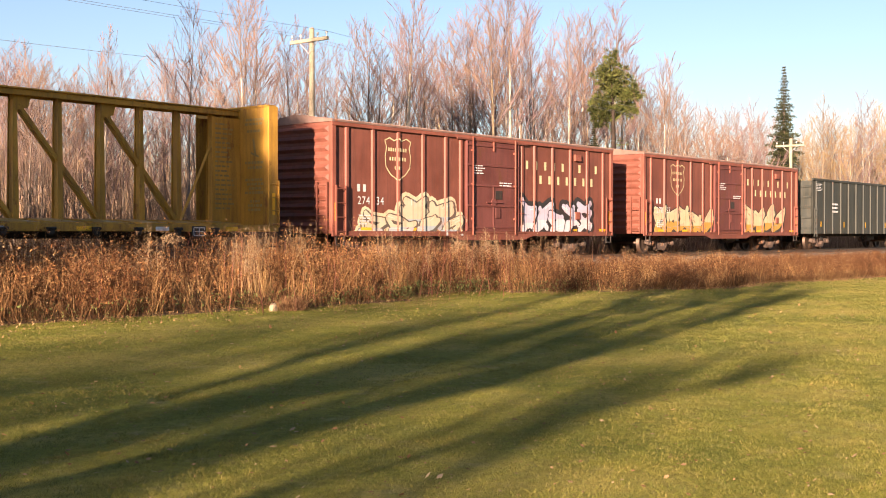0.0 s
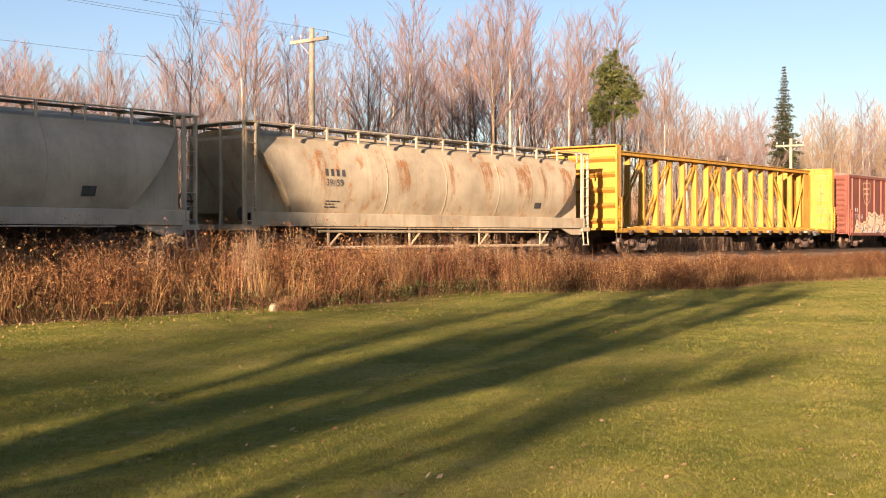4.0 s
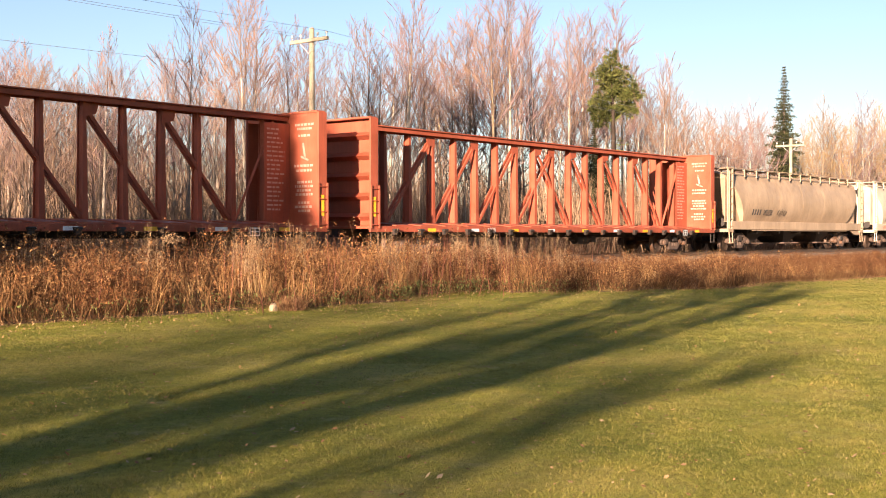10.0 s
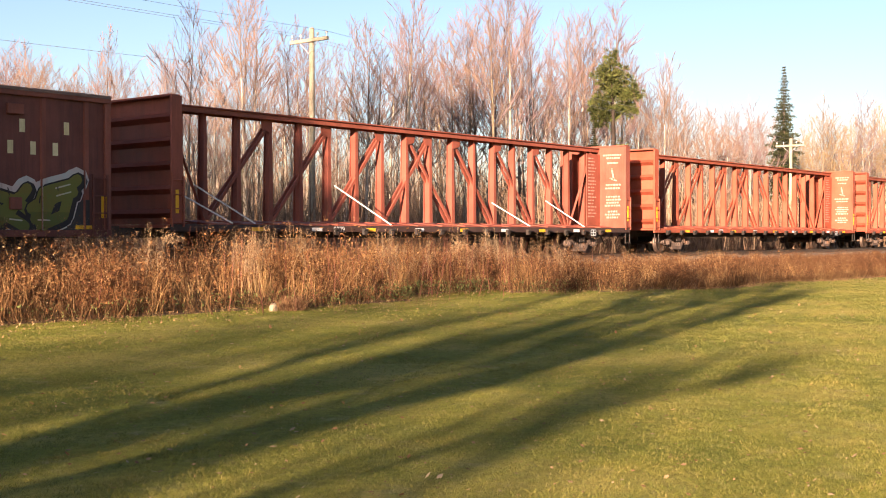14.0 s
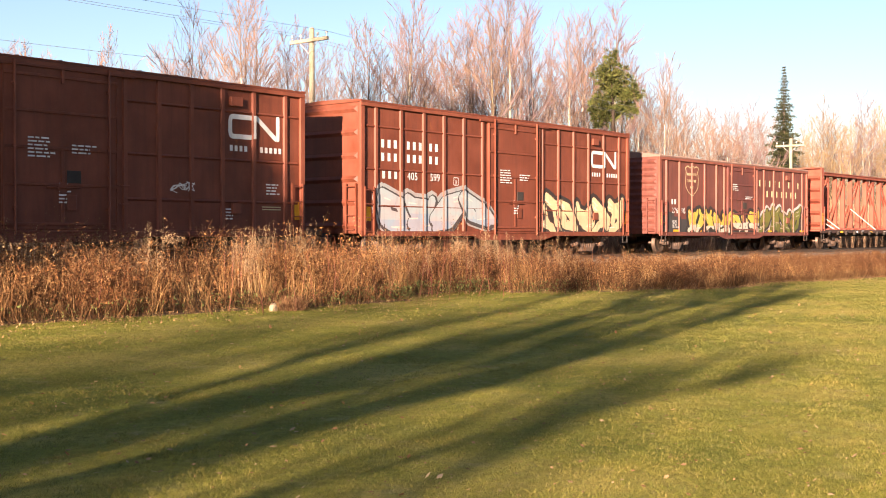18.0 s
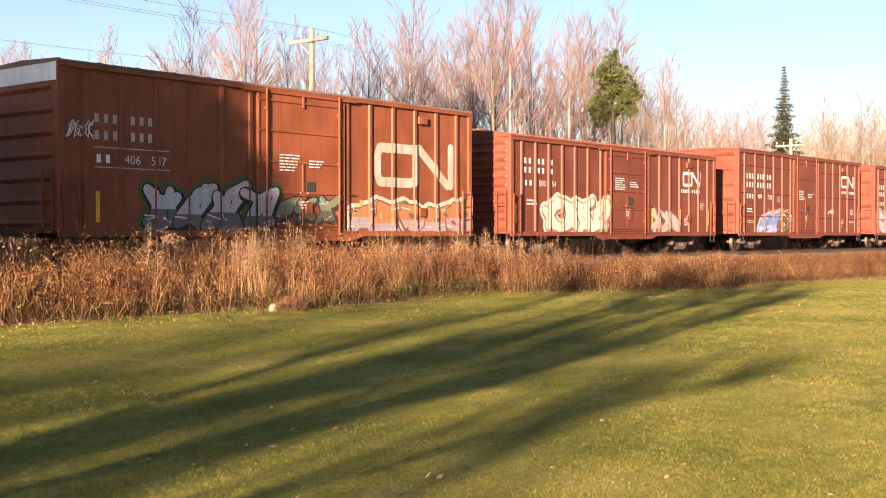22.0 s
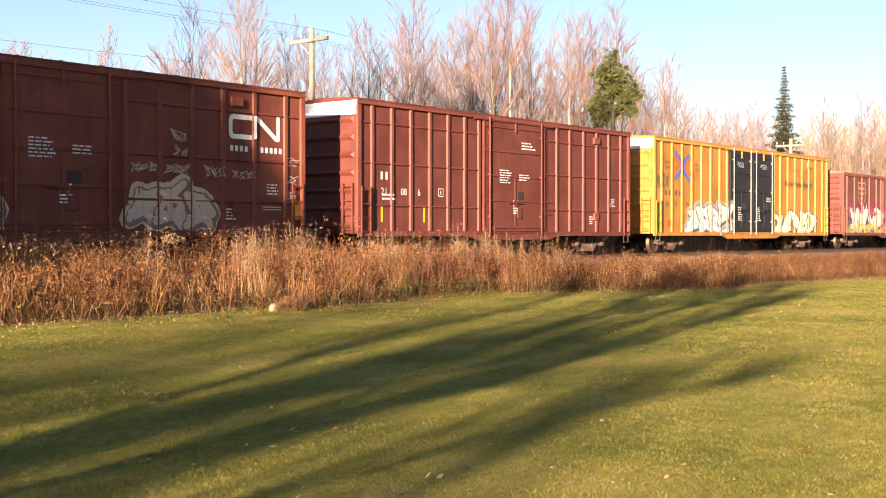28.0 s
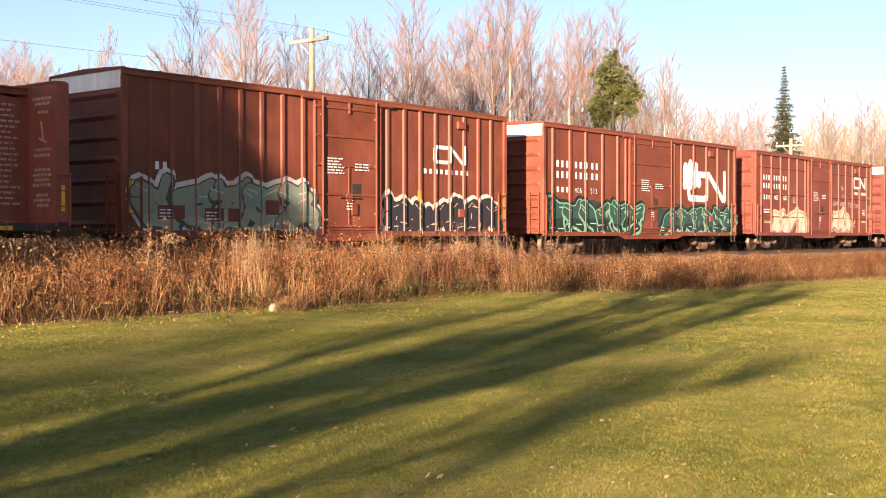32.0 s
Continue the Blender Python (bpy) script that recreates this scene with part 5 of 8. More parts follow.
def boxcar(name, label, length, eave, mat, posts, door, rails=(), roof_mat=None, door_mat=None, peak=0.2, end_cap=None, leaves=1, sill=0.75, end_ribs=9, post_mat=None):
    """A steel boxcar. posts: x of the side posts; door: x0, x1; rails: heights of the side's level stiffeners. Returns the car and the strips of its near side."""
    car = thing(name, label, "boxcar", "freight cars of the train")
    roof_mat, door_mat, post_mat = roof_mat or mat, door_mat or mat, post_mat or mat
    hl = length / 2
    body = Geo()
    body.cbox(-hl + 0.06, hl - 0.06, -SHEET, SHEET, sill + 0.08, eave - 0.02, 0.012)
    part("body", body, mat, car)
    # roof: shallow gable with pressed seams
    g = Geo()
    g.prism_x([(-HALF - 0.015, eave - 0.045), (HALF + 0.015, eave - 0.045), (HALF + 0.015, eave + 0.01), (0.0, eave + peak), (-HALF - 0.015, eave + 0.01)], -hl, hl)
    roof = part("roof", g, roof_mat, car)
    seam = Geo()
    seam.prism_x([(-HALF, eave + 0.012), (0, eave + peak + 0.002), (HALF, eave + 0.012), (HALF, eave + 0.03), (0, eave + peak + 0.045), (-HALF, eave + 0.03)], -0.035, 0.035)
    seam_me = fix_normals(seam.mesh("roof_seam", roof_mat))
    n = int(length / 1.1)
    for k in range(n + 1):
        part("roof_seam", seam_me, None, roof, at=pose(-hl + 0.05 + k * (length - 0.1) / n, 0, 0))
    # side sills, top chords and corner posts
    for s, nm in ((-1, "side_sill"), (1, "side_sill")):
        g = Geo()
        g.cbox(-hl, hl, s * 1.56 - 0.03, s * 1.56 + 0.03, sill, sill + 0.16, 0.008)
        dx0, dx1 = door
        g.prism([(dx0 - 0.9, sill + 0.01), (dx0 - 0.3, sill - 0.13), (dx1 + 0.3, sill - 0.13), (dx1 + 0.9, sill + 0.01)], s * 1.56 - 0.02, s * 1.56 + 0.02)
        part(nm, g, mat, car)
        g = Geo()
        g.cbox(-hl, hl, s * 1.55 - 0.035, s * 1.55 + 0.035, eave - 0.16, eave - 0.05, 0.006)
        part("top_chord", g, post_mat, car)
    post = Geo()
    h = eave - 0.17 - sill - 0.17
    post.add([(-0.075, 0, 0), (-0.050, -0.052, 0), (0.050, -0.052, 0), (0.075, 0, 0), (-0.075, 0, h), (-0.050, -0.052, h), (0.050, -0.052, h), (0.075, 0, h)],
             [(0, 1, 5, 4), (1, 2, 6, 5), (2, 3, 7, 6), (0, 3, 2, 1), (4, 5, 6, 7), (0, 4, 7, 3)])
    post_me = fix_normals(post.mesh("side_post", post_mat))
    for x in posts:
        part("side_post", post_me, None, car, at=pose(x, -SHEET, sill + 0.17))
        part("side_post", post_me, None, car, at=pose(x, SHEET, sill + 0.17, 0, 0, 180))
    for sx in (-1, 1):
        for sy in (-1, 1):
            g = Geo()
            g.cbox(sx * (hl - 0.09) - 0.085, sx * (hl - 0.09) + 0.085, sy * 1.535 - 0.04, sy * 1.535 + 0.04, sill + 0.165, eave - 0.165, 0.01)
            part("corner_post", g, post_mat, car)
    # level stiffeners between the posts
    edges = [-hl + 0.18] + sorted(posts) + [hl - 0.18]
    for z in rails:
        for a, b in zip(edges, edges[1:]):
            if b - a > 0.3 and not (a < (door[0] + door[1]) / 2 < b):
                for s in (-1, 1):
                    g, y = Geo(), s * SHEET
                    g.add([(a + 0.07, y, z - 0.04), (b - 0.07, y, z - 0.04), (b - 0.07, y + s * 0.04, z), (a + 0.07, y + s * 0.04, z), (a + 0.07, y, z + 0.05), (b - 0.07, y, z + 0.05)],
                          [(0, 1, 2, 3), (3, 2, 5, 4), (0, 3, 4), (1, 5, 2)])
                    part("side_rail", g, mat, car)
    # ends with level corrugations
    for sx in (-1, 1):
        e = Geo()
        e.cbox(hl - 0.075, hl - 0.035, -1.48, 1.48, sill + 0.1, eave - 0.05, 0.008)
        end = part("end_wall", e, mat, car, at=pose(0, 0, 0, 0, 0, 0 if sx > 0 else 180))
        top = eave - (0.62 if end_cap else 0.25)
        rib = Geo()
        rib.add([(0, -1.4, -0.10), (0, 1.4, -0.10), (0, 1.4, 0.10), (0, -1.4, 0.10), (0.07, -1.3, 0.0), (0.07, 1.3, 0.0)], [(0, 1, 5, 4), (3, 4, 5, 2), (0, 4, 3), (1, 2, 5), (0, 3, 2, 1)])
        rib_me = fix_normals(rib.mesh("end_rib", mat))
        for k in range(end_ribs):
            part("end_rib", rib_me, None, end, at=pose(hl - 0.036, 0, sill + 0.32 + (top - sill - 0.32) * k / (end_ribs - 1)))
        if end_cap:
            g = Geo()
            g.cbox(hl - 0.034, hl - 0.02, -1.5, 1.5, eave - 0.48, eave - 0.03, 0.005)
            part("end_panel", g, end_cap, end, "pale painted top panel")
    # door with frame, ribs and locking rods
    dx0, dx1 = door
    for s in (-1, 1):
        ys = s * (SHEET + 0.05)
        n_l = leaves
        w = (dx1 - dx0) / n_l
        for k in range(n_l):
            a, b = dx0 + k * w + 0.02, dx0 + (k + 1) * w - 0.02
            g = Geo()
            g.cbox(a, b, min(ys - s * 0.05, ys + s * 0.02), max(ys - s * 0.05, ys + s * 0.02), sill + 0.17, eave - 0.2, 0.01)
            d = part("door", g, door_mat, car)
            if s > 0:
                continue
            for fz in (0.02, 0.27, 0.5, 0.73, 0.955):
                z = sill + 0.19 + (eave - sill - 0.44) * fz
                g = Geo()
                g.cbox(a + 0.03, b - 0.03, ys - 0.05, ys - 0.018, z, z + 0.07, 0.01)
                part("door_rib", g, door_mat, d)
            for x in (a + 0.28, b - 0.28):
                g = Geo()
                g.tube((x, ys - 0.085, sill + 0.05), (x, ys - 0.085, eave - 0.08), 0.028, n=6)
                for fz in (0.12, 0.5, 0.88):
                    z = sill + 0.2 + (eave - sill - 0.4) * fz
                    g.box(x - 0.045, x + 0.045, ys - 0.10, ys - 0.018, z, z + 0.06)
                part("locking_rod", g, GALVANISED if n_l > 1 else post_mat, d)
            g = Geo()
            mid = (a + b) / 2
            g.tube((mid, ys - 0.06, sill + 1.15), (mid, ys - 0.018, sill + 1.15), 0.14, n=12)
            g.tube((mid - 0.45, ys - 0.07, sill + 1.15), (mid + 0.45, ys - 0.07, sill + 1.15), 0.018, n=6)
            part("door_crank", g, door_mat, d)
            z0, z1 = sill + 0.26 + (eave - sill - 0.44) * 0.02, sill + 0.19 + (eave - sill - 0.44) * 0.5
            part("door_mullion", Geo().cbox(mid - 0.04, mid + 0.04, ys - 0.047, ys - 0.018, z0, z1, 0.008), door_mat, d)
            part("lock_box", Geo().cbox(mid + 0.10, mid + 0.36, ys - 0.06, ys - 0.018, sill + 0.62, sill + 0.98, 0.01), door_mat, d)
            part("placard_board", Geo().cbox(mid + 0.12, mid + 0.50, ys - 0.034, ys - 0.018, sill + 1.26, sill + 1.56, 0.006), STEEL, d)
            part("door_hanger", Geo().cbox(mid - 0.035, mid + 0.035, ys - 0.07, ys - 0.018, eave - 0.52, eave - 0.2, 0.008), post_mat, d)
            for x in (a + 0.015, b - 0.045):
                part("door_stile", Geo().box(x, x + 0.03, ys - 0.045, ys - 0.018, sill + 0.2, eave - 0.23), door_mat, d)
        for z, nm in ((eave - 0.2, "door_track"), (sill + 0.10, "door_track")):
            g = Geo()
            g.cbox(dx0 - 0.5, dx1 + 0.5 * (leaves == 1), min(ys, ys + s * 0.06), max(ys, ys + s * 0.06), z, z + 0.06, 0.006)
            part(nm, g, mat, car)
    # card holder under the eave and grab irons by the door
    part("card_holder", Geo().cbox(hl - 2.75, hl - 2.35, -SHEET - 0.10, -SHEET - 0.002, eave - 0.60, eave - 0.36, 0.01), post_mat, car)
    part("placard_holder", Geo().cbox(hl - 2.70, hl - 2.40, -SHEET - 0.085, -SHEET - 0.002, sill + 0.62, sill + 0.90, 0.01), post_mat, car)
    for z in (1.55, 2.0):
        g = Geo()
        g.tube((dx1 + 0.06, -SHEET - 0.11, z), (dx1 + 0.30, -SHEET - 0.11, z), 0.012, n=5)
        g.tube((dx1 + 0.06, -SHEET - 0.11, z), (dx1 + 0.06, -SHEET - 0.005, z), 0.012, n=5)
        g.tube((dx1 + 0.30, -SHEET - 0.11, z), (dx1 + 0.30, -SHEET - 0.005, z), 0.012, n=5)
        part("grab_iron", g, post_mat, car)
    # ladders and grab irons at the corners
    for sx in (-1, 1):
        g = ladder_geo(sx * (hl - 0.34) - 0.2, sx * (hl - 0.34) + 0.2, sill + 0.05, sill + 1.5, -1.615, 4)
        part("ladder", g, mat, car)
        g = ladder_geo(-0.2, 0.2, sill + 0.1, sill + 1.6, 0, 4)
        part("end_ladder", g, mat, car, at=pose(sx * (hl + 0.05), -1.2, 0, 0, 0, 90 * sx))
        g = Geo()
        for dx in (-0.17, 0.17):
            g.box(sx * (hl - 0.34) + dx - 0.02, sx * (hl - 0.34) + dx + 0.02, -1.58, -1.55, 0.5, sill + 0.02)
        g.box(sx * (hl - 0.34) - 0.19, sx * (hl - 0.34) + 0.19, -1.60, -1.54, 0.48, 0.52)
        part("step", g, STEEL, car)
    running_gear(car, length)
    # what the near side is made of, as strips with their depth
    cuts = []
    for x in posts:
        cuts.append((x - 0.049, x + 0.049, SHEET + 0.052))
    strips, x = [], -hl
    for a, b, y in sorted(cuts + [(dx0, dx1, SHEET + 0.07), (-hl, -hl + 0.175, HALF), (hl - 0.175, hl, HALF)]):
        if a > x:
            strips.append((x, a, SHEET))
        strips.append((max(a, x), b, y))
        x = max(x, b)
    return car, strips


def reflectors(car, strips, xs, z0, z1, w=0.11):
    for x in xs:
        coat("reflector", [bar(x - w / 2, x + w / 2, z0, z1)], YELLOW, car, strips, 0.013, "yellow reflective strip")


SILL_DARK = paint("dark_brown_sill", (0.060, 0.030, 0.022), (0.035, 0.022, 0.018), 0.5, 0.3, (0.10, 0.04, 0.02))


def centerbeam(name, label, length, mat, deck_mat=None, rng=None, print_mat=None, sill_mat=None):
    """A flat car with end bulkheads and a trussed beam along its middle."""
    car = thing(name, label, "centerbeam car", "freight cars of the train")
    hl, top = length / 2, 4.34
    g = Geo()
    g.cbox(-hl, hl, -1.50, 1.50, 0.98, 1.06, 0.01)
    part("deck", g, deck_mat or mat, car)
    for s in (-1, 1):
        g = Geo()
        g.cbox(-hl, hl, s * 1.54 - 0.035, s * 1.54 + 0.035, 0.88, 1.065, 0.01)
        part("side_sill", g, sill_mat or mat, car)
    step = 1.2192
    xs = [(k + 0.5) * step for k in range(-9, 9)]
    # the deck's bays: risers and strap winches along the sill
    riser, winch = Geo(), Geo()
    riser.add([(-0.42, -1.48, 1.062), (0.42, -1.48, 1.062), (0.34, -0.2, 1.16), (-0.34, -0.2, 1.16), (-0.42, -1.48, 1.10), (0.42, -1.48, 1.10), (0.34, -0.2, 1.20), (-0.34, -0.2, 1.20)],
              [(0, 1, 2, 3), (4, 7, 6, 5), (0, 4, 5, 1), (1, 5, 6, 2), (2, 6, 7, 3), (3, 7, 4, 0)])
    winch.prism([(-0.11, 0.98), (0.11, 0.98), (0.05, 0.80), (-0.05, 0.80)], -0.06, 0.05)
    winch.tube((-0.1, -0.07, 0.95), (0.1, -0.07, 0.95), 0.035, n=8)
    riser_me, winch_me = fix_normals(riser.mesh("deck_riser", mat)), fix_normals(winch.mesh("strap_winch", STEEL))
    for a, b in zip(xs, xs[1:]):
        part("deck_riser", riser_me, None, car, at=pose((a + b) / 2, 0, 0))
        part("deck_riser", riser_me, None, car, at=pose((a + b) / 2, 0, 0, 0, 0, 180))
        part("strap_winch", winch_me, None, car, at=pose(a, -1.60, 0))
    # top chord
    g = Geo()
    g.cbox(-hl + 0.3, hl - 0.3, -0.36, 0.36, top - 0.06, top - 0.02, 0.006)
    chord = part("top_chord", g, mat, car)
    for s in (-1, 1):
        part("chord_flange", Geo().cbox(-hl + 0.3, hl - 0.3, s * 0.27 - 0.03, s * 0.27 + 0.03, top - 0.20, top - 0.062, 0.006), mat, chord)
    # tapered posts and braces
    h = top - 0.15
    post = Geo()
    post.add([(-0.03, -0.12, 1.06), (0.03, -0.12, 1.06), (0.03, 0.12, 1.06), (-0.03, 0.12, 1.06), (-0.025, -0.09, h), (0.025, -0.09, h), (0.025, 0.09, h), (-0.025, 0.09, h)],
             [(0, 3, 2, 1), (4, 5, 6, 7), (0, 1, 5, 4), (1, 2, 6, 5), (2, 3, 7, 6), (3, 0, 4, 7)])
    for s in (-1, 1):
        post.add([(-0.085, s * 0.121, 1.06), (0.085, s * 0.121, 1.06), (0.05, s * 0.091, h), (-0.05, s * 0.091, h), (-0.085, s * 0.145, 1.06), (0.085, s * 0.145, 1.06), (0.05, s * 0.115, h), (-0.05, s * 0.115, h)],
                 [(0, 1, 2, 3), (4, 7, 6, 5), (0, 4, 5, 1), (1, 5, 6, 2), (2, 6, 7, 3), (3, 7, 4, 0)])
    post_me = fix_normals(post.mesh("post", mat))
    for x in xs:
        part("post", post_me, None, car, at=pose(x, 0, 0))
    for s in (-1, 1):
        for k in range(4):
            x0, x1 = s * (2 * k - 0.5) * step, s * (2 * k + 1.5) * step
            for y0, y1 in ((-0.10 + 0.006 * s, -0.12 + 0.006 * s), (0.05 + 0.006 * s, 0.07 + 0.006 * s)):
                g = Geo()
                d = 0.062
                g.add([(x0 - d, y0, h - 0.12), (x0 + d, y0, h - 0.12), (x1 + d, y1, 1.12), (x1 - d, y1, 1.12), (x0 - d, y0 + 0.05, h - 0.12), (x0 + d, y0 + 0.05, h - 0.12), (x1 + d, y1 + 0.05, 1.12), (x1 - d, y1 + 0.05, 1.12)],
                      [(0, 1, 2, 3), (4, 7, 6, 5), (0, 4, 5, 1), (1, 5, 6, 2), (2, 6, 7, 3), (3, 7, 4, 0)])
                part("brace", g, mat, car)
            g = Geo()
            g.prism([(x0 - s * 0.05, h - 0.02), (x0 + s * 0.42, h - 0.02), (x0 + s * 0.34, h - 0.32), (x0 - s * 0.05, h - 0.42)], -0.135, -0.122)
            part("gusset", g, mat, car)
        g = Geo()
        g.tube((s * 7.5 * step, -0.12, 1.1), (s * (hl - 0.9), -0.25, h - 0.1), 0.05, n=4)
        part("brace", g, mat, car)
    # bulkheads: smooth inside, ribbed outside, and the web plate beside each
    for s in (-1, 1):
        turn = 0 if s > 0 else 180
        g = Geo()
        g.cbox(hl - 0.34, hl - 0.28, -1.50, 1.50, 1.07, top, 0.008)
        bh = part("bulkhead", g, mat, car, at=pose(0, 0, 0, 0, 0, turn))
        for y in (-1, 1):
            part("flange", Geo().cbox(hl - 0.36, hl - 0.02, y * 1.54 - 0.035, y * 1.54 + 0.035, 1.075, top + 0.02, 0.01), mat, bh)
        part("flange", Geo().cbox(hl - 0.36, hl - 0.03, -1.50, 1.50, top + 0.002, top + 0.06, 0.008), mat, bh)
        for k in range(5):
            z = 1.35 + k * 0.62
            part("bulkhead_rib", Geo().add([(hl - 0.279, -1.45, z - 0.12), (hl - 0.279, 1.45, z - 0.12), (hl - 0.06, 1.4, z), (hl - 0.06, -1.4, z), (hl - 0.279, 1.45, z + 0.12), (hl - 0.279, -1.45, z + 0.12)],
                 [(0, 1, 2, 3), (3, 2, 4, 5), (0, 3, 5), (1, 4, 2), (0, 5, 4, 1)]), mat, bh)
        part("web_plate", Geo().cbox(hl - 1.35, hl - 0.345, -0.36, -0.33, 1.07, top - 0.28, 0.006), mat, bh)
        part("web_plate", Geo().cbox(hl - 1.35, hl - 0.345, 0.33, 0.36, 1.07, top - 0.28, 0.006), mat, bh)
        g = ladder_geo(-0.18, 0.18, 1.0, 2.3, 0, 4)
        part("ladder", g, mat, car, at=pose(s * (hl - 0.2), -1.60, 0))
        part("reflector", Geo().box(s * (hl - 0.19) - 0.05, s * (hl - 0.19) + 0.05, -1.588, -1.578, 1.35, 1.95), YELLOW, car, "yellow reflective strip")
        part("step", Geo().box(s * (hl - 0.2) - 0.18, s * (hl - 0.2) + 0.18, -1.60, -1.54, 0.45, 0.49).box(s * (hl - 0.2) - 0.18, s * (hl - 0.2) - 0.15, -1.58, -1.55, 0.49, 0.84).box(s * (hl - 0.2) + 0.15, s * (hl - 0.2) + 0.18, -1.58, -1.55, 0.49, 0.84), STEEL, car)
    # writing on the inner face of the forward bulkhead and on its web plate
    if rng:
        def on_plate(name, polys, m, fn):
            g = Geo()
            for p in polys:
                g.add([fn(a, b) for a, b in p], [tuple(range(len(p)))])
            tagged(part(name, g.mesh(name, m), None, car), kind="stuff")
        inner = hl - 0.345
        rows = []
        for z, w in ((3.98, 0.75), (3.86, 0.6), (3.66, 0.45), (2.78, 0.7), (2.64, 0.6), (2.30, 0.62), (2.18, 0.7), (2.06, 0.5), (1.94, 0.66), (1.70, 0.4), (1.58, 0.6), (1.46, 0.45)):
            x = -0.98 - w / 2
            while x < -0.98 + w / 2:
                q = rng.uniform(0.05, 0.14)
                rows.append(bar(x, x + q, z, z + 0.07))
                x += q + 0.03
        rows += stroke([(-0.92, 3.45), (-1.0, 3.05)], 0.08) + stroke([(-1.12, 2.98), (-0.84, 3.08)], 0.06)
        on_plate("warning_print", rows, print_mat, lambda a, b: (inner, a, b))
        web = small_print(rng, hl - 1.25, 1.5, 0.7, 2.4, 0.05, 0.13)
        on_plate("warning_print", web, print_mat, lambda a, b: (a, -0.365, b))
    sp = [(-hl, hl, 1.575)]
    for k in range(9):
        x = xs[1] + k * (xs[-2] - xs[1]) / 8 + 0.4
        coat("reflector", [bar(x, x + 0.42, 0.90, 1.0)], YELLOW if k % 2 == 0 else WHITE, car, sp, 0.006, "reflective strip on the sill")
    g = Geo()
    g.cbox(hl - 3.05, hl - 2.6, -1.60, -1.58, 0.74, 1.02, 0.004)
    pl = part("stencil_plate", g, BLACK, car)
    coat("stencil_frame", ring(hl - 3.0, hl - 2.65, 0.78, 0.98, 0.025, 0.02) + [bar(hl - 2.84, hl - 2.81, 0.79, 0.97), bar(hl - 2.97, hl - 2.68, 0.87, 0.89)], WHITE, pl, [(-hl, hl, 1.60)], 0.004)
    running_gear(car, length, 2.9)
    return car


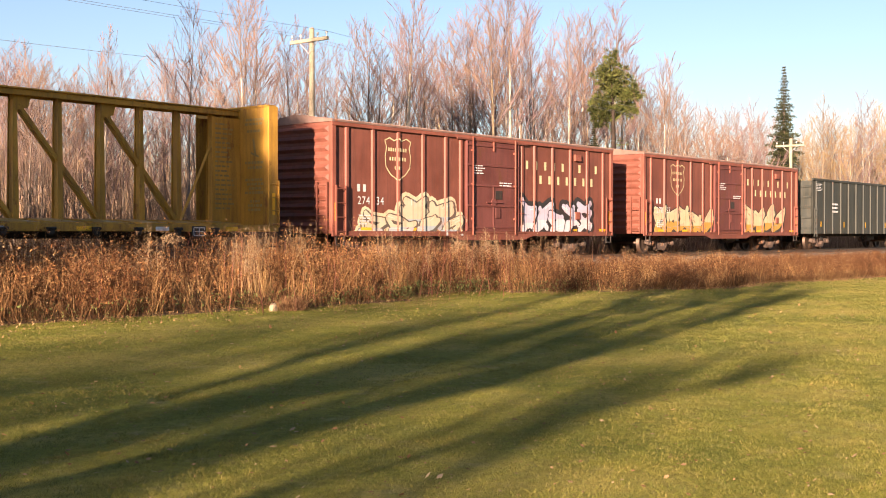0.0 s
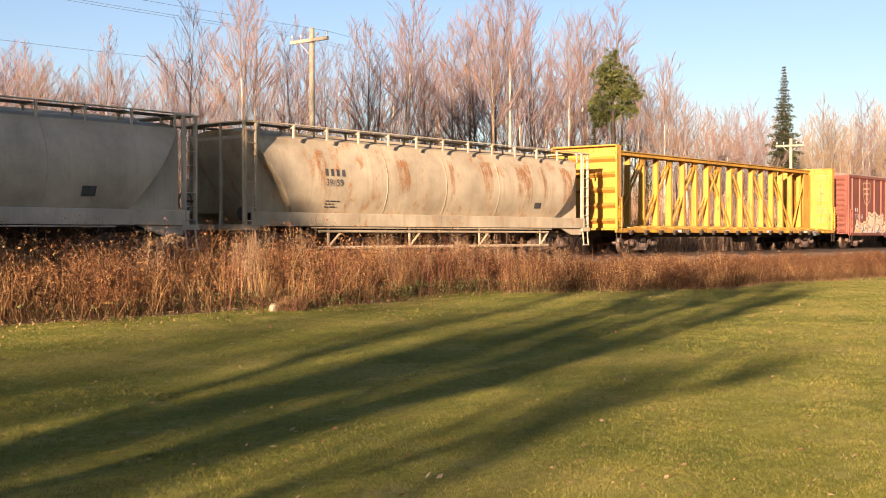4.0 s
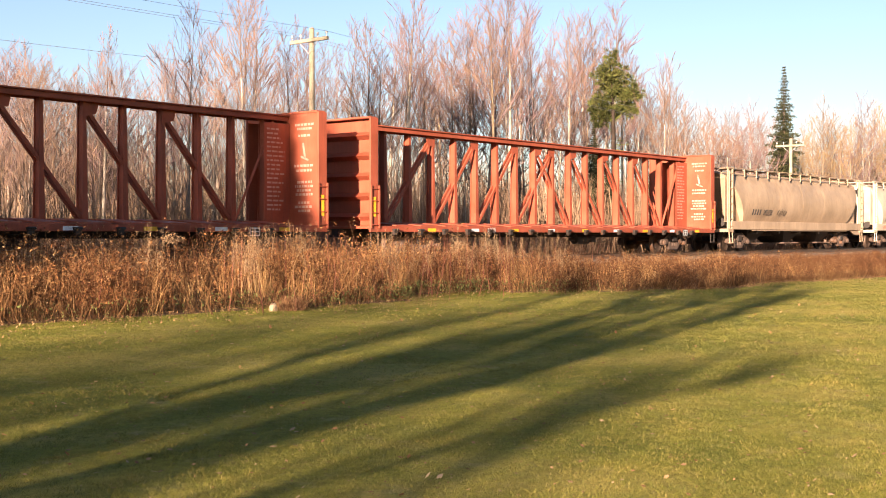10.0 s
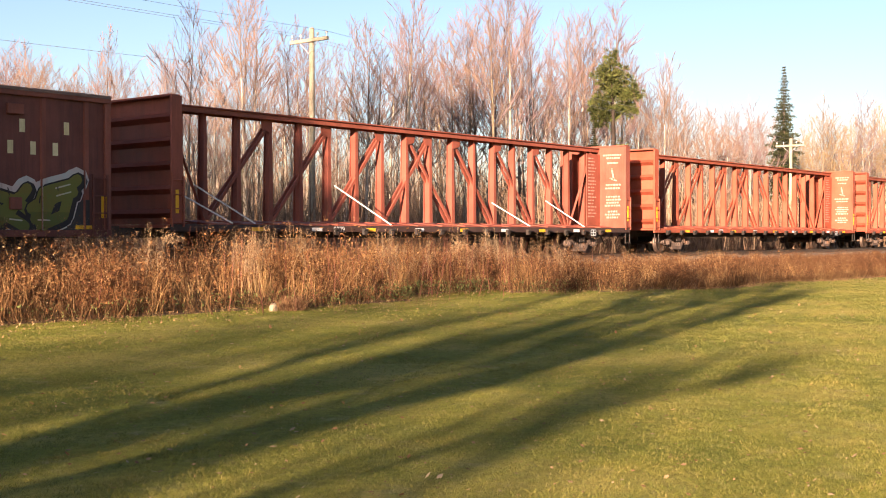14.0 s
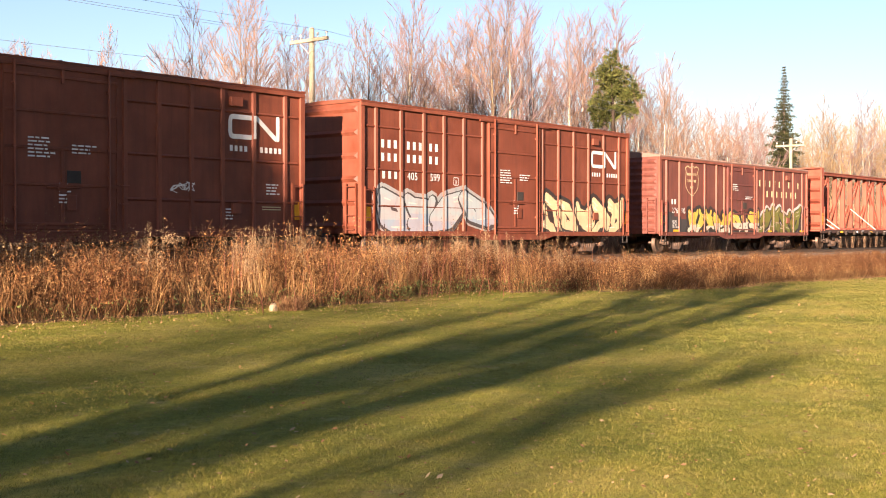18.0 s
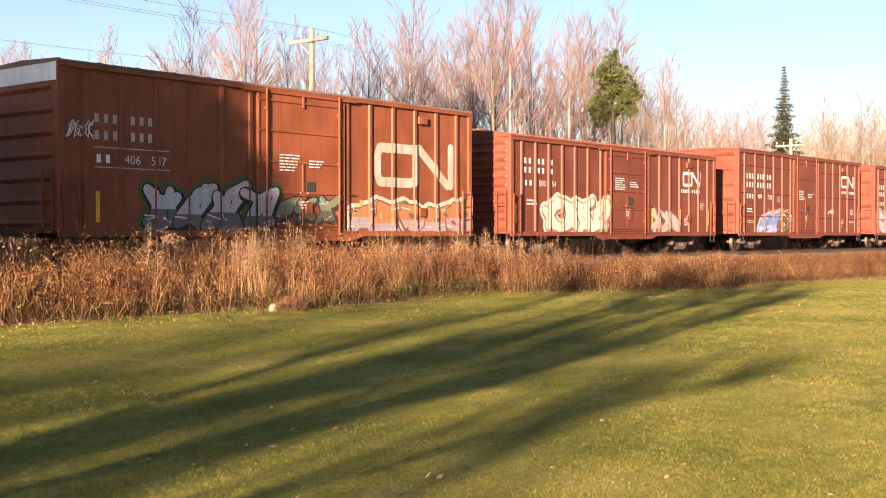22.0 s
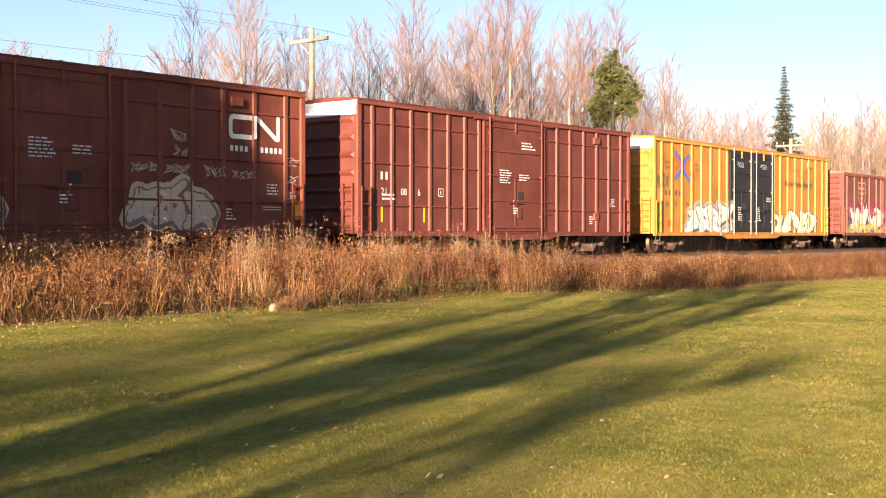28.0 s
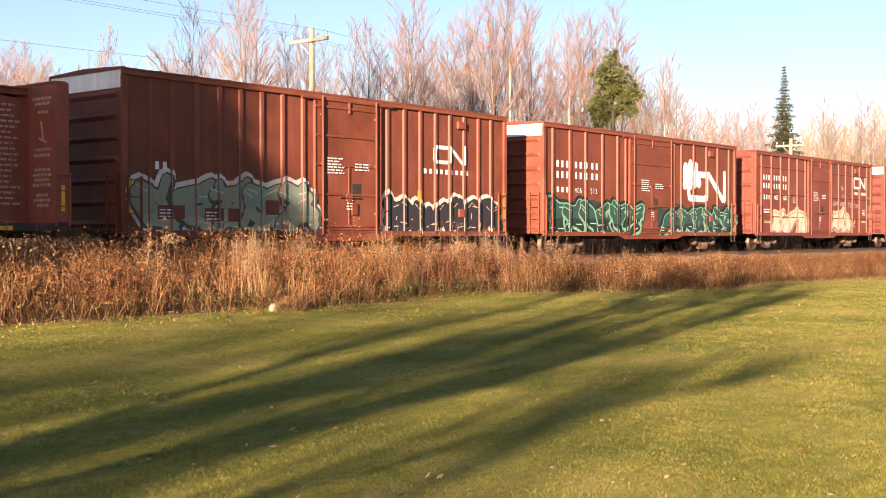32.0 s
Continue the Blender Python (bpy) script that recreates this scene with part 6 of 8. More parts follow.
def hopper(name, label, length, mat, frame_mat, outlets=3, pipes=False, roof=3.66, dull=None):
    """A covered hopper with bulging sides that slope in at the ends. Returns the car and the strips of its near side."""
    car = thing(name, label, "hopper car", "freight cars of the train")
    hl = length / 2
    zb, zt = 1.42, roof - 0.1
    prof = []
    for k in range(15):
        a = k / 14
        prof.append((1.19 + 0.385 * math.sin(math.pi * min(1.0, a * 0.98 + 0.06)) ** 0.75, zb + (zt - zb) * a))
    prof += [(1.02, roof - 0.02), (0.6, roof + 0.06), (0.0, roof + 0.09)]
    loop = prof + [(-y, z) for y, z in prof[-2::-1]] + [(-0.8, zb - 0.25), (0.8, zb - 0.25)]
    n = len(loop)
    g = Geo()
    rings = []
    cols = 13
    for i in range(cols):
        f = i / (cols - 1)
        v = []
        for y, z in loop:
            off = 0.45 + 1.62 * max(0.0, min(1.0, (zt - z) / (zt - zb)))
            v.append((-hl + off + (length - 2 * off) * f, -y, z))
        rings += v
    faces = [(i * n + k, i * n + (k + 1) % n, (i + 1) * n + (k + 1) % n, (i + 1) * n + k) for i in range(cols - 1) for k in range(n)]
    g.add(rings, faces + [tuple(range(n)), tuple(range((cols - 1) * n, cols * n))])
    me = fix_normals(g.mesh("tank", mat))
    bm = bmesh.new()
    bm.from_mesh(me)
    for f in bm.faces:
        f.smooth = len(f.verts) == 4
    for e in bm.edges:
        if len(e.link_faces) == 2 and e.calc_face_angle(0) > radians(28):
            e.smooth = False
    bm.to_mesh(me)
    bm.free()
    part("tank", me, None, car)
    # weld seams round the tank
    for x in (-hl * 0.33, 0.0, hl * 0.33):
        s = Geo()
        lp = [(y * 1.004, z) for y, z in prof]
        pts = [(-y, z) for y, z in lp]
        s.add([(x - 0.02, y - 0.002, z) for y, z in pts] + [(x + 0.02, y - 0.002, z) for y, z in pts] + [(x, y - 0.010, z) for y, z in pts],
              [(k, k + 1, 2 * len(pts) + k + 1, 2 * len(pts) + k) for k in range(len(pts) - 1)] + [(2 * len(pts) + k, 2 * len(pts) + k + 1, len(pts) + k + 1, len(pts) + k) for k in range(len(pts) - 1)])
        part("weld_seam", s, mat, car)
    for s in (-1, 1):
        g = Geo()
        g.cbox(-hl + 0.35, hl - 0.35, s * 1.53 - 0.045, s * 1.53 + 0.045, 1.04, 1.43, 0.015)
        g.cbox(-hl + 0.35, hl - 0.35, min(s * 1.18, s * 1.50), max(s * 1.18, s * 1.50), 1.40, 1.43, 0.006)
        part("side_sill", g, frame_mat, car)
        g = Geo()
        g.tube((-hl + 2.6, s * 1.55, 1.0), (hl - 2.6, s * 1.55, 1.0), 0.022, n=6)
        part("grab_pipe", g, frame_mat, car)
    for sx in (-1, 1):
        turn = 0 if sx > 0 else 180
        # flat plates between the sill and the slope of the tank
        for y in (-1.18, 1.18):
            g = Geo()
            g.prism([(hl - 0.42, 1.43), (hl - 0.42, zt - 0.05), (hl - 0.62, zt - 0.05), (hl - 2.2, 1.43)], y - 0.012, y + 0.012)
            part("end_plate", g, frame_mat, car, at=pose(0, 0, 0, 0, 0, turn))
        g = Geo()
        g.prism([(hl - 1.9, 1.10), (hl - 0.42, zt - 0.1), (hl - 0.46, zt), (hl - 1.96, 1.12)], -1.16, 1.16)
        part("slope_sheet", g, frame_mat, car, at=pose(0, 0, 0, 0, 0, turn))
        g = Geo()
        g.cbox(hl - 0.55, hl, -1.57, 1.57, 0.92, 1.08, 0.012)
        g.prism([(hl - 1.9, 1.03), (hl - 0.5, 1.03), (hl - 0.5, 0.80), (hl - 1.2, 0.80)], -1.5, -1.44)
        part("end_sill", g, frame_mat, car, at=pose(0, 0, 0, 0, 0, turn))
        for y in (-1.5, -0.55, 0.55, 1.5):
            part("end_post", Geo().cbox(hl - 0.14, hl - 0.06, y - 0.04, y + 0.04, 1.08, roof + 0.20, 0.008), frame_mat, car, at=pose(0, 0, 0, 0, 0, turn))
        part("end_post", Geo().cbox(hl - 0.56, hl - 0.48, -1.56, -1.48, 1.08, roof + 0.20, 0.008), frame_mat, car, at=Matrix.Identity(4) if sx > 0 else Matrix.Diagonal((-1, 1, 1, 1)))
        g = ladder_geo(sx * (hl - 0.31) - 0.17, sx * (hl - 0.31) + 0.17, 1.08, roof + 0.1, -1.56, 8)
        part("ladder", g, frame_mat, car)
        g = Geo()
        for dx in (-0.16, 0.16):
            g.tube((sx * (hl - 0.31) + dx, -1.53, 0.95), (sx * (hl - 0.31) + dx + 0.08, -1.53, 0.42), 0.025, n=6)
        g.box(sx * (hl - 0.31) - 0.12, sx * (hl - 0.31) + 0.26, -1.57, -1.5, 0.40, 0.44)
        part("step", g, frame_mat, car)
        g = Geo()
        g.cbox(hl - 0.62, hl - 0.02, -1.56, 1.56, roof + 0.2, roof + 0.24, 0.006)
        part("end_walkway", g, frame_mat, car, at=pose(0, 0, 0, 0, 0, turn))
    # brake wheel and reservoir on one end
    g = Geo()
    for k in range(16):
        a, b = 2 * math.pi * k / 16, 2 * math.pi * (k + 1) / 16
        g.tube((-hl + 0.02, 0.9 + 0.28 * math.cos(a), 1.75 + 0.28 * math.sin(a)), (-hl + 0.02, 0.9 + 0.28 * math.cos(b), 1.75 + 0.28 * math.sin(b)), 0.018, n=5)
    g.tube((-hl + 0.02, 0.9, 1.75), (-hl + 0.3, 0.9, 1.75), 0.03, n=6)
    part("brake_wheel", g, STEEL, car)
    g = Geo()
    g.tube((-hl + 0.5, -0.95, 1.38), (-hl + 1.25, -0.95, 1.38), 0.2, n=12)
    part("air_reservoir", g, STEEL, car)
    # roof: running boards with their rails, hatches
    for s in (-1, 1):
        y0, y1 = min(s * 0.82, s * 1.3), max(s * 0.82, s * 1.3)
        g = Geo()
        g.cbox(-hl + 0.62, hl - 0.62, y0, y1, roof + 0.20, roof + 0.225, 0.004)
        part("running_board", g, dull or frame_mat, car)
        g = Geo()
        g.tube((-hl + 0.1, s * 1.42, roof + 0.26), (hl - 0.1, s * 1.42, roof + 0.26), 0.022, n=6)
        part("roof_rail", g, frame_mat, car)
    bracket = Geo()
    bracket.box(-0.03, 0.03, -1.44, -1.39, roof - 0.12, roof + 0.26)
    bracket.box(-0.025, 0.025, -1.39, -0.8, roof + 0.16, roof + 0.198)
    bracket.box(-0.025, 0.025, -0.9, -0.85, roof + 0.02, roof + 0.16)
    bme = fix_normals(bracket.mesh("bracket", frame_mat))
    m = int((length - 1.4) / 1.25)
    for k in range(m + 1):
        x = -hl + 0.7 + k * (length - 1.4) / m
        part("bracket", bme, None, car, at=pose(x, 0, 0))
        part("bracket", bme, None, car, at=pose(x, 0, 0, 0, 0, 180))
    part("hatch", Geo().cbox(-hl + 1.0, hl - 1.0, -0.32, 0.32, roof + 0.07, roof + 0.17, 0.02), frame_mat, car)
    # outlets under the tank
    for k in range(outlets):
        x = (k - (outlets - 1) / 2) * (length - 5.2) / max(1, outlets - 1) * 0.72
        g = Geo()
        g.add([(x - 1.2, -1.05, 1.1), (x + 1.2, -1.05, 1.1), (x + 1.2, 1.05, 1.1), (x - 1.2, 1.05, 1.1), (x - 0.35, -0.6, 0.42), (x + 0.35, -0.6, 0.42), (x + 0.35, 0.6, 0.42), (x - 0.35, 0.6, 0.42)],
              [(0, 1, 2, 3), (4, 7, 6, 5), (0, 4, 5, 1), (1, 5, 6, 2), (2, 6, 7, 3), (3, 7, 4, 0)])
        part("outlet", g, STEEL, car)
        part("outlet_gate", Geo().cbox(x - 0.5, x + 0.5, -0.75, 0.75, 0.34, 0.41, 0.01).tube((x + 0.5, -1.1, 0.38), (x + 0.5, 0.9, 0.38), 0.03, n=6), RUSTY_FRAME, car)
    if pipes:
        for z, r in ((0.90, 0.04), (0.42, 0.045)):
            part("outlet_pipe", Geo().tube((-hl + 3.0, -1.45, z), (hl - 2.7, -1.45, z), r, n=8), frame_mat, car)
        for k in range(4):
            x = -hl + 3.4 + k * (length - 6.6) / 3
            part("pipe_hanger", Geo().box(x - 0.03, x + 0.03, -1.46, -1.42, 0.4, 1.04).tube((x, -1.45, 0.44), (x + 0.55, -1.40, 0.86), 0.035, n=6), frame_mat, car)
    running_gear(car, length, 2.15, deep=False)
    return car


def tank_coat(name, polys, mat, car, length, roof=3.66, lift=0.006, label=""):
    """Writing on the bulging side of a hopper: cut into level bands that follow its curve."""
    zb, zt = 1.42, roof - 0.1
    bands = 36
    g = Geo()

    def depth(z):
        a = max(0.0, min(1.0, (z - zb) / (zt - zb)))
        return 1.19 + 0.385 * math.sin(math.pi * min(1.0, a * 0.98 + 0.06)) ** 0.75

    zs = [zb + (zt - zb) * k / bands for k in range(bands + 1)]
    for i, poly in enumerate(polys):
        for a, b in zip(zs, zs[1:]):
            if max(p[1] for p in poly) > a and min(p[1] for p in poly) < b:
                c = clip(poly, 1, a, b)
                if c:
                    g.add([(x, -depth(z) - lift - 0.008 - 0.00006 * i, z) for x, z in c], [tuple(range(len(c)))])
    me = g.mesh(name, mat)
    flat_front(me)
    return tagged(part(name, me, None, car, label), kind="stuff")


def gondola(name, label, length, mat):
    car = thing(name, label, "gondola car", "freight cars of the train")
    hl, top, sill = length / 2, 3.66, 0.85
    for s in (-1, 1):
        part("side", Geo().cbox(-hl, hl, s * 1.50 - 0.02, s * 1.50 + 0.02, sill, top, 0.008), mat, car)
        part("top_chord", Geo().cbox(-hl - 0.02, hl + 0.02, s * 1.52 - 0.06, s * 1.52 + 0.06, top + 0.002, top + 0.12, 0.01), mat, car)
        part("end", Geo().cbox(s * hl - 0.02, s * hl + 0.02, -1.47, 1.47, sill, top, 0.008), mat, car)
        for k in range(5):
            part("end_rib", Geo().cbox(s * (hl + 0.02), s * (hl + 0.022) + 0.06 * s if s > 0 else s * (hl + 0.02) + 0.001, -1.45, 1.45, 1.1 + k * 0.55, 1.2 + k * 0.55, 0.0005) if s > 0 else
                 Geo().cbox(-hl - 0.08, -hl - 0.021, -1.45, 1.45, 1.1 + k * 0.55, 1.2 + k * 0.55, 0.006), mat, car)
    part("floor", Geo().box(-hl + 0.03, hl - 0.03, -1.47, 1.47, sill + 0.02, sill + 0.08), mat, car)
    rib = Geo()
    rib.add([(-0.09, 0, 0), (-0.06, -0.055, 0), (0.06, -0.055, 0), (0.09, 0, 0), (-0.09, 0, 2.8), (-0.06, -0.055, 2.8), (0.06, -0.055, 2.8), (0.09, 0, 2.8)], [(0, 1, 5, 4), (1, 2, 6, 5), (2, 3, 7, 6), (0, 3, 2, 1), (4, 5, 6, 7), (0, 4, 7, 3)])
    rme = fix_normals(rib.mesh("side_post", mat))
    for k in range(15):
        part("side_post", rme, None, car, at=pose(-hl + 0.5 + k * (length - 1.0) / 14, -1.521, sill))
    part("ladder", ladder_geo(-hl + 0.1, -hl + 0.45, 0.7, 2.2, -1.6, 5), mat, car)
    running_gear(car, length, 2.2)
    return car

# ---- the train ----
CAR_X = {}


def place(car, x):
    """Where a car's middle stands along the track when the clip starts."""
    CAR_X[car] = x
    car.matrix_basis = pose(x, TRACK_Y, RAIL)
    return car


def both(*xs):
    return [-x for x in xs] + list(xs)


WC_POSTS = both(7.2, 6.05, 4.88, 3.69, 2.54, 1.75)
CN_POSTS = both(7.16, 6.0, 4.9, 3.87, 2.83, 1.8)
CN_RAILS = (4.1, 2.8, 1.68)
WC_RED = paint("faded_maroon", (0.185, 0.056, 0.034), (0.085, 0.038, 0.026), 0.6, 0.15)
# Post paints: cleaner than their sheets, colour also lightened for sun on posts.
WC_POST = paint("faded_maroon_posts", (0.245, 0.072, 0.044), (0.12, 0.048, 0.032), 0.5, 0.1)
WC_DOOR = paint("rusted_maroon_door", (0.145, 0.042, 0.032), (0.07, 0.03, 0.025), 0.6, 0.5, (0.12, 0.045, 0.022))
WC_DARK = paint("sooty_maroon", (0.165, 0.050, 0.034), (0.06, 0.028, 0.026), 0.6, 0.12)
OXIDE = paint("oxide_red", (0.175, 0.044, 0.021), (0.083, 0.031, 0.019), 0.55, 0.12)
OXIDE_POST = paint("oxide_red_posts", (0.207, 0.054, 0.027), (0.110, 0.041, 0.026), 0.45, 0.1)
OXIDE_DARK = paint("dark_oxide_red", (0.175, 0.043, 0.026), (0.08, 0.03, 0.02), 0.5, 0.1)
OXIDE_BRIGHT = paint("orange_oxide_red", (0.24, 0.064, 0.023), (0.11, 0.04, 0.022), 0.5, 0.12)
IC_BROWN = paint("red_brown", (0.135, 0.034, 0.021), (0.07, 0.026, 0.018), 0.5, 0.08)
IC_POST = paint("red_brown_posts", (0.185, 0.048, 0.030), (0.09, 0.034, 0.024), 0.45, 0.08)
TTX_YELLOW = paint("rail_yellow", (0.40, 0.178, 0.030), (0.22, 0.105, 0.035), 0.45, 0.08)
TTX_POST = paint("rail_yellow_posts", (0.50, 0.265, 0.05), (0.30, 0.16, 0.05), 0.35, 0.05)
ROOF_PALE = paint("weathered_roof", (0.21, 0.125, 0.095), (0.12, 0.06, 0.04), 0.5, 0.3)
DOOR_BLACK = paint("black_door", (0.011, 0.011, 0.014), (0.026, 0.023, 0.021), 0.35)
CREAM = paint("cream_lettering", (0.66, 0.55, 0.30), (0.30, 0.16, 0.10), 0.5)
GHOST = paint("faded_lettering", (0.50, 0.40, 0.34), (0.27, 0.10, 0.07), 0.75)
BRICK_RED = paint("red_emblem", (0.50, 0.10, 0.03), (0.35, 0.14, 0.05), 0.4)
BLUE = paint("blue_emblem", (0.06, 0.12, 0.42), (0.15, 0.15, 0.25), 0.3)
GREY_TEXT = paint("dark_grey_lettering", (0.09, 0.075, 0.06), (0.2, 0.13, 0.07), 0.4)


def shield(x, z, w, h):
    """A plain shield outline with three bars inside."""
    pts = [(x + w * a, z + h * b) for a, b in ((0.04, 0.93), (0.2, 1.0), (0.36, 0.94), (0.5, 0.99), (0.64, 0.94), (0.8, 1.0), (0.96, 0.93), (0.9, 0.78), (0.95, 0.55), (0.92, 0.3), (0.75, 0.12), (0.5, 0.0), (0.25, 0.12), (0.08, 0.3), (0.05, 0.55), (0.1, 0.78), (0.04, 0.93))]
    return stroke(pts, 0.035) + letters(x + w * 0.16, z + h * 0.68, 0.11, (9,), w * 0.075, (0,), 0.55) + letters(x + w * 0.2, z + h * 0.46, 0.11, (7,), w * 0.088, (0,), 0.55) + letters(x + w * 0.38, z + h * 0.25, 0.10, (3,), w * 0.09, (0,), 0.5)


def off_posts(polys, posts):
    """Writing that stops at the posts."""
    return [p for p in polys if not any(abs((p[0][0] + p[1][0]) / 2 - q) < 0.10 for q in posts)]


def stencils(car, strips, rng, door=True, low=True):
    """Small unreadable data panels."""
    if door:
        coat("stencil", small_print(rng, -0.9, 2.55, 0.8, 0.5) + small_print(rng, 0.25, 2.7, 0.7, 0.22) + small_print(rng, -0.1, 1.55, 0.35, 0.45), WHITE, car, strips, 0.03, "small white stencilled data")
    if low:
        coat("stencil", small_print(rng, -6.85, 1.82, 0.75, 0.24, 0.06, 0.12) + small_print(rng, 5.0, 1.2, 0.4, 0.3) + small_print(rng, 6.45, 1.9, 0.5, 0.3), WHITE, car, strips, 0.012, "small white stencilled data")


# car numbers counted from the front of the train
_rng = random.Random(77)
COAL = paint("black_gondola_paint", (0.035, 0.037, 0.030), (0.10, 0.08, 0.05), 0.5, 0.2)
_c = gondola("gondola_car", "black high-sided steel gondola with vertical posts", 17.2, COAL)
coat("stencil", small_print(_rng, -6.0, 2.0, 0.9, 0.5, 0.1, 0.2) + small_print(_rng, -8.2, 3.1, 0.8, 0.4), WHITE, _c, [(-8.6, 8.6, 1.58)], 0.004)
reflectors(_c, [(-8.6, 8.6, 1.58)], (-7.6, -4.3, -1.0, 2.3), 1.2, 1.5, 0.12)
place(_c, 69.5)


def maroon_car(label, x, seed, eave, number, graf, mat=WC_RED, number_mat=WHITE):
    car, st = boxcar("boxcar", label, 15.75, eave, mat, WC_POSTS, (-1.52, 1.5), roof_mat=ROOF_PALE, peak=0.2, end_ribs=11, post_mat=WC_POST, door_mat=WC_DOOR)
    coat("shield_emblem", shield(-5.56, 2.5, 1.33, 1.3), CREAM, car, st, 0.010, "faded cream shield outline")
    coat("lettering", off_posts(letters(2.0, 3.14, 0.30, (9,), 0.575, (0,), 0.25), WC_POSTS), CREAM, car, st, 0.010, "spaced cream lettering as plain bars")
    coat("lettering", off_posts(letters(2.85, 2.64, 0.30, (7,), 0.575, (0,), 0.25), WC_POSTS), CREAM, car, st, 0.010, "spaced cream lettering as plain bars")
    coat("mark", letters(-6.75, 2.1, 0.22, (2,), 0.26, (0,)), WHITE, car, st, 0.010)
    a, b = number
    coat("car_number", digits(a, -6.74, 1.72, 0.24, 1.15) + digits(b, -5.92, 1.72, 0.24, 1.15), number_mat, car, st, 0.010, "white stencilled number")
    for i, (gx, gz, gw, gh, n, cols) in enumerate(graf):
        add_graffiti(car, st, random.Random(seed + i), gx, gz, gw, gh, n, cols)
    coat("stencil", small_print(_rng, -1.2, 2.85, 0.85, 0.3) + small_print(_rng, -6.7, 1.1, 0.6, 0.3) + small_print(_rng, 0.3, 2.5, 0.9, 0.1), WHITE, car, st, 0.03, "small white stencilled data")
    reflectors(car, st, (-7.72, 7.68), 1.2, 1.75, 0.12)
    coat("reflector", [bar(k, k + 0.5, 0.93, 1.02) for k in (-6.6, -4.5, -2.3, 3.0, 5.0, 6.9)], YELLOW, car, st, 0.02, "yellow reflective strips on the sill")
    return place(car, x), st


CREAMY = (None, (0.055, 0.045, 0.035), (0.56, 0.45, 0.27), (0.46, 0.27, 0.06), (0.30, 0.29, 0.24))
BLUISH = ((0.60, 0.50, 0.32), (0.11, 0.09, 0.07), (0.52, 0.46, 0.31), (0.36, 0.40, 0.40), (0.62, 0.58, 0.46))
STEELY = ((0.035, 0.032, 0.03), (0.035, 0.032, 0.03), (0.45, 0.43, 0.50), (0.55, 0.54, 0.55), (0.70, 0.68, 0.66))
YELLOWS = ((0.035, 0.03, 0.028), (0.04, 0.035, 0.03), (0.50, 0.37, 0.07), (0.46, 0.43, 0.35), (0.58, 0.52, 0.36))
maroon_car("faded maroon boxcar with cream graffiti along its foot", 51.0, 508, 4.17, ("278", "57"), [(-6.9, 0.78, 5.3, 1.2, 5, CREAMY), (1.6, 0.78, 4.6, 1.35, 4, CREAMY)])
maroon_car("faded maroon boxcar with blue and silver graffiti", 32.82, 327, 4.17, ("274", "34"), [(-6.7, 0.72, 5.1, 0.75, 4, BLUISH), (-4.8, 0.8, 2.6, 1.25, 2, BLUISH), (1.7, 0.78, 4.6, 1.2, 5, STEELY)])

# yellow centerbeam
CB_YELLOW = paint("weathered_yellow", (0.48, 0.245, 0.034), (0.17, 0.085, 0.036), 0.75, 0.4, (0.19, 0.07, 0.028))
CB_RED = paint("centerbeam_red", (0.34, 0.075, 0.035), (0.14, 0.05, 0.03), 0.5, 0.08)
CB_BROWN = paint("centerbeam_brown_red", (0.28, 0.07, 0.04), (0.12, 0.045, 0.03), 0.5, 0.1)
PRINT = paint("faded_white_print", (0.46, 0.29, 0.22), (0.38, 0.13, 0.075), 0.7)
PRINT_Y = paint("faded_dark_print", (0.28, 0.20, 0.08), (0.45, 0.30, 0.08), 0.5)
_c = centerbeam("centerbeam_car", "empty yellow centerbeam flat car with strap winches", 22.9, CB_YELLOW, rng=_rng, print_mat=PRINT_Y)
coat("mark", letters(-6.0, 0.88, 0.16, (4,), 0.2, (0,)), BLACK, _c, [(-12, 12, 1.575)], 0.008)
coat("car_number", digits("85230", -4.3, 0.88, 0.16, 1.1), BLACK, _c, [(-12, 12, 1.575)], 0.008, "black car number on the sill")
place(_c, 11.38)

# covered hoppers
TAN_GREY = paint("rust_streaked_grey", (0.45, 0.36, 0.232), (0.28, 0.19, 0.11), 0.5, 0.5, (0.36, 0.15, 0.045))
IVORY = paint("ivory_grey", (0.50, 0.415, 0.305), (0.34, 0.27, 0.185), 0.35, 0.08)
DUSTY = paint("brown_dusted_grey", (0.37, 0.265, 0.17), (0.22, 0.15, 0.10), 0.5, 0.2, (0.30, 0.15, 0.07))
RUSTWALK = paint("dark_walkway", (0.16, 0.13, 0.10), (0.08, 0.06, 0.05), 0.5, 0.3)
STENCIL_BLACK = paint("stencil_black", (0.05, 0.05, 0.05), (0.3, 0.25, 0.2), 0.3)
_c = hopper("covered_hopper_car", "rust-streaked pale grey covered hopper with outlet pipes", 17.5, TAN_GREY, TAN_GREY, 3, True, dull=RUSTWALK)
tank_coat("mark", letters(-5.6, 2.52, 0.2, (4,), 0.235, (0,)), STENCIL_BLACK, _c, 17.5)
tank_coat("car_number", digits("39159", -5.6, 2.23, 0.2, 1.05), STENCIL_BLACK, _c, 17.5, label="black car number")
tank_coat("stencil", [bar(-6.1 + 11.2, -5.7 + 11.2, 1.75, 1.95)] + small_print(_rng, -5.5, 1.6, 0.6, 0.2), STENCIL_BLACK, _c, 17.5)
RUST_RUN = fade_spray("rust_runs", (0.38, 0.14, 0.03), 1.7, 3.0, 3.1, 3.35, 0.75, 1.0)
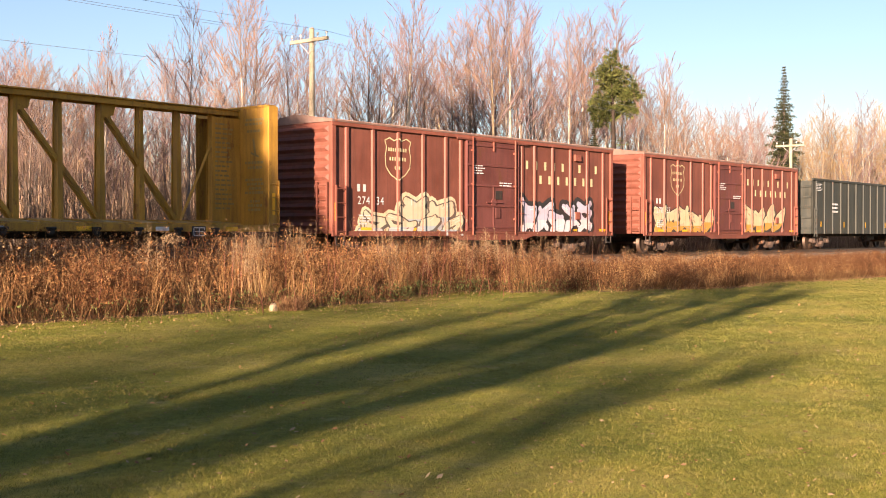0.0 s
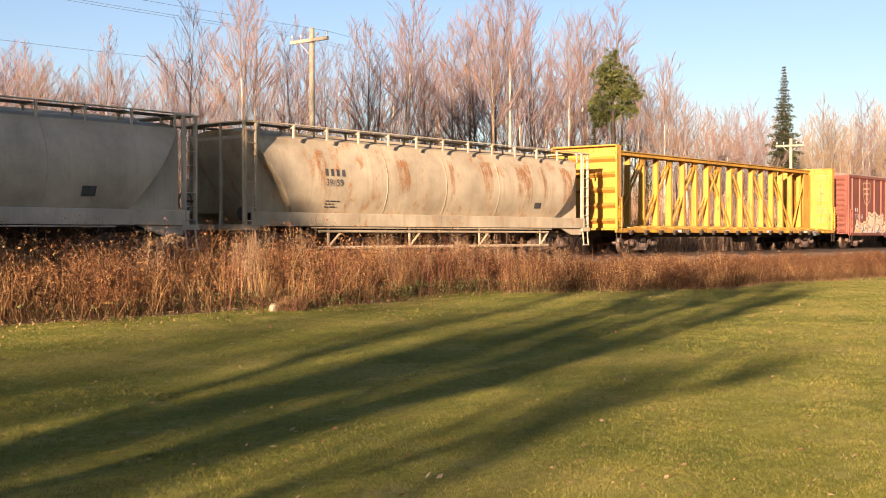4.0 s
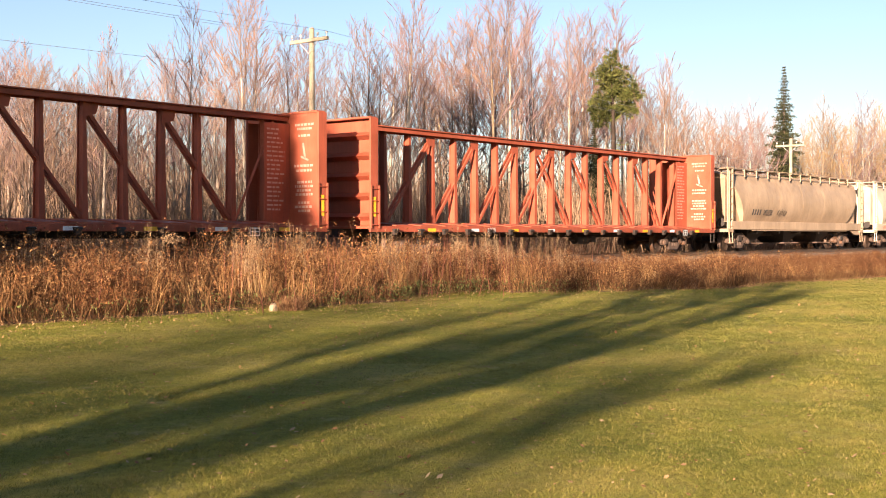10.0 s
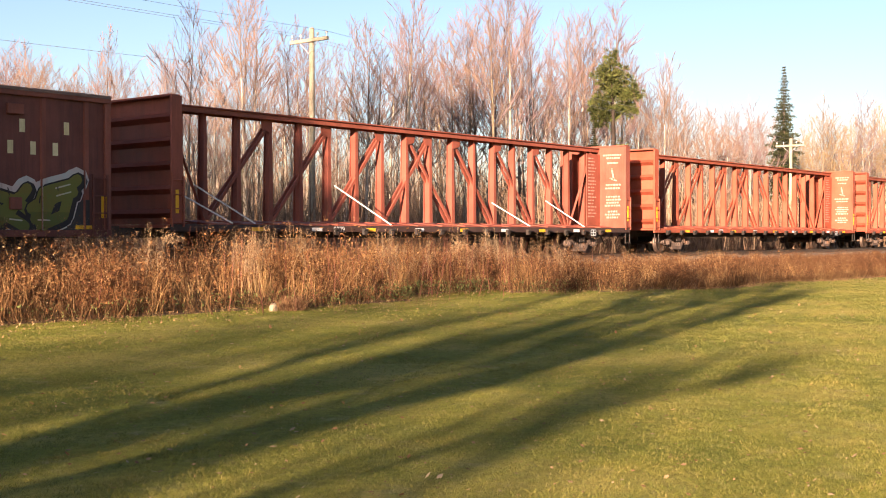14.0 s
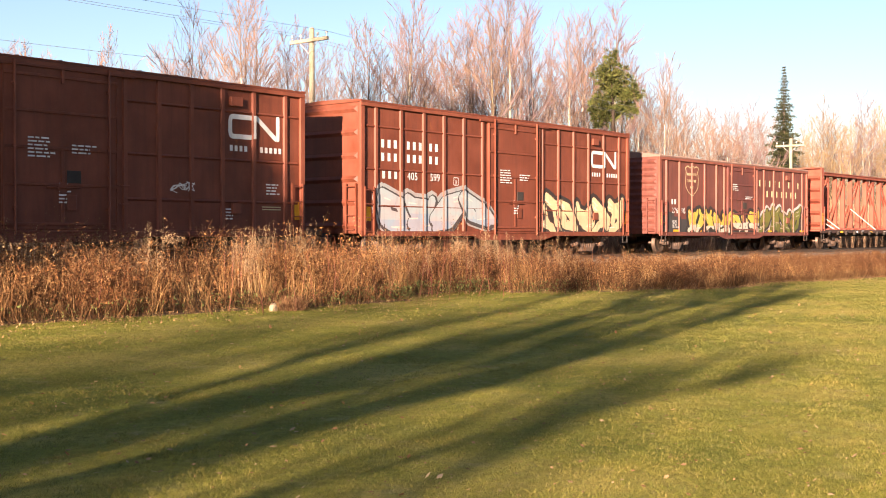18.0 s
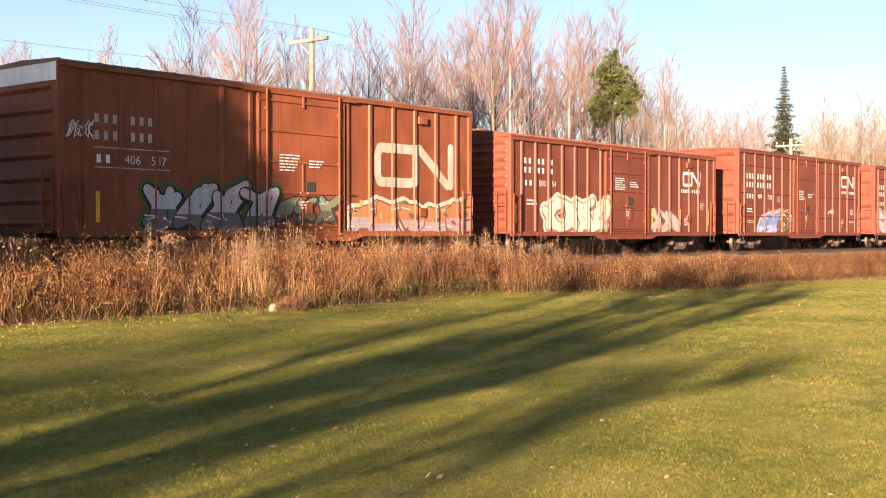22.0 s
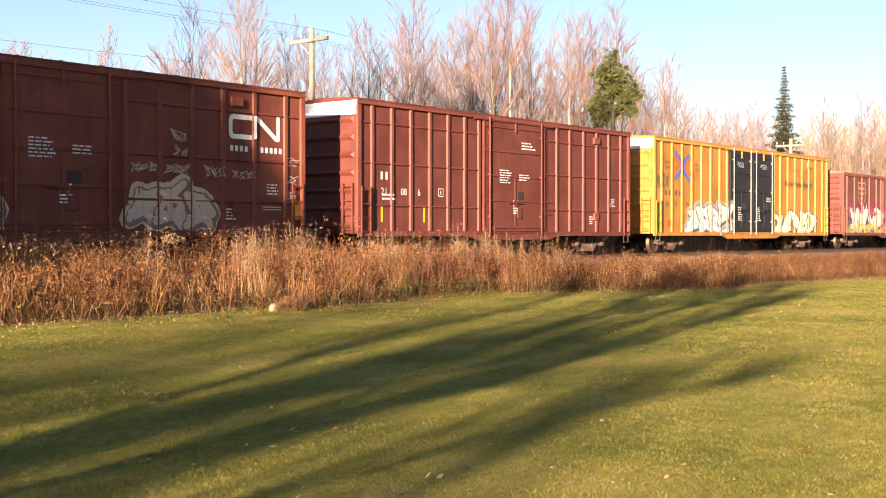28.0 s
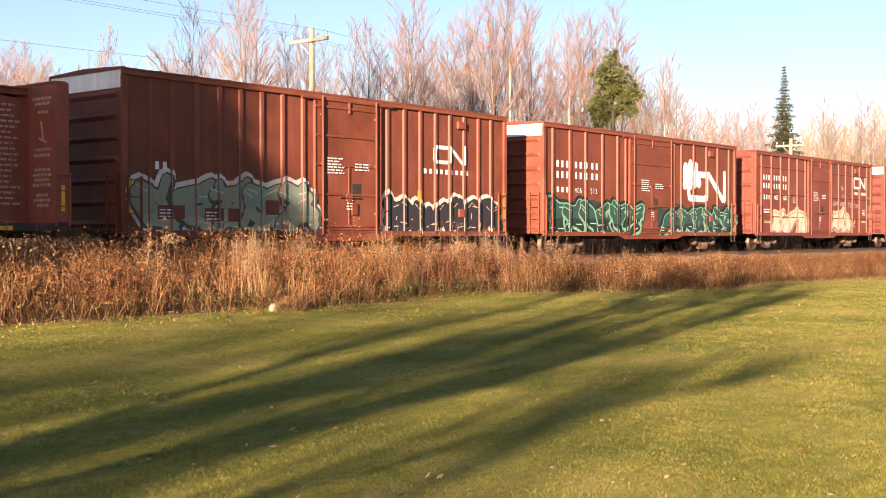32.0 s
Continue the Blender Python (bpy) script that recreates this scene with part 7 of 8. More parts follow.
tank_coat("rust_run", [bar(x + 0.06 * k, x + 0.06 * k + 0.075, 1.9 + 0.25 * abs(math.sin(5 * x + 2.1 * k)), 3.3) for x, n in ((2.0, 9), (4.0, 12), (4.6, 5), (6.9, 10), (-2.4, 9), (5.6, 4), (-5.9, 6), (0.2, 4)) for k in range(n)], RUST_RUN, _c, 17.5, label="orange rust run down from the roof")
place(_c, -10.75)
_c = hopper("covered_hopper_car", "ivory covered hopper with black stencilled number", 13.35, IVORY, IVORY, 2, False, dull=RUSTWALK)
tank_coat("mark", letters(-4.35, 2.42, 0.22, (4,), 0.21, (0,)), STENCIL_BLACK, _c, 13.35)
tank_coat("car_number", digits("106", -4.35, 2.06, 0.23, 1.05), STENCIL_BLACK, _c, 13.35, label="black car number")
tank_coat("stencil", [bar(3.15, 3.55, 1.72, 1.97)] + small_print(_rng, -4.4, 1.62, 0.7, 0.2), STENCIL_BLACK, _c, 13.35)
coat("stencil", small_print(_rng, -5.25, 1.12, 0.9, 0.26, 0.03, 0.07), BRICK_RED, _c, [(-7, 7, 1.576)], 0.006)
place(_c, -27.62)
_c = hopper("covered_hopper_car", "brown-dusted grey covered hopper with black number", 17.35, DUSTY, DUSTY, 3, False, dull=RUSTWALK)
tank_coat("mark", letters(-5.97, 1.75, 0.27, (4,), 0.27, (0,)), STENCIL_BLACK, _c, 17.35)
tank_coat("car_number", digits("892338", -4.85, 1.75, 0.27, 0.98), STENCIL_BLACK, _c, 17.35, label="black car number")
_h, _b, _shine = graffiti(random.Random(4), -3.1, 1.68, 1.1, 0.38, 5)
tank_coat("scrawl", _shine, GREY_TEXT, _c, 17.35)
place(_c, -44.73)

# red centerbeams
for _x, _l, _m, _lab in ((-66.26, 22.9, CB_RED, "empty red centerbeam flat car with white print on its bulkhead"), (-91.0, 22.9, CB_RED, "empty orange-red centerbeam flat car"), (-115.87, 22.9, CB_BROWN, "empty brown-red centerbeam flat car with loose straps"),
                         (-341.35, 22.9, CB_BROWN, "brown-red centerbeam flat car with white print")):
    _c = centerbeam("centerbeam_car", _lab, _l, _m, rng=_rng, print_mat=PRINT, sill_mat=SILL_DARK if _m == CB_BROWN else None)
    if "straps" in _lab:
        for _k, _u in ((-9.3, 1.0), (-8.5, 1.4), (-2.9, 1.6), (4.6, 1.1), (8.2, 1.3)):
            part("strap", Geo().tube((_k - _u, -0.55, 1.15 + 0.72 * _u), (_k, -1.46, 1.10), 0.022, n=4), WHITE, _c, "loose pale tie-down strap")
    coat("car_number", digits("0289" if _x < -100 else "6238", -5.6, 0.88, 0.16, 1.1), WHITE, _c, [(-12, 12, 1.575)], 0.008, "white car number on the sill")
    place(_c, _x)

_c, _s = maroon_car("sooty maroon boxcar with yellow graffiti along its foot", -136.98, 1360, 4.13, ("276", "10"), [(-5.2, 0.78, 3.9, 1.15, 5, YELLOWS), (-1.2, 0.95, 3.0, 0.95, 3, YELLOWS), (2.0, 0.78, 5.0, 1.3, 4, ((0.46, 0.46, 0.42), (0.035, 0.03, 0.028), (0.15, 0.15, 0.035), (0.11, 0.12, 0.03), (0.42, 0.40, 0.30)))], WC_DARK)
SOOT = paint("sprayed_dark_band", (0.045, 0.04, 0.038), (0.10, 0.05, 0.04), 0.5)
coat("sprayed_band", [bar(-7.7 + k * 0.6, -7.1 + k * 0.6, 0.77, 1.62 + 0.16 * math.sin(k * 1.7)) for k in range(25)], SOOT, _c, _s, 0.002, "dark sprayed background band")

# high oxide-red boxcars with a grid of stiffeners
PALEBLUE = ((0.30, 0.31, 0.30), (0.06, 0.055, 0.055), (0.34, 0.38, 0.38), (0.28, 0.34, 0.39), (0.50, 0.50, 0.44))
CREAM3 = ((0.52, 0.44, 0.30), (0.20, 0.155, 0.12), (0.56, 0.48, 0.33), (0.50, 0.44, 0.36), (0.66, 0.60, 0.50))
CREAM2 = ((0.035, 0.03, 0.028), (0.05, 0.04, 0.035), (0.58, 0.47, 0.27), (0.54, 0.42, 0.25), (0.68, 0.62, 0.48))
SKY = ((0.40, 0.44, 0.50), (0.08, 0.10, 0.20), (0.17, 0.25, 0.45), (0.30, 0.39, 0.52), (0.56, 0.58, 0.60))


def grid_car(label, x, seed, n1, n2, graf, mat=OXIDE, posts=CN_POSTS, rails=CN_RAILS, length=15.78, eave=4.85):
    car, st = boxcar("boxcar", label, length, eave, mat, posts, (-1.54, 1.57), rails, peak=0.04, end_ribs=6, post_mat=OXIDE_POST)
    for z, groups in ((3.48, (3, 3, 2)), (3.07, (3, 3, 2))):
        k = 0
        for n, xx in zip(groups, (-6.92, -5.72, -4.62)):
            coat("lettering", letters(xx, z, 0.25, (n,), 0.29, (0,), 0.46), WHITE, car, st, 0.010, "white lettering as plain bars")
    coat("mark", letters(-6.88, 2.53, 0.23, (3,), 0.28, (0,), 0.46), WHITE, car, st, 0.010)
    coat("car_number", digits(n1, -5.72, 2.53, 0.24, 1.05) + digits(n2, -4.62, 2.53, 0.24, 1.05), WHITE, car, st, 0.010, "white car number")
    coat("emblem", worm(5.1, 3.38, 1.85, 0.66, 0.13), WHITE, car, st, 0.010, "white rounded band emblem")
    coat("lettering", letters(5.15, 3.05, 0.15, (4, 5), 0.17, (0.4, 0), 0.6), WHITE, car, st, 0.010)
    coat("stencil_frame", ring(-3.36, -3.12, 2.44, 2.68, 0.025, 0.02) + [bar(-3.26, -3.22, 2.48, 2.6)], WHITE, car, st, 0.010)
    for i, (gx, gz, gw, gh, n, cols) in enumerate(graf):
        add_graffiti(car, st, random.Random(seed + i), gx, gz, gw, gh, n, cols)
    stencils(car, st, _rng)
    coat("stencil_frame", [bar(-6.84, -6.05, 1.45, 1.475), bar(-6.84, -6.05, 1.38, 1.405), bar(6.3, 7.0, 1.55, 1.575), bar(6.3, 7.0, 1.48, 1.505)], CREAM, car, st, 0.012)
    reflectors(car, st, (-7.5, 7.62), 1.22, 1.75, 0.2)
    coat("reflector", [bar(k, k + 0.45, 0.80, 0.88) for k in (-5.8, -3.9, -2.0, 2.2, 4.4, 6.4)], YELLOW, car, st, 0.012, "yellow reflective strips on the sill")
    return place(car, x), st


grid_car("tall oxide-red boxcar with pale blue and cream graffiti", -155.23, 1542, "405", "599", [(-7.0, 0.78, 5.5, 1.45, 4, PALEBLUE), (1.85, 0.78, 5.6, 1.5, 5, CREAM2)])
_c, _s = grid_car("tall oxide-red boxcar with blue graffiti along its foot", -173.33, 1723, "405", "720", [(-5.5, 0.78, 2.1, 1.1, 2, SKY), (-3.5, 0.78, 1.6, 0.9, 2, ((0.62, 0.52, 0.22), (0.06, 0.04, 0.035), (0.16, 0.10, 0.07), (0.10, 0.06, 0.05), (0.62, 0.54, 0.26)))])
_h, _b, _shine = graffiti(random.Random(9), -4.5, 1.86, 2.5, 0.26, 8)
coat("scrawl", _shine, GHOST, _c, _s, 0.012, "thin white chalk scrawl")
_h, _b, _shine = graffiti(random.Random(10), 3.2, 1.86, 0.75, 0.3, 3)
coat("scrawl", _shine, WHITE, _c, _s, 0.012)


def plain_letters(car, st, rows, posts):
    for z, h, xx, n, pitch, mat in rows:
        coat("lettering", off_posts(letters(xx, z, h, (n,), pitch, (0,), 0.46), posts), mat, car, st, 0.010, "lettering as plain bars")


# lower oxide-red boxcar with close posts
_P = both(7.16, 6.3, 5.44, 4.56, 3.69, 2.79, 1.86)
_c, _s = boxcar("boxcar", "oxide-red boxcar with close posts and cream graffiti", 15.78, 4.3, OXIDE, _P, (-1.6, 1.7), peak=0.26, end_ribs=11, post_mat=OXIDE_POST)
plain_letters(_c, _s, [(3.35, 0.2, -7.0, 7, 0.28, WHITE), (3.02, 0.2, -7.0, 7, 0.28, WHITE), (2.56, 0.2, -6.95, 2, 0.28, WHITE)], _P)
coat("car_number", digits("500", -6.1, 2.56, 0.21, 1.05) + digits("54", -5.28, 2.56, 0.21, 1.05), WHITE, _c, _s, 0.010, "white car number")
coat("emblem", worm(4.85, 2.89, 1.65, 0.64, 0.13), WHITE, _c, _s, 0.010, "white rounded band emblem")
coat("lettering", letters(4.7, 2.62, 0.14, (9,), 0.2, (0,), 0.55), WHITE, _c, _s, 0.010)
add_graffiti(_c, _s, random.Random(31), -5.6, 0.78, 4.1, 1.4, 4, ((0.62, 0.58, 0.44), (0.22, 0.14, 0.10), (0.60, 0.55, 0.42), (0.55, 0.52, 0.42), (0.68, 0.64, 0.54)))
add_graffiti(_c, _s, random.Random(32), 2.2, 0.9, 2.2, 0.95, 3, (None, (0.14, 0.09, 0.07), (0.40, 0.36, 0.32), (0.34, 0.30, 0.27), (0.5, 0.47, 0.42)))
stencils(_c, _s, _rng)
reflectors(_c, _s, (-7.52, -1.75, 2.2, 4.6, 7.2), 1.22, 1.9, 0.13)
place(_c, -191.47)

# tall orange-red boxcar with the large emblem
_P = both(7.1, 6.05, 5.0, 3.95, 2.9, 1.9)
_c, _s = boxcar("boxcar", "tall orange-red boxcar with a large white emblem", 15.75, 4.91, OXIDE_BRIGHT, _P, (-1.7, 1.75), peak=0.05, end_cap=PALE, roof_mat=ROOF_PALE, end_ribs=7)
plain_letters(_c, _s, [(3.51, 0.21, -6.83, 8, 0.26, GHOST), (3.1, 0.22, -6.83, 8, 0.26, GHOST), (2.54, 0.2, -6.78, 2, 0.26, WHITE)], _P)
coat("lettering", [bar(-6.85, -4.6, 2.9, 2.925), bar(-6.85, -4.6, 2.42, 2.445)], GHOST, _c, _s, 0.010)
coat("car_number", digits("406", -5.98, 2.54, 0.22, 1.05) + digits("517", -5.2, 2.54, 0.22, 1.05), WHITE, _c, _s, 0.010, "white car number")
WORN_WHITE = paint("worn_white_paint", (0.50, 0.42, 0.32), (0.30, 0.13, 0.07), 0.75, 0.25, (0.27, 0.08, 0.035))
coat("emblem", worm(3.1, 2.27, 3.85, 1.36, 0.30), WORN_WHITE, _c, _s, 0.010, "large white rounded band emblem")
add_graffiti(_c, _s, random.Random(41), -5.4, 0.78, 4.3, 1.5, 4, ((0.08, 0.11, 0.03), (0.03, 0.035, 0.03), (0.50, 0.49, 0.50), (0.14, 0.14, 0.14), (0.66, 0.66, 0.68)))
add_graffiti(_c, _s, random.Random(42), -1.0, 1.1, 2.4, 0.8, 3, (None, (0.04, 0.04, 0.035), (0.17, 0.20, 0.12), (0.10, 0.09, 0.07), (0.42, 0.38, 0.32)))
add_graffiti(_c, _s, random.Random(43), 2.1, 0.78, 5.7, 1.15, 5, ((0.58, 0.46, 0.36), (0.16, 0.08, 0.06), (0.36, 0.17, 0.07), (0.30, 0.26, 0.26), (0.60, 0.52, 0.44)))
_h, _b, _shine = graffiti(random.Random(44), -7.6, 3.05, 0.75, 0.5, 4)
coat("scrawl", _shine, WHITE, _c, _s, 0.012)
stencils(_c, _s, _rng, low=False)
reflectors(_c, _s, (-6.75, -2.3, 2.5, 4.6, 7.0), 1.1, 1.85, 0.12)
place(_c, -209.45)

# maroon boxcar painted pink, purple and green
_c, _s = maroon_car("maroon boxcar covered in pink, purple and green graffiti", -227.31, 2260, 4.26, ("", ""), [], WC_DARK)
PINK = fade_spray("pink_spray", (0.36, 0.05, 0.10), 1.3, 1.6, 2.0, 2.75)
PURPLE = fade_spray("purple_spray", (0.09, 0.035, 0.09), 0.9, 1.2, 1.6, 2.1)
LIME = fade_spray("lime_spray", (0.26, 0.27, 0.05), 0.0, 0.3, 1.1, 1.55)
_r = random.Random(8)
coat("sprayed_band", [bar(-7.75 + k * 0.31, -7.44 + k * 0.31, 1.2, 3.0) for k in range(50)], PINK, _c, _s, 0.002, "pink sprayed sky")
coat("sprayed_band", [bar(-7.75 + k * 0.31, -7.44 + k * 0.31, 0.8, 2.3) for k in range(50)], PURPLE, _c, _s, 0.003, "purple sprayed background")
coat("sprayed_band", [bar(-7.75 + k * 0.31, -7.44 + k * 0.31, 0.77, 1.7) for k in range(50)], LIME, _c, _s, 0.0035, "yellow-green sprayed foot")
for _i, (_gx, _gw, _n) in enumerate(((-6.4, 4.8, 4), (1.9, 5.8, 5))):
    add_graffiti(_c, _s, random.Random(60 + _i), _gx, 0.82, _gw, 1.5, _n, (None, (0.10, 0.055, 0.13), (0.46, 0.55, 0.42), (0.34, 0.37, 0.07), (0.66, 0.72, 0.62)))
    coat("graffiti_spike", [[(_gx + _gw * f, 1.9), (_gx + _gw * f + 0.5, 1.9), (_gx + _gw * f + 0.45, 2.62)] for f in (0.38,)] + [[(_gx + _gw * f, 1.3), (_gx + _gw * f + 0.3, 1.25), (_gx + _gw * f + 0.1, 2.35)] for f in (0.1, 0.7)], spray(((0.62, 0.72, 0.66),))[0], _c, _s, 0.012)
coat("graffiti_block", [bar(x, x + 0.28, 1.75, 2.3 + 0.1 * math.sin(x * 5)) for x in (-6.3, -5.5, -2.2, 1.95, 4.6, 6.2)], BLACK, _c, _s, 0.005, "dark sprayed tower shapes")
coat("graffiti_window", [bar(x + 0.04 + 0.08 * i, x + 0.08 + 0.08 * i, 1.85 + 0.12 * j, 1.9 + 0.12 * j) for x in (-6.3, -5.5, -2.2, 1.95, 4.6, 6.2) for i in range(3) for j in range(3)], CREAM, _c, _s, 0.0065)
add_graffiti(_c, _s, random.Random(66), -0.6, 1.0, 1.3, 0.95, 2, (None, (0.03, 0.03, 0.03), (0.06, 0.11, 0.05), (0.05, 0.06, 0.04), (0.24, 0.24, 0.2)))

# long yellow boxcar with black double doors
_P = both(8.75, 7.85, 6.95, 6.05, 5.15, 4.25, 3.35, 2.6)
_c, _s = boxcar("boxcar", "long yellow boxcar with black double doors", 18.95, 4.9, TTX_YELLOW, _P, (-2.4, 2.43), peak=0.05, door_mat=DOOR_BLACK, leaves=2, end_cap=PALE, end_ribs=7, post_mat=TTX_POST)
_x0, _z0 = -7.69, 3.13
coat("cross_emblem", stroke([(_x0 + 0.15, _z0 + 0.45), (_x0 + 0.62, _z0 + 0.68), (_x0 + 0.15, _z0 + 0.95)], 0.2) + stroke([(_x0 + 1.5, _z0 + 0.3), (_x0 + 1.0, _z0 + 0.62), (_x0 + 1.5, _z0 + 0.98)], 0.2), BRICK_RED, _c, _s, 0.010, "red and blue cross emblem")
coat("cross_emblem", stroke([(_x0 + 0.15, _z0 + 0.1), (_x0 + 0.72, _z0 + 0.45), (_x0 + 0.72, _z0 + 0.85), (_x0 + 0.15, _z0 + 1.2)], 0.17) + stroke([(_x0 + 1.45, _z0), (_x0 + 0.9, _z0 + 0.42), (_x0 + 0.9, _z0 + 0.82), (_x0 + 1.4, _z0 + 1.12)], 0.17), BLUE, _c, _s, 0.012, "red and blue cross emblem")
coat("lettering", digits("next", -8.5, 3.82, 0.17) + digits("load", -8.45, 3.60, 0.17) + digits("any", -5.85, 3.82, 0.17) + digits("road", -5.85, 3.60, 0.17), GREY_TEXT, _c, _s, 0.010, "dark painted slogan")
coat("mark", letters(-8.45, 2.48, 0.22, (2, 2), 0.33, (0.24, 0)), GREY_TEXT, _c, _s, 0.010)
coat("car_number", digits("66", -8.4, 2.03, 0.21, 1.1) + digits("23", -7.68, 2.03, 0.21, 1.1) + digits("24", -6.7, 2.03, 0.21, 1.1), GREY_TEXT, _c, _s, 0.010, "dark car number")
coat("emblem", [bar(4.95, 5.75, 4.03, 4.15), bar(5.25, 5.4, 3.73, 4.03), bar(5.55, 5.7, 3.73, 4.03)] + stroke([(6.1, 3.75), (6.75, 4.12)], 0.13) + stroke([(6.1, 4.12), (6.75, 3.75)], 0.13), BRICK_RED, _c, _s, 0.010, "red block emblem")
coat("lettering", digits("Railcar Pooling Experts", 3.72, 3.26, 0.27, 1.02), BLACK, _c, _s, 0.010, "dark painted slogan")
for _row, _z in (("CLOSE THIS DOOR", 4.12), ("BEFORE CLOSING", 4.03), ("MAIN DOOR", 3.94)):
    coat("notice", digits(_row, -1.83 + 0.04 * (15 - len(_row)), _z, 0.062, 1.1), WHITE, _c, _s, 0.03, "white door notice")
for _row, _z in (("CLOSE AND LOCK", 4.12), ("BOTH DOORS BEFORE", 4.03), ("MOVING CAR", 3.94)):
    coat("notice", digits(_row, 0.68 + 0.035 * (17 - len(_row)), _z, 0.062, 1.05), WHITE, _c, _s, 0.03, "white door notice")
coat("stencil", small_print(_rng, -1.6, 1.5, 0.5, 0.6) + small_print(_rng, 0.4, 1.5, 0.5, 0.6) + small_print(_rng, 1.5, 2.4, 0.6, 0.2), WHITE, _c, _s, 0.03)
add_graffiti(_c, _s, random.Random(51), -6.4, 0.78, 4.0, 1.4, 4, ((0.30, 0.32, 0.30), (0.10, 0.10, 0.09), (0.55, 0.62, 0.56), (0.42, 0.50, 0.56), (0.72, 0.75, 0.70)))
add_graffiti(_c, _s, random.Random(52), 2.7, 0.78, 5.0, 1.3, 5, (None, (0.08, 0.08, 0.07), (0.55, 0.60, 0.52), (0.50, 0.54, 0.48), (0.72, 0.73, 0.66)))
_h, _b, _shine = graffiti(random.Random(53), -9.3, 2.7, 1.2, 0.75, 5)
coat("scrawl", _shine, GREY_TEXT, _c, _s, 0.012)
coat("stencil_frame", ring(7.2, 7.5, 1.3, 1.6, 0.03, 0.02) + [bar(-8.3, -7.9, 1.15, 1.4)], BRICK_RED, _c, _s, 0.012)
reflectors(_c, _s, (-6.2, -2.6, 9.2), 1.2, 1.7, 0.12)
place(_c, -246.89)

# tall red-brown boxcar with a fine grid
_P = both(7.3, 6.4, 5.5, 4.57, 3.63, 2.75, 1.97)
_c, _s = boxcar("boxcar", "tall red-brown boxcar with a close grid of stiffeners", 16.0, 4.9, IC_BROWN, _P, (-1.8, 1.9), (4.2, 2.98, 1.69), peak=0.05, end_cap=PALE, end_ribs=7, post_mat=IC_POST)
coat("mark", letters(-6.92, 2.5, 0.24, (2,), 0.22, (0,)), WHITE, _c, _s, 0.010)
coat("car_number", digits("21", -6.9, 2.04, 0.21, 1.05) + digits("08", -6.0, 2.04, 0.21, 1.05) + digits("6", -5.2, 2.04, 0.21, 1.05), WHITE, _c, _s, 0.010, "white car number")
coat("stencil_frame", ring(-4.12, -3.88, 2.05, 2.29, 0.025, 0.02) + [bar(-4.02, -3.98, 2.1, 2.22)], WHITE, _c, _s, 0.010)
stencils(_c, _s, _rng)
coat("stencil", small_print(_rng, 0.4, 3.78, 0.9, 0.28, 0.05, 0.1), WHITE, _c, _s, 0.03)
reflectors(_c, _s, (-6.86, -4.85, 7.4), 1.19, 1.68, 0.11)
place(_c, -266.30)

_c, _s = grid_car("tall oxide-red boxcar with cream and silver graffiti", -284.35, 2828, "405", "687", [(-5.8, 0.78, 4.3, 1.45, 3, CREAM3), (1.9, 0.95, 2.6, 1.15, 3, CREAM3)], OXIDE_DARK)

for _sd, _x, _z, _w, _hh, _n in ((91, 1.95, 2.32, 0.8, 0.3, 3), (92, 3.0, 2.32, 0.8, 0.3, 3), (93, 4.25, 2.30, 0.7, 0.34, 3), (94, 3.25, 2.75, 0.5, 0.36, 2), (95, 3.2, 3.15, 0.5, 0.36, 2), (96, 5.2, 2.28, 0.8, 0.26, 3), (97, 7.25, 2.2, 0.4, 0.3, 1), (98, 7.25, 1.75, 0.4, 0.3, 1), (99, 7.25, 2.7, 0.4, 0.3, 1)):
    _h, _b, _shine = graffiti(random.Random(_sd), _x, _z, _w, _hh, _n)
    coat("scrawl", _shine, GHOST, _c, _s, 0.012, "thin pale marker scrawl")

# tall boxcar with green graffiti and the large emblem
_P = both(7.25, 6.1, 5.0, 3.8, 2.65, 2.02)
GREENS = ((0.015, 0.025, 0.022), (0.16, 0.36, 0.25), (0.025, 0.075, 0.06), (0.015, 0.035, 0.03), (0.30, 0.52, 0.36))
_c, _s = boxcar("boxcar", "tall oxide-red boxcar with green graffiti and a large emblem", 15.87, 4.9, OXIDE, _P, (-1.83, 1.85), peak=0.05, end_cap=PALE, end_ribs=7, post_mat=OXIDE_POST)
for _z in (3.31, 2.91):
    for _n, _xx in ((3, -7.0), (3, -5.75), (2, -4.6)):
        coat("lettering", letters(_xx, _z, 0.25, (_n,), 0.32, (0,), 0.46), WHITE, _c, _s, 0.010, "white lettering as plain bars")
coat("mark", letters(-6.98, 2.38, 0.2, (3,), 0.31, (0,), 0.46), WHITE, _c, _s, 0.010)
coat("car_number", digits("406", -5.78, 2.38, 0.2, 1.3) + digits("313", -4.7, 2.38, 0.2, 1.3), WHITE, _c, _s, 0.010, "white car number")
coat("emblem", worm(3.2, 2.25, 3.75, 1.35, 0.28), WHITE, _c, _s, 0.010, "large white rounded band emblem")
coat("emblem_blot", stroke([(3.0, 2.95), (3.05, 3.75)], 0.42) + stroke([(3.45, 2.95), (3.5, 3.9)], 0.42) + stroke([(3.9, 3.0), (4.0, 3.8)], 0.40) + stroke([(4.3, 3.05), (4.2, 3.3)], 0.4), spray(((0.80, 0.78, 0.72),))[0], _c, _s, 0.014, "white sprayed rounded blot")
coat("sprayed_band", [bar(-7.5 + k * 0.4, -7.1 + k * 0.4, 0.77, 2.0 + 0.15 * math.sin(k * 1.1)) for k in range(37) if not 16 < k < 20], spray(((0.03, 0.045, 0.04),))[0], _c, _s, 0.002)
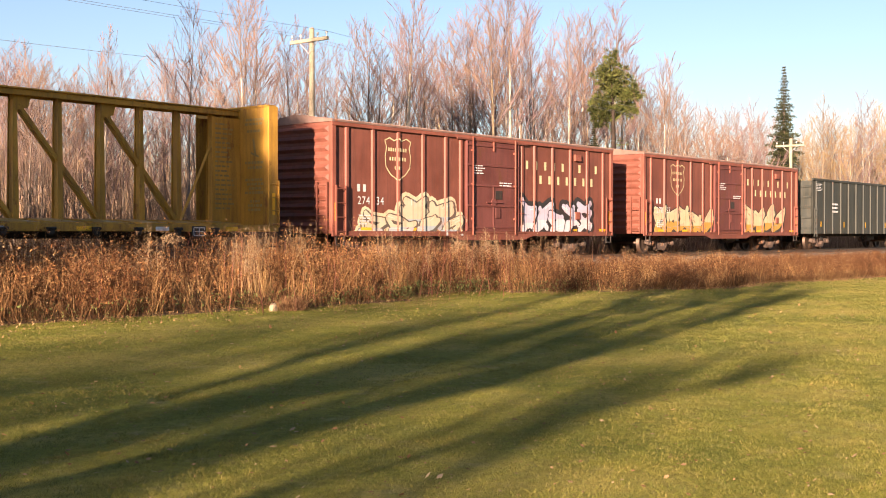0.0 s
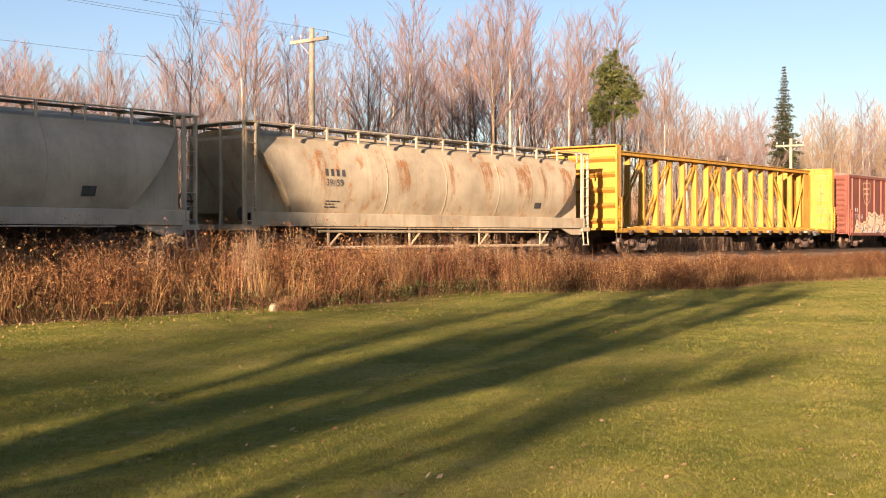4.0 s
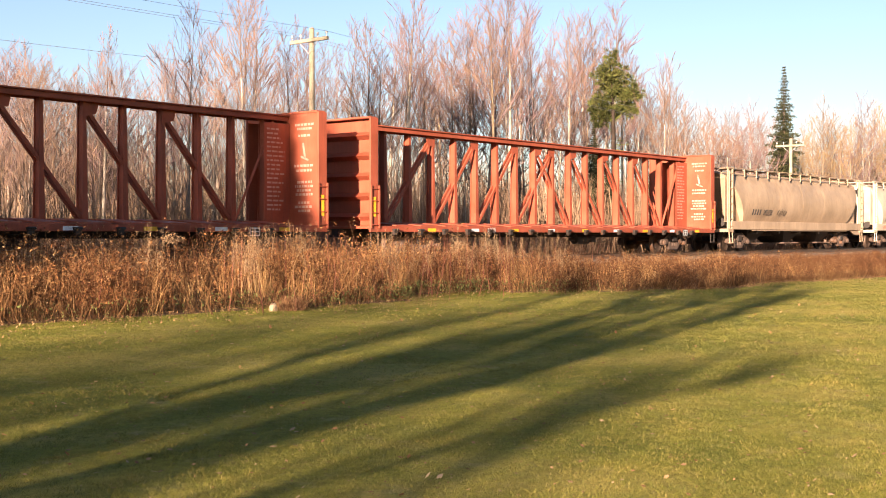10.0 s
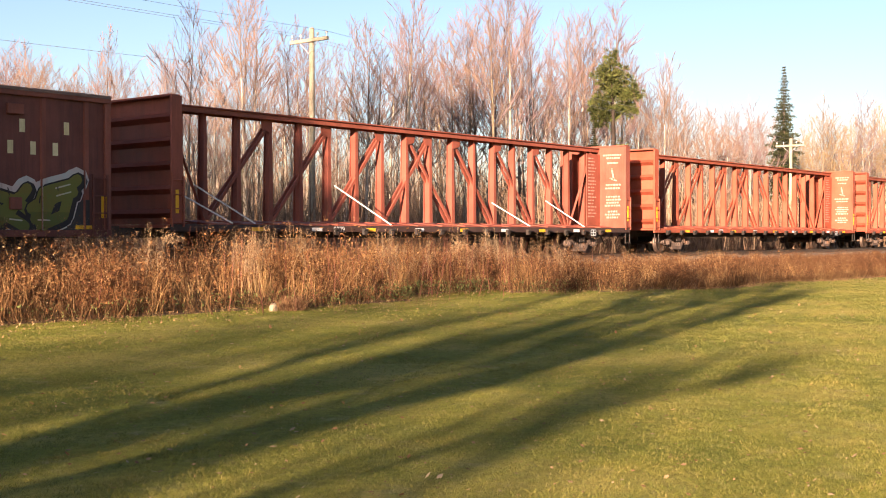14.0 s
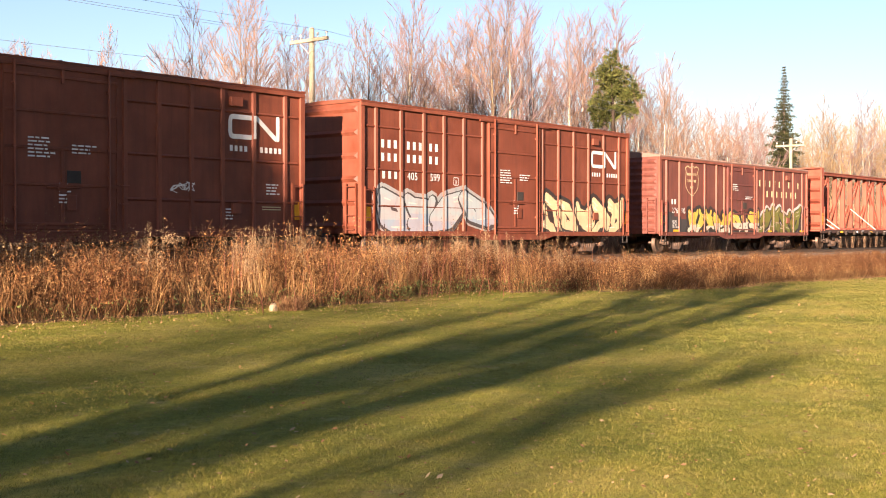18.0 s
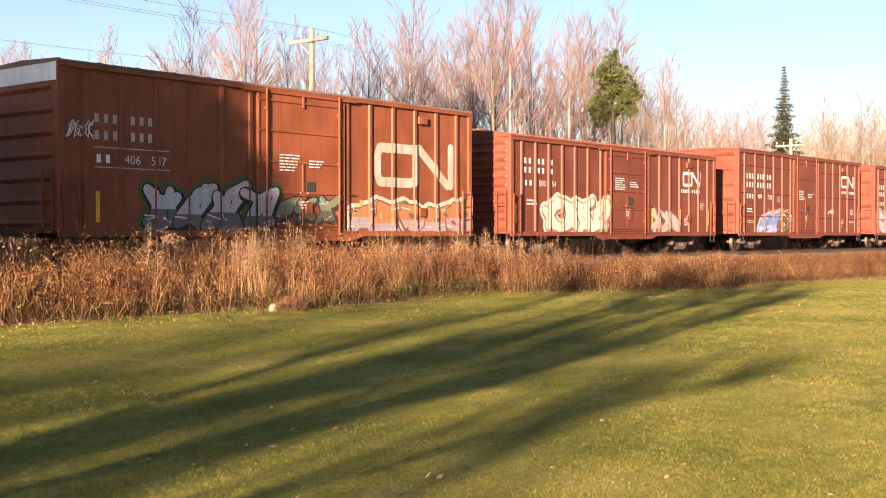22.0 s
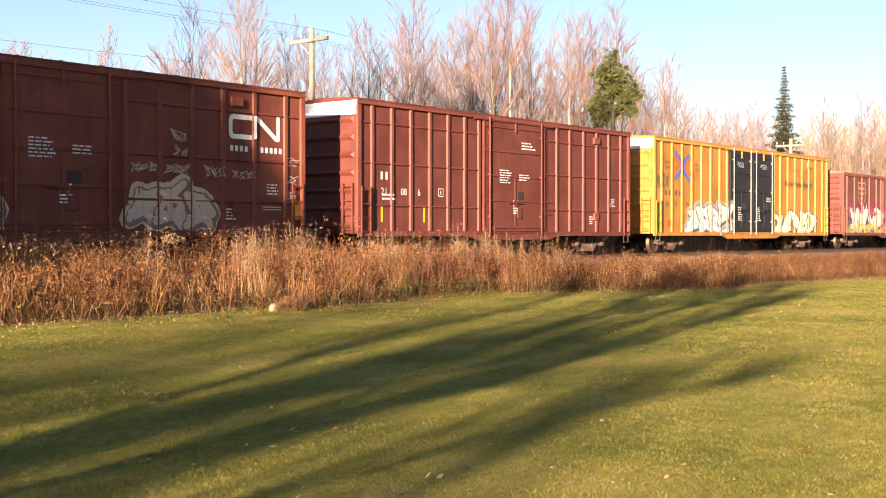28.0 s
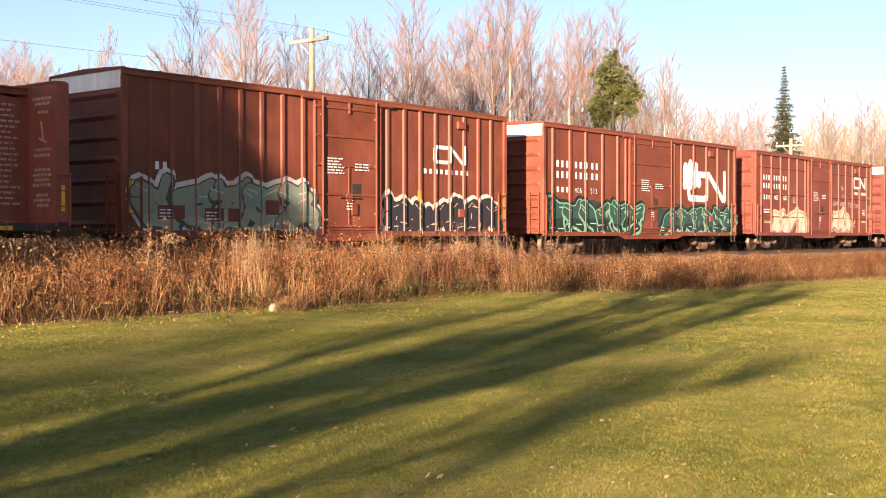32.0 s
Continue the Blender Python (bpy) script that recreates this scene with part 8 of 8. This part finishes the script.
add_graffiti(_c, _s, random.Random(71), -7.4, 0.78, 6.4, 1.35, 6, GREENS)
add_graffiti(_c, _s, random.Random(72), 0.7, 0.78, 7.0, 1.2, 7, GREENS)
stencils(_c, _s, _rng, low=False)
reflectors(_c, _s, (-7.75, -5.2, -3.1, -0.9, 7.85), 1.13, 2.0, 0.13)
place(_c, -302.31)

# tall boxcar with grey-green and black graffiti
_P = both(7.1, 6.4, 5.62, 4.86, 4.13, 3.37, 2.59, 1.8)
_c, _s = boxcar("boxcar", "tall oxide-red boxcar with grey-green and black graffiti", 15.96, 4.9, OXIDE, _P, (-1.42, 1.47), peak=0.05, end_cap=PALE, end_ribs=7, post_mat=OXIDE_POST)
coat("emblem", worm(4.02, 3.1, 1.65, 0.6, 0.12), WHITE, _c, _s, 0.010, "white rounded band emblem")
coat("lettering", letters(3.55, 2.77, 0.15, (9,), 0.27, (0,), 0.5), WHITE, _c, _s, 0.010)
coat("mark", letters(-6.95, 2.45, 0.2, (2,), 0.24, (0,)), WHITE, _c, _s, 0.010)
coat("car_number", digits("40", -6.95, 2.1, 0.2, 1.1), WHITE, _c, _s, 0.010)
add_graffiti(_c, _s, random.Random(81), -7.5, 0.78, 6.0, 1.5, 5, ((0.52, 0.53, 0.50), (0.07, 0.075, 0.06), (0.22, 0.26, 0.19), (0.27, 0.32, 0.22), (0.42, 0.46, 0.38)))
coat("cleared_panel", [bar(-6.9, -6.05, 1.2, 1.55), bar(-5.4, -4.75, 1.15, 1.5), bar(-4.6, -4.2, 1.15, 1.5), bar(-3.25, -2.75, 1.35, 1.75)], OXIDE, _c, _s, 0.05, "red patch left clear of the graffiti")
coat("stencil", small_print(_rng, -6.85, 1.25, 0.5, 0.2) + small_print(_rng, -5.35, 1.2, 0.5, 0.2), WHITE, _c, _s, 0.055)
add_graffiti(_c, _s, random.Random(82), 1.7, 0.78, 5.8, 1.2, 8, ((0.62, 0.55, 0.45), (0.03, 0.03, 0.035), (0.03, 0.03, 0.035), (0.03, 0.03, 0.035), (0.52, 0.42, 0.30)))
stencils(_c, _s, _rng, low=False)
reflectors(_c, _s, (-7.7, -4.5, -1.9, 3.3, 7.75), 1.3, 2.2, 0.12)
place(_c, -320.46)


# ---- what moves ----
SPEEDS = ((0, 10.128), (4, 10.381), (8, 10.648), (10, 10.577), (12, 10.504), (14, 10.558), (16, 10.722), (20, 10.984), (24, 11.153), (28, 11.309), (32, 11.568))


def run(t):
    """Metres that the train has gone after t seconds."""
    s = 0.0
    for (t0, v0), (t1, v1) in zip(SPEEDS, SPEEDS[1:]):
        if t <= t0:
            break
        d = min(t, t1) - t0
        s += d * v0 + 0.5 * d * d * (v1 - v0) / (t1 - t0)
    return s


def turning(wheel, offset, x):
    """Rows of a wheel that rolls along while its car passes the lawn, and stands in its truck before and after that."""
    m = wheel.matrix_basis.copy()
    back = m.to_euler().z > 1.0
    rows, k = [], 0
    for k in range(0, int(LENGTH * FPS) + 1):
        t = k / FPS
        if 21.0 < x + offset + run(t) < 78.0 or k in (0, int(LENGTH * FPS)):
            a = math.degrees((run(t) / 0.457) % (2 * math.pi))
            rows.append((t, m @ pose(0, 0, 0, 0, -a if back else a, 0)))
    if len(rows) > 2:
        walk(wheel, rows)


def motions():
    for wheel, car, offset in WHEELS:
        turning(wheel, offset, CAR_X[car])
    for car, x in CAR_X.items():
        walk(car, [(float(t), pose(x + run(t), TRACK_Y, RAIL)) for t in range(0, 33)])


motions()
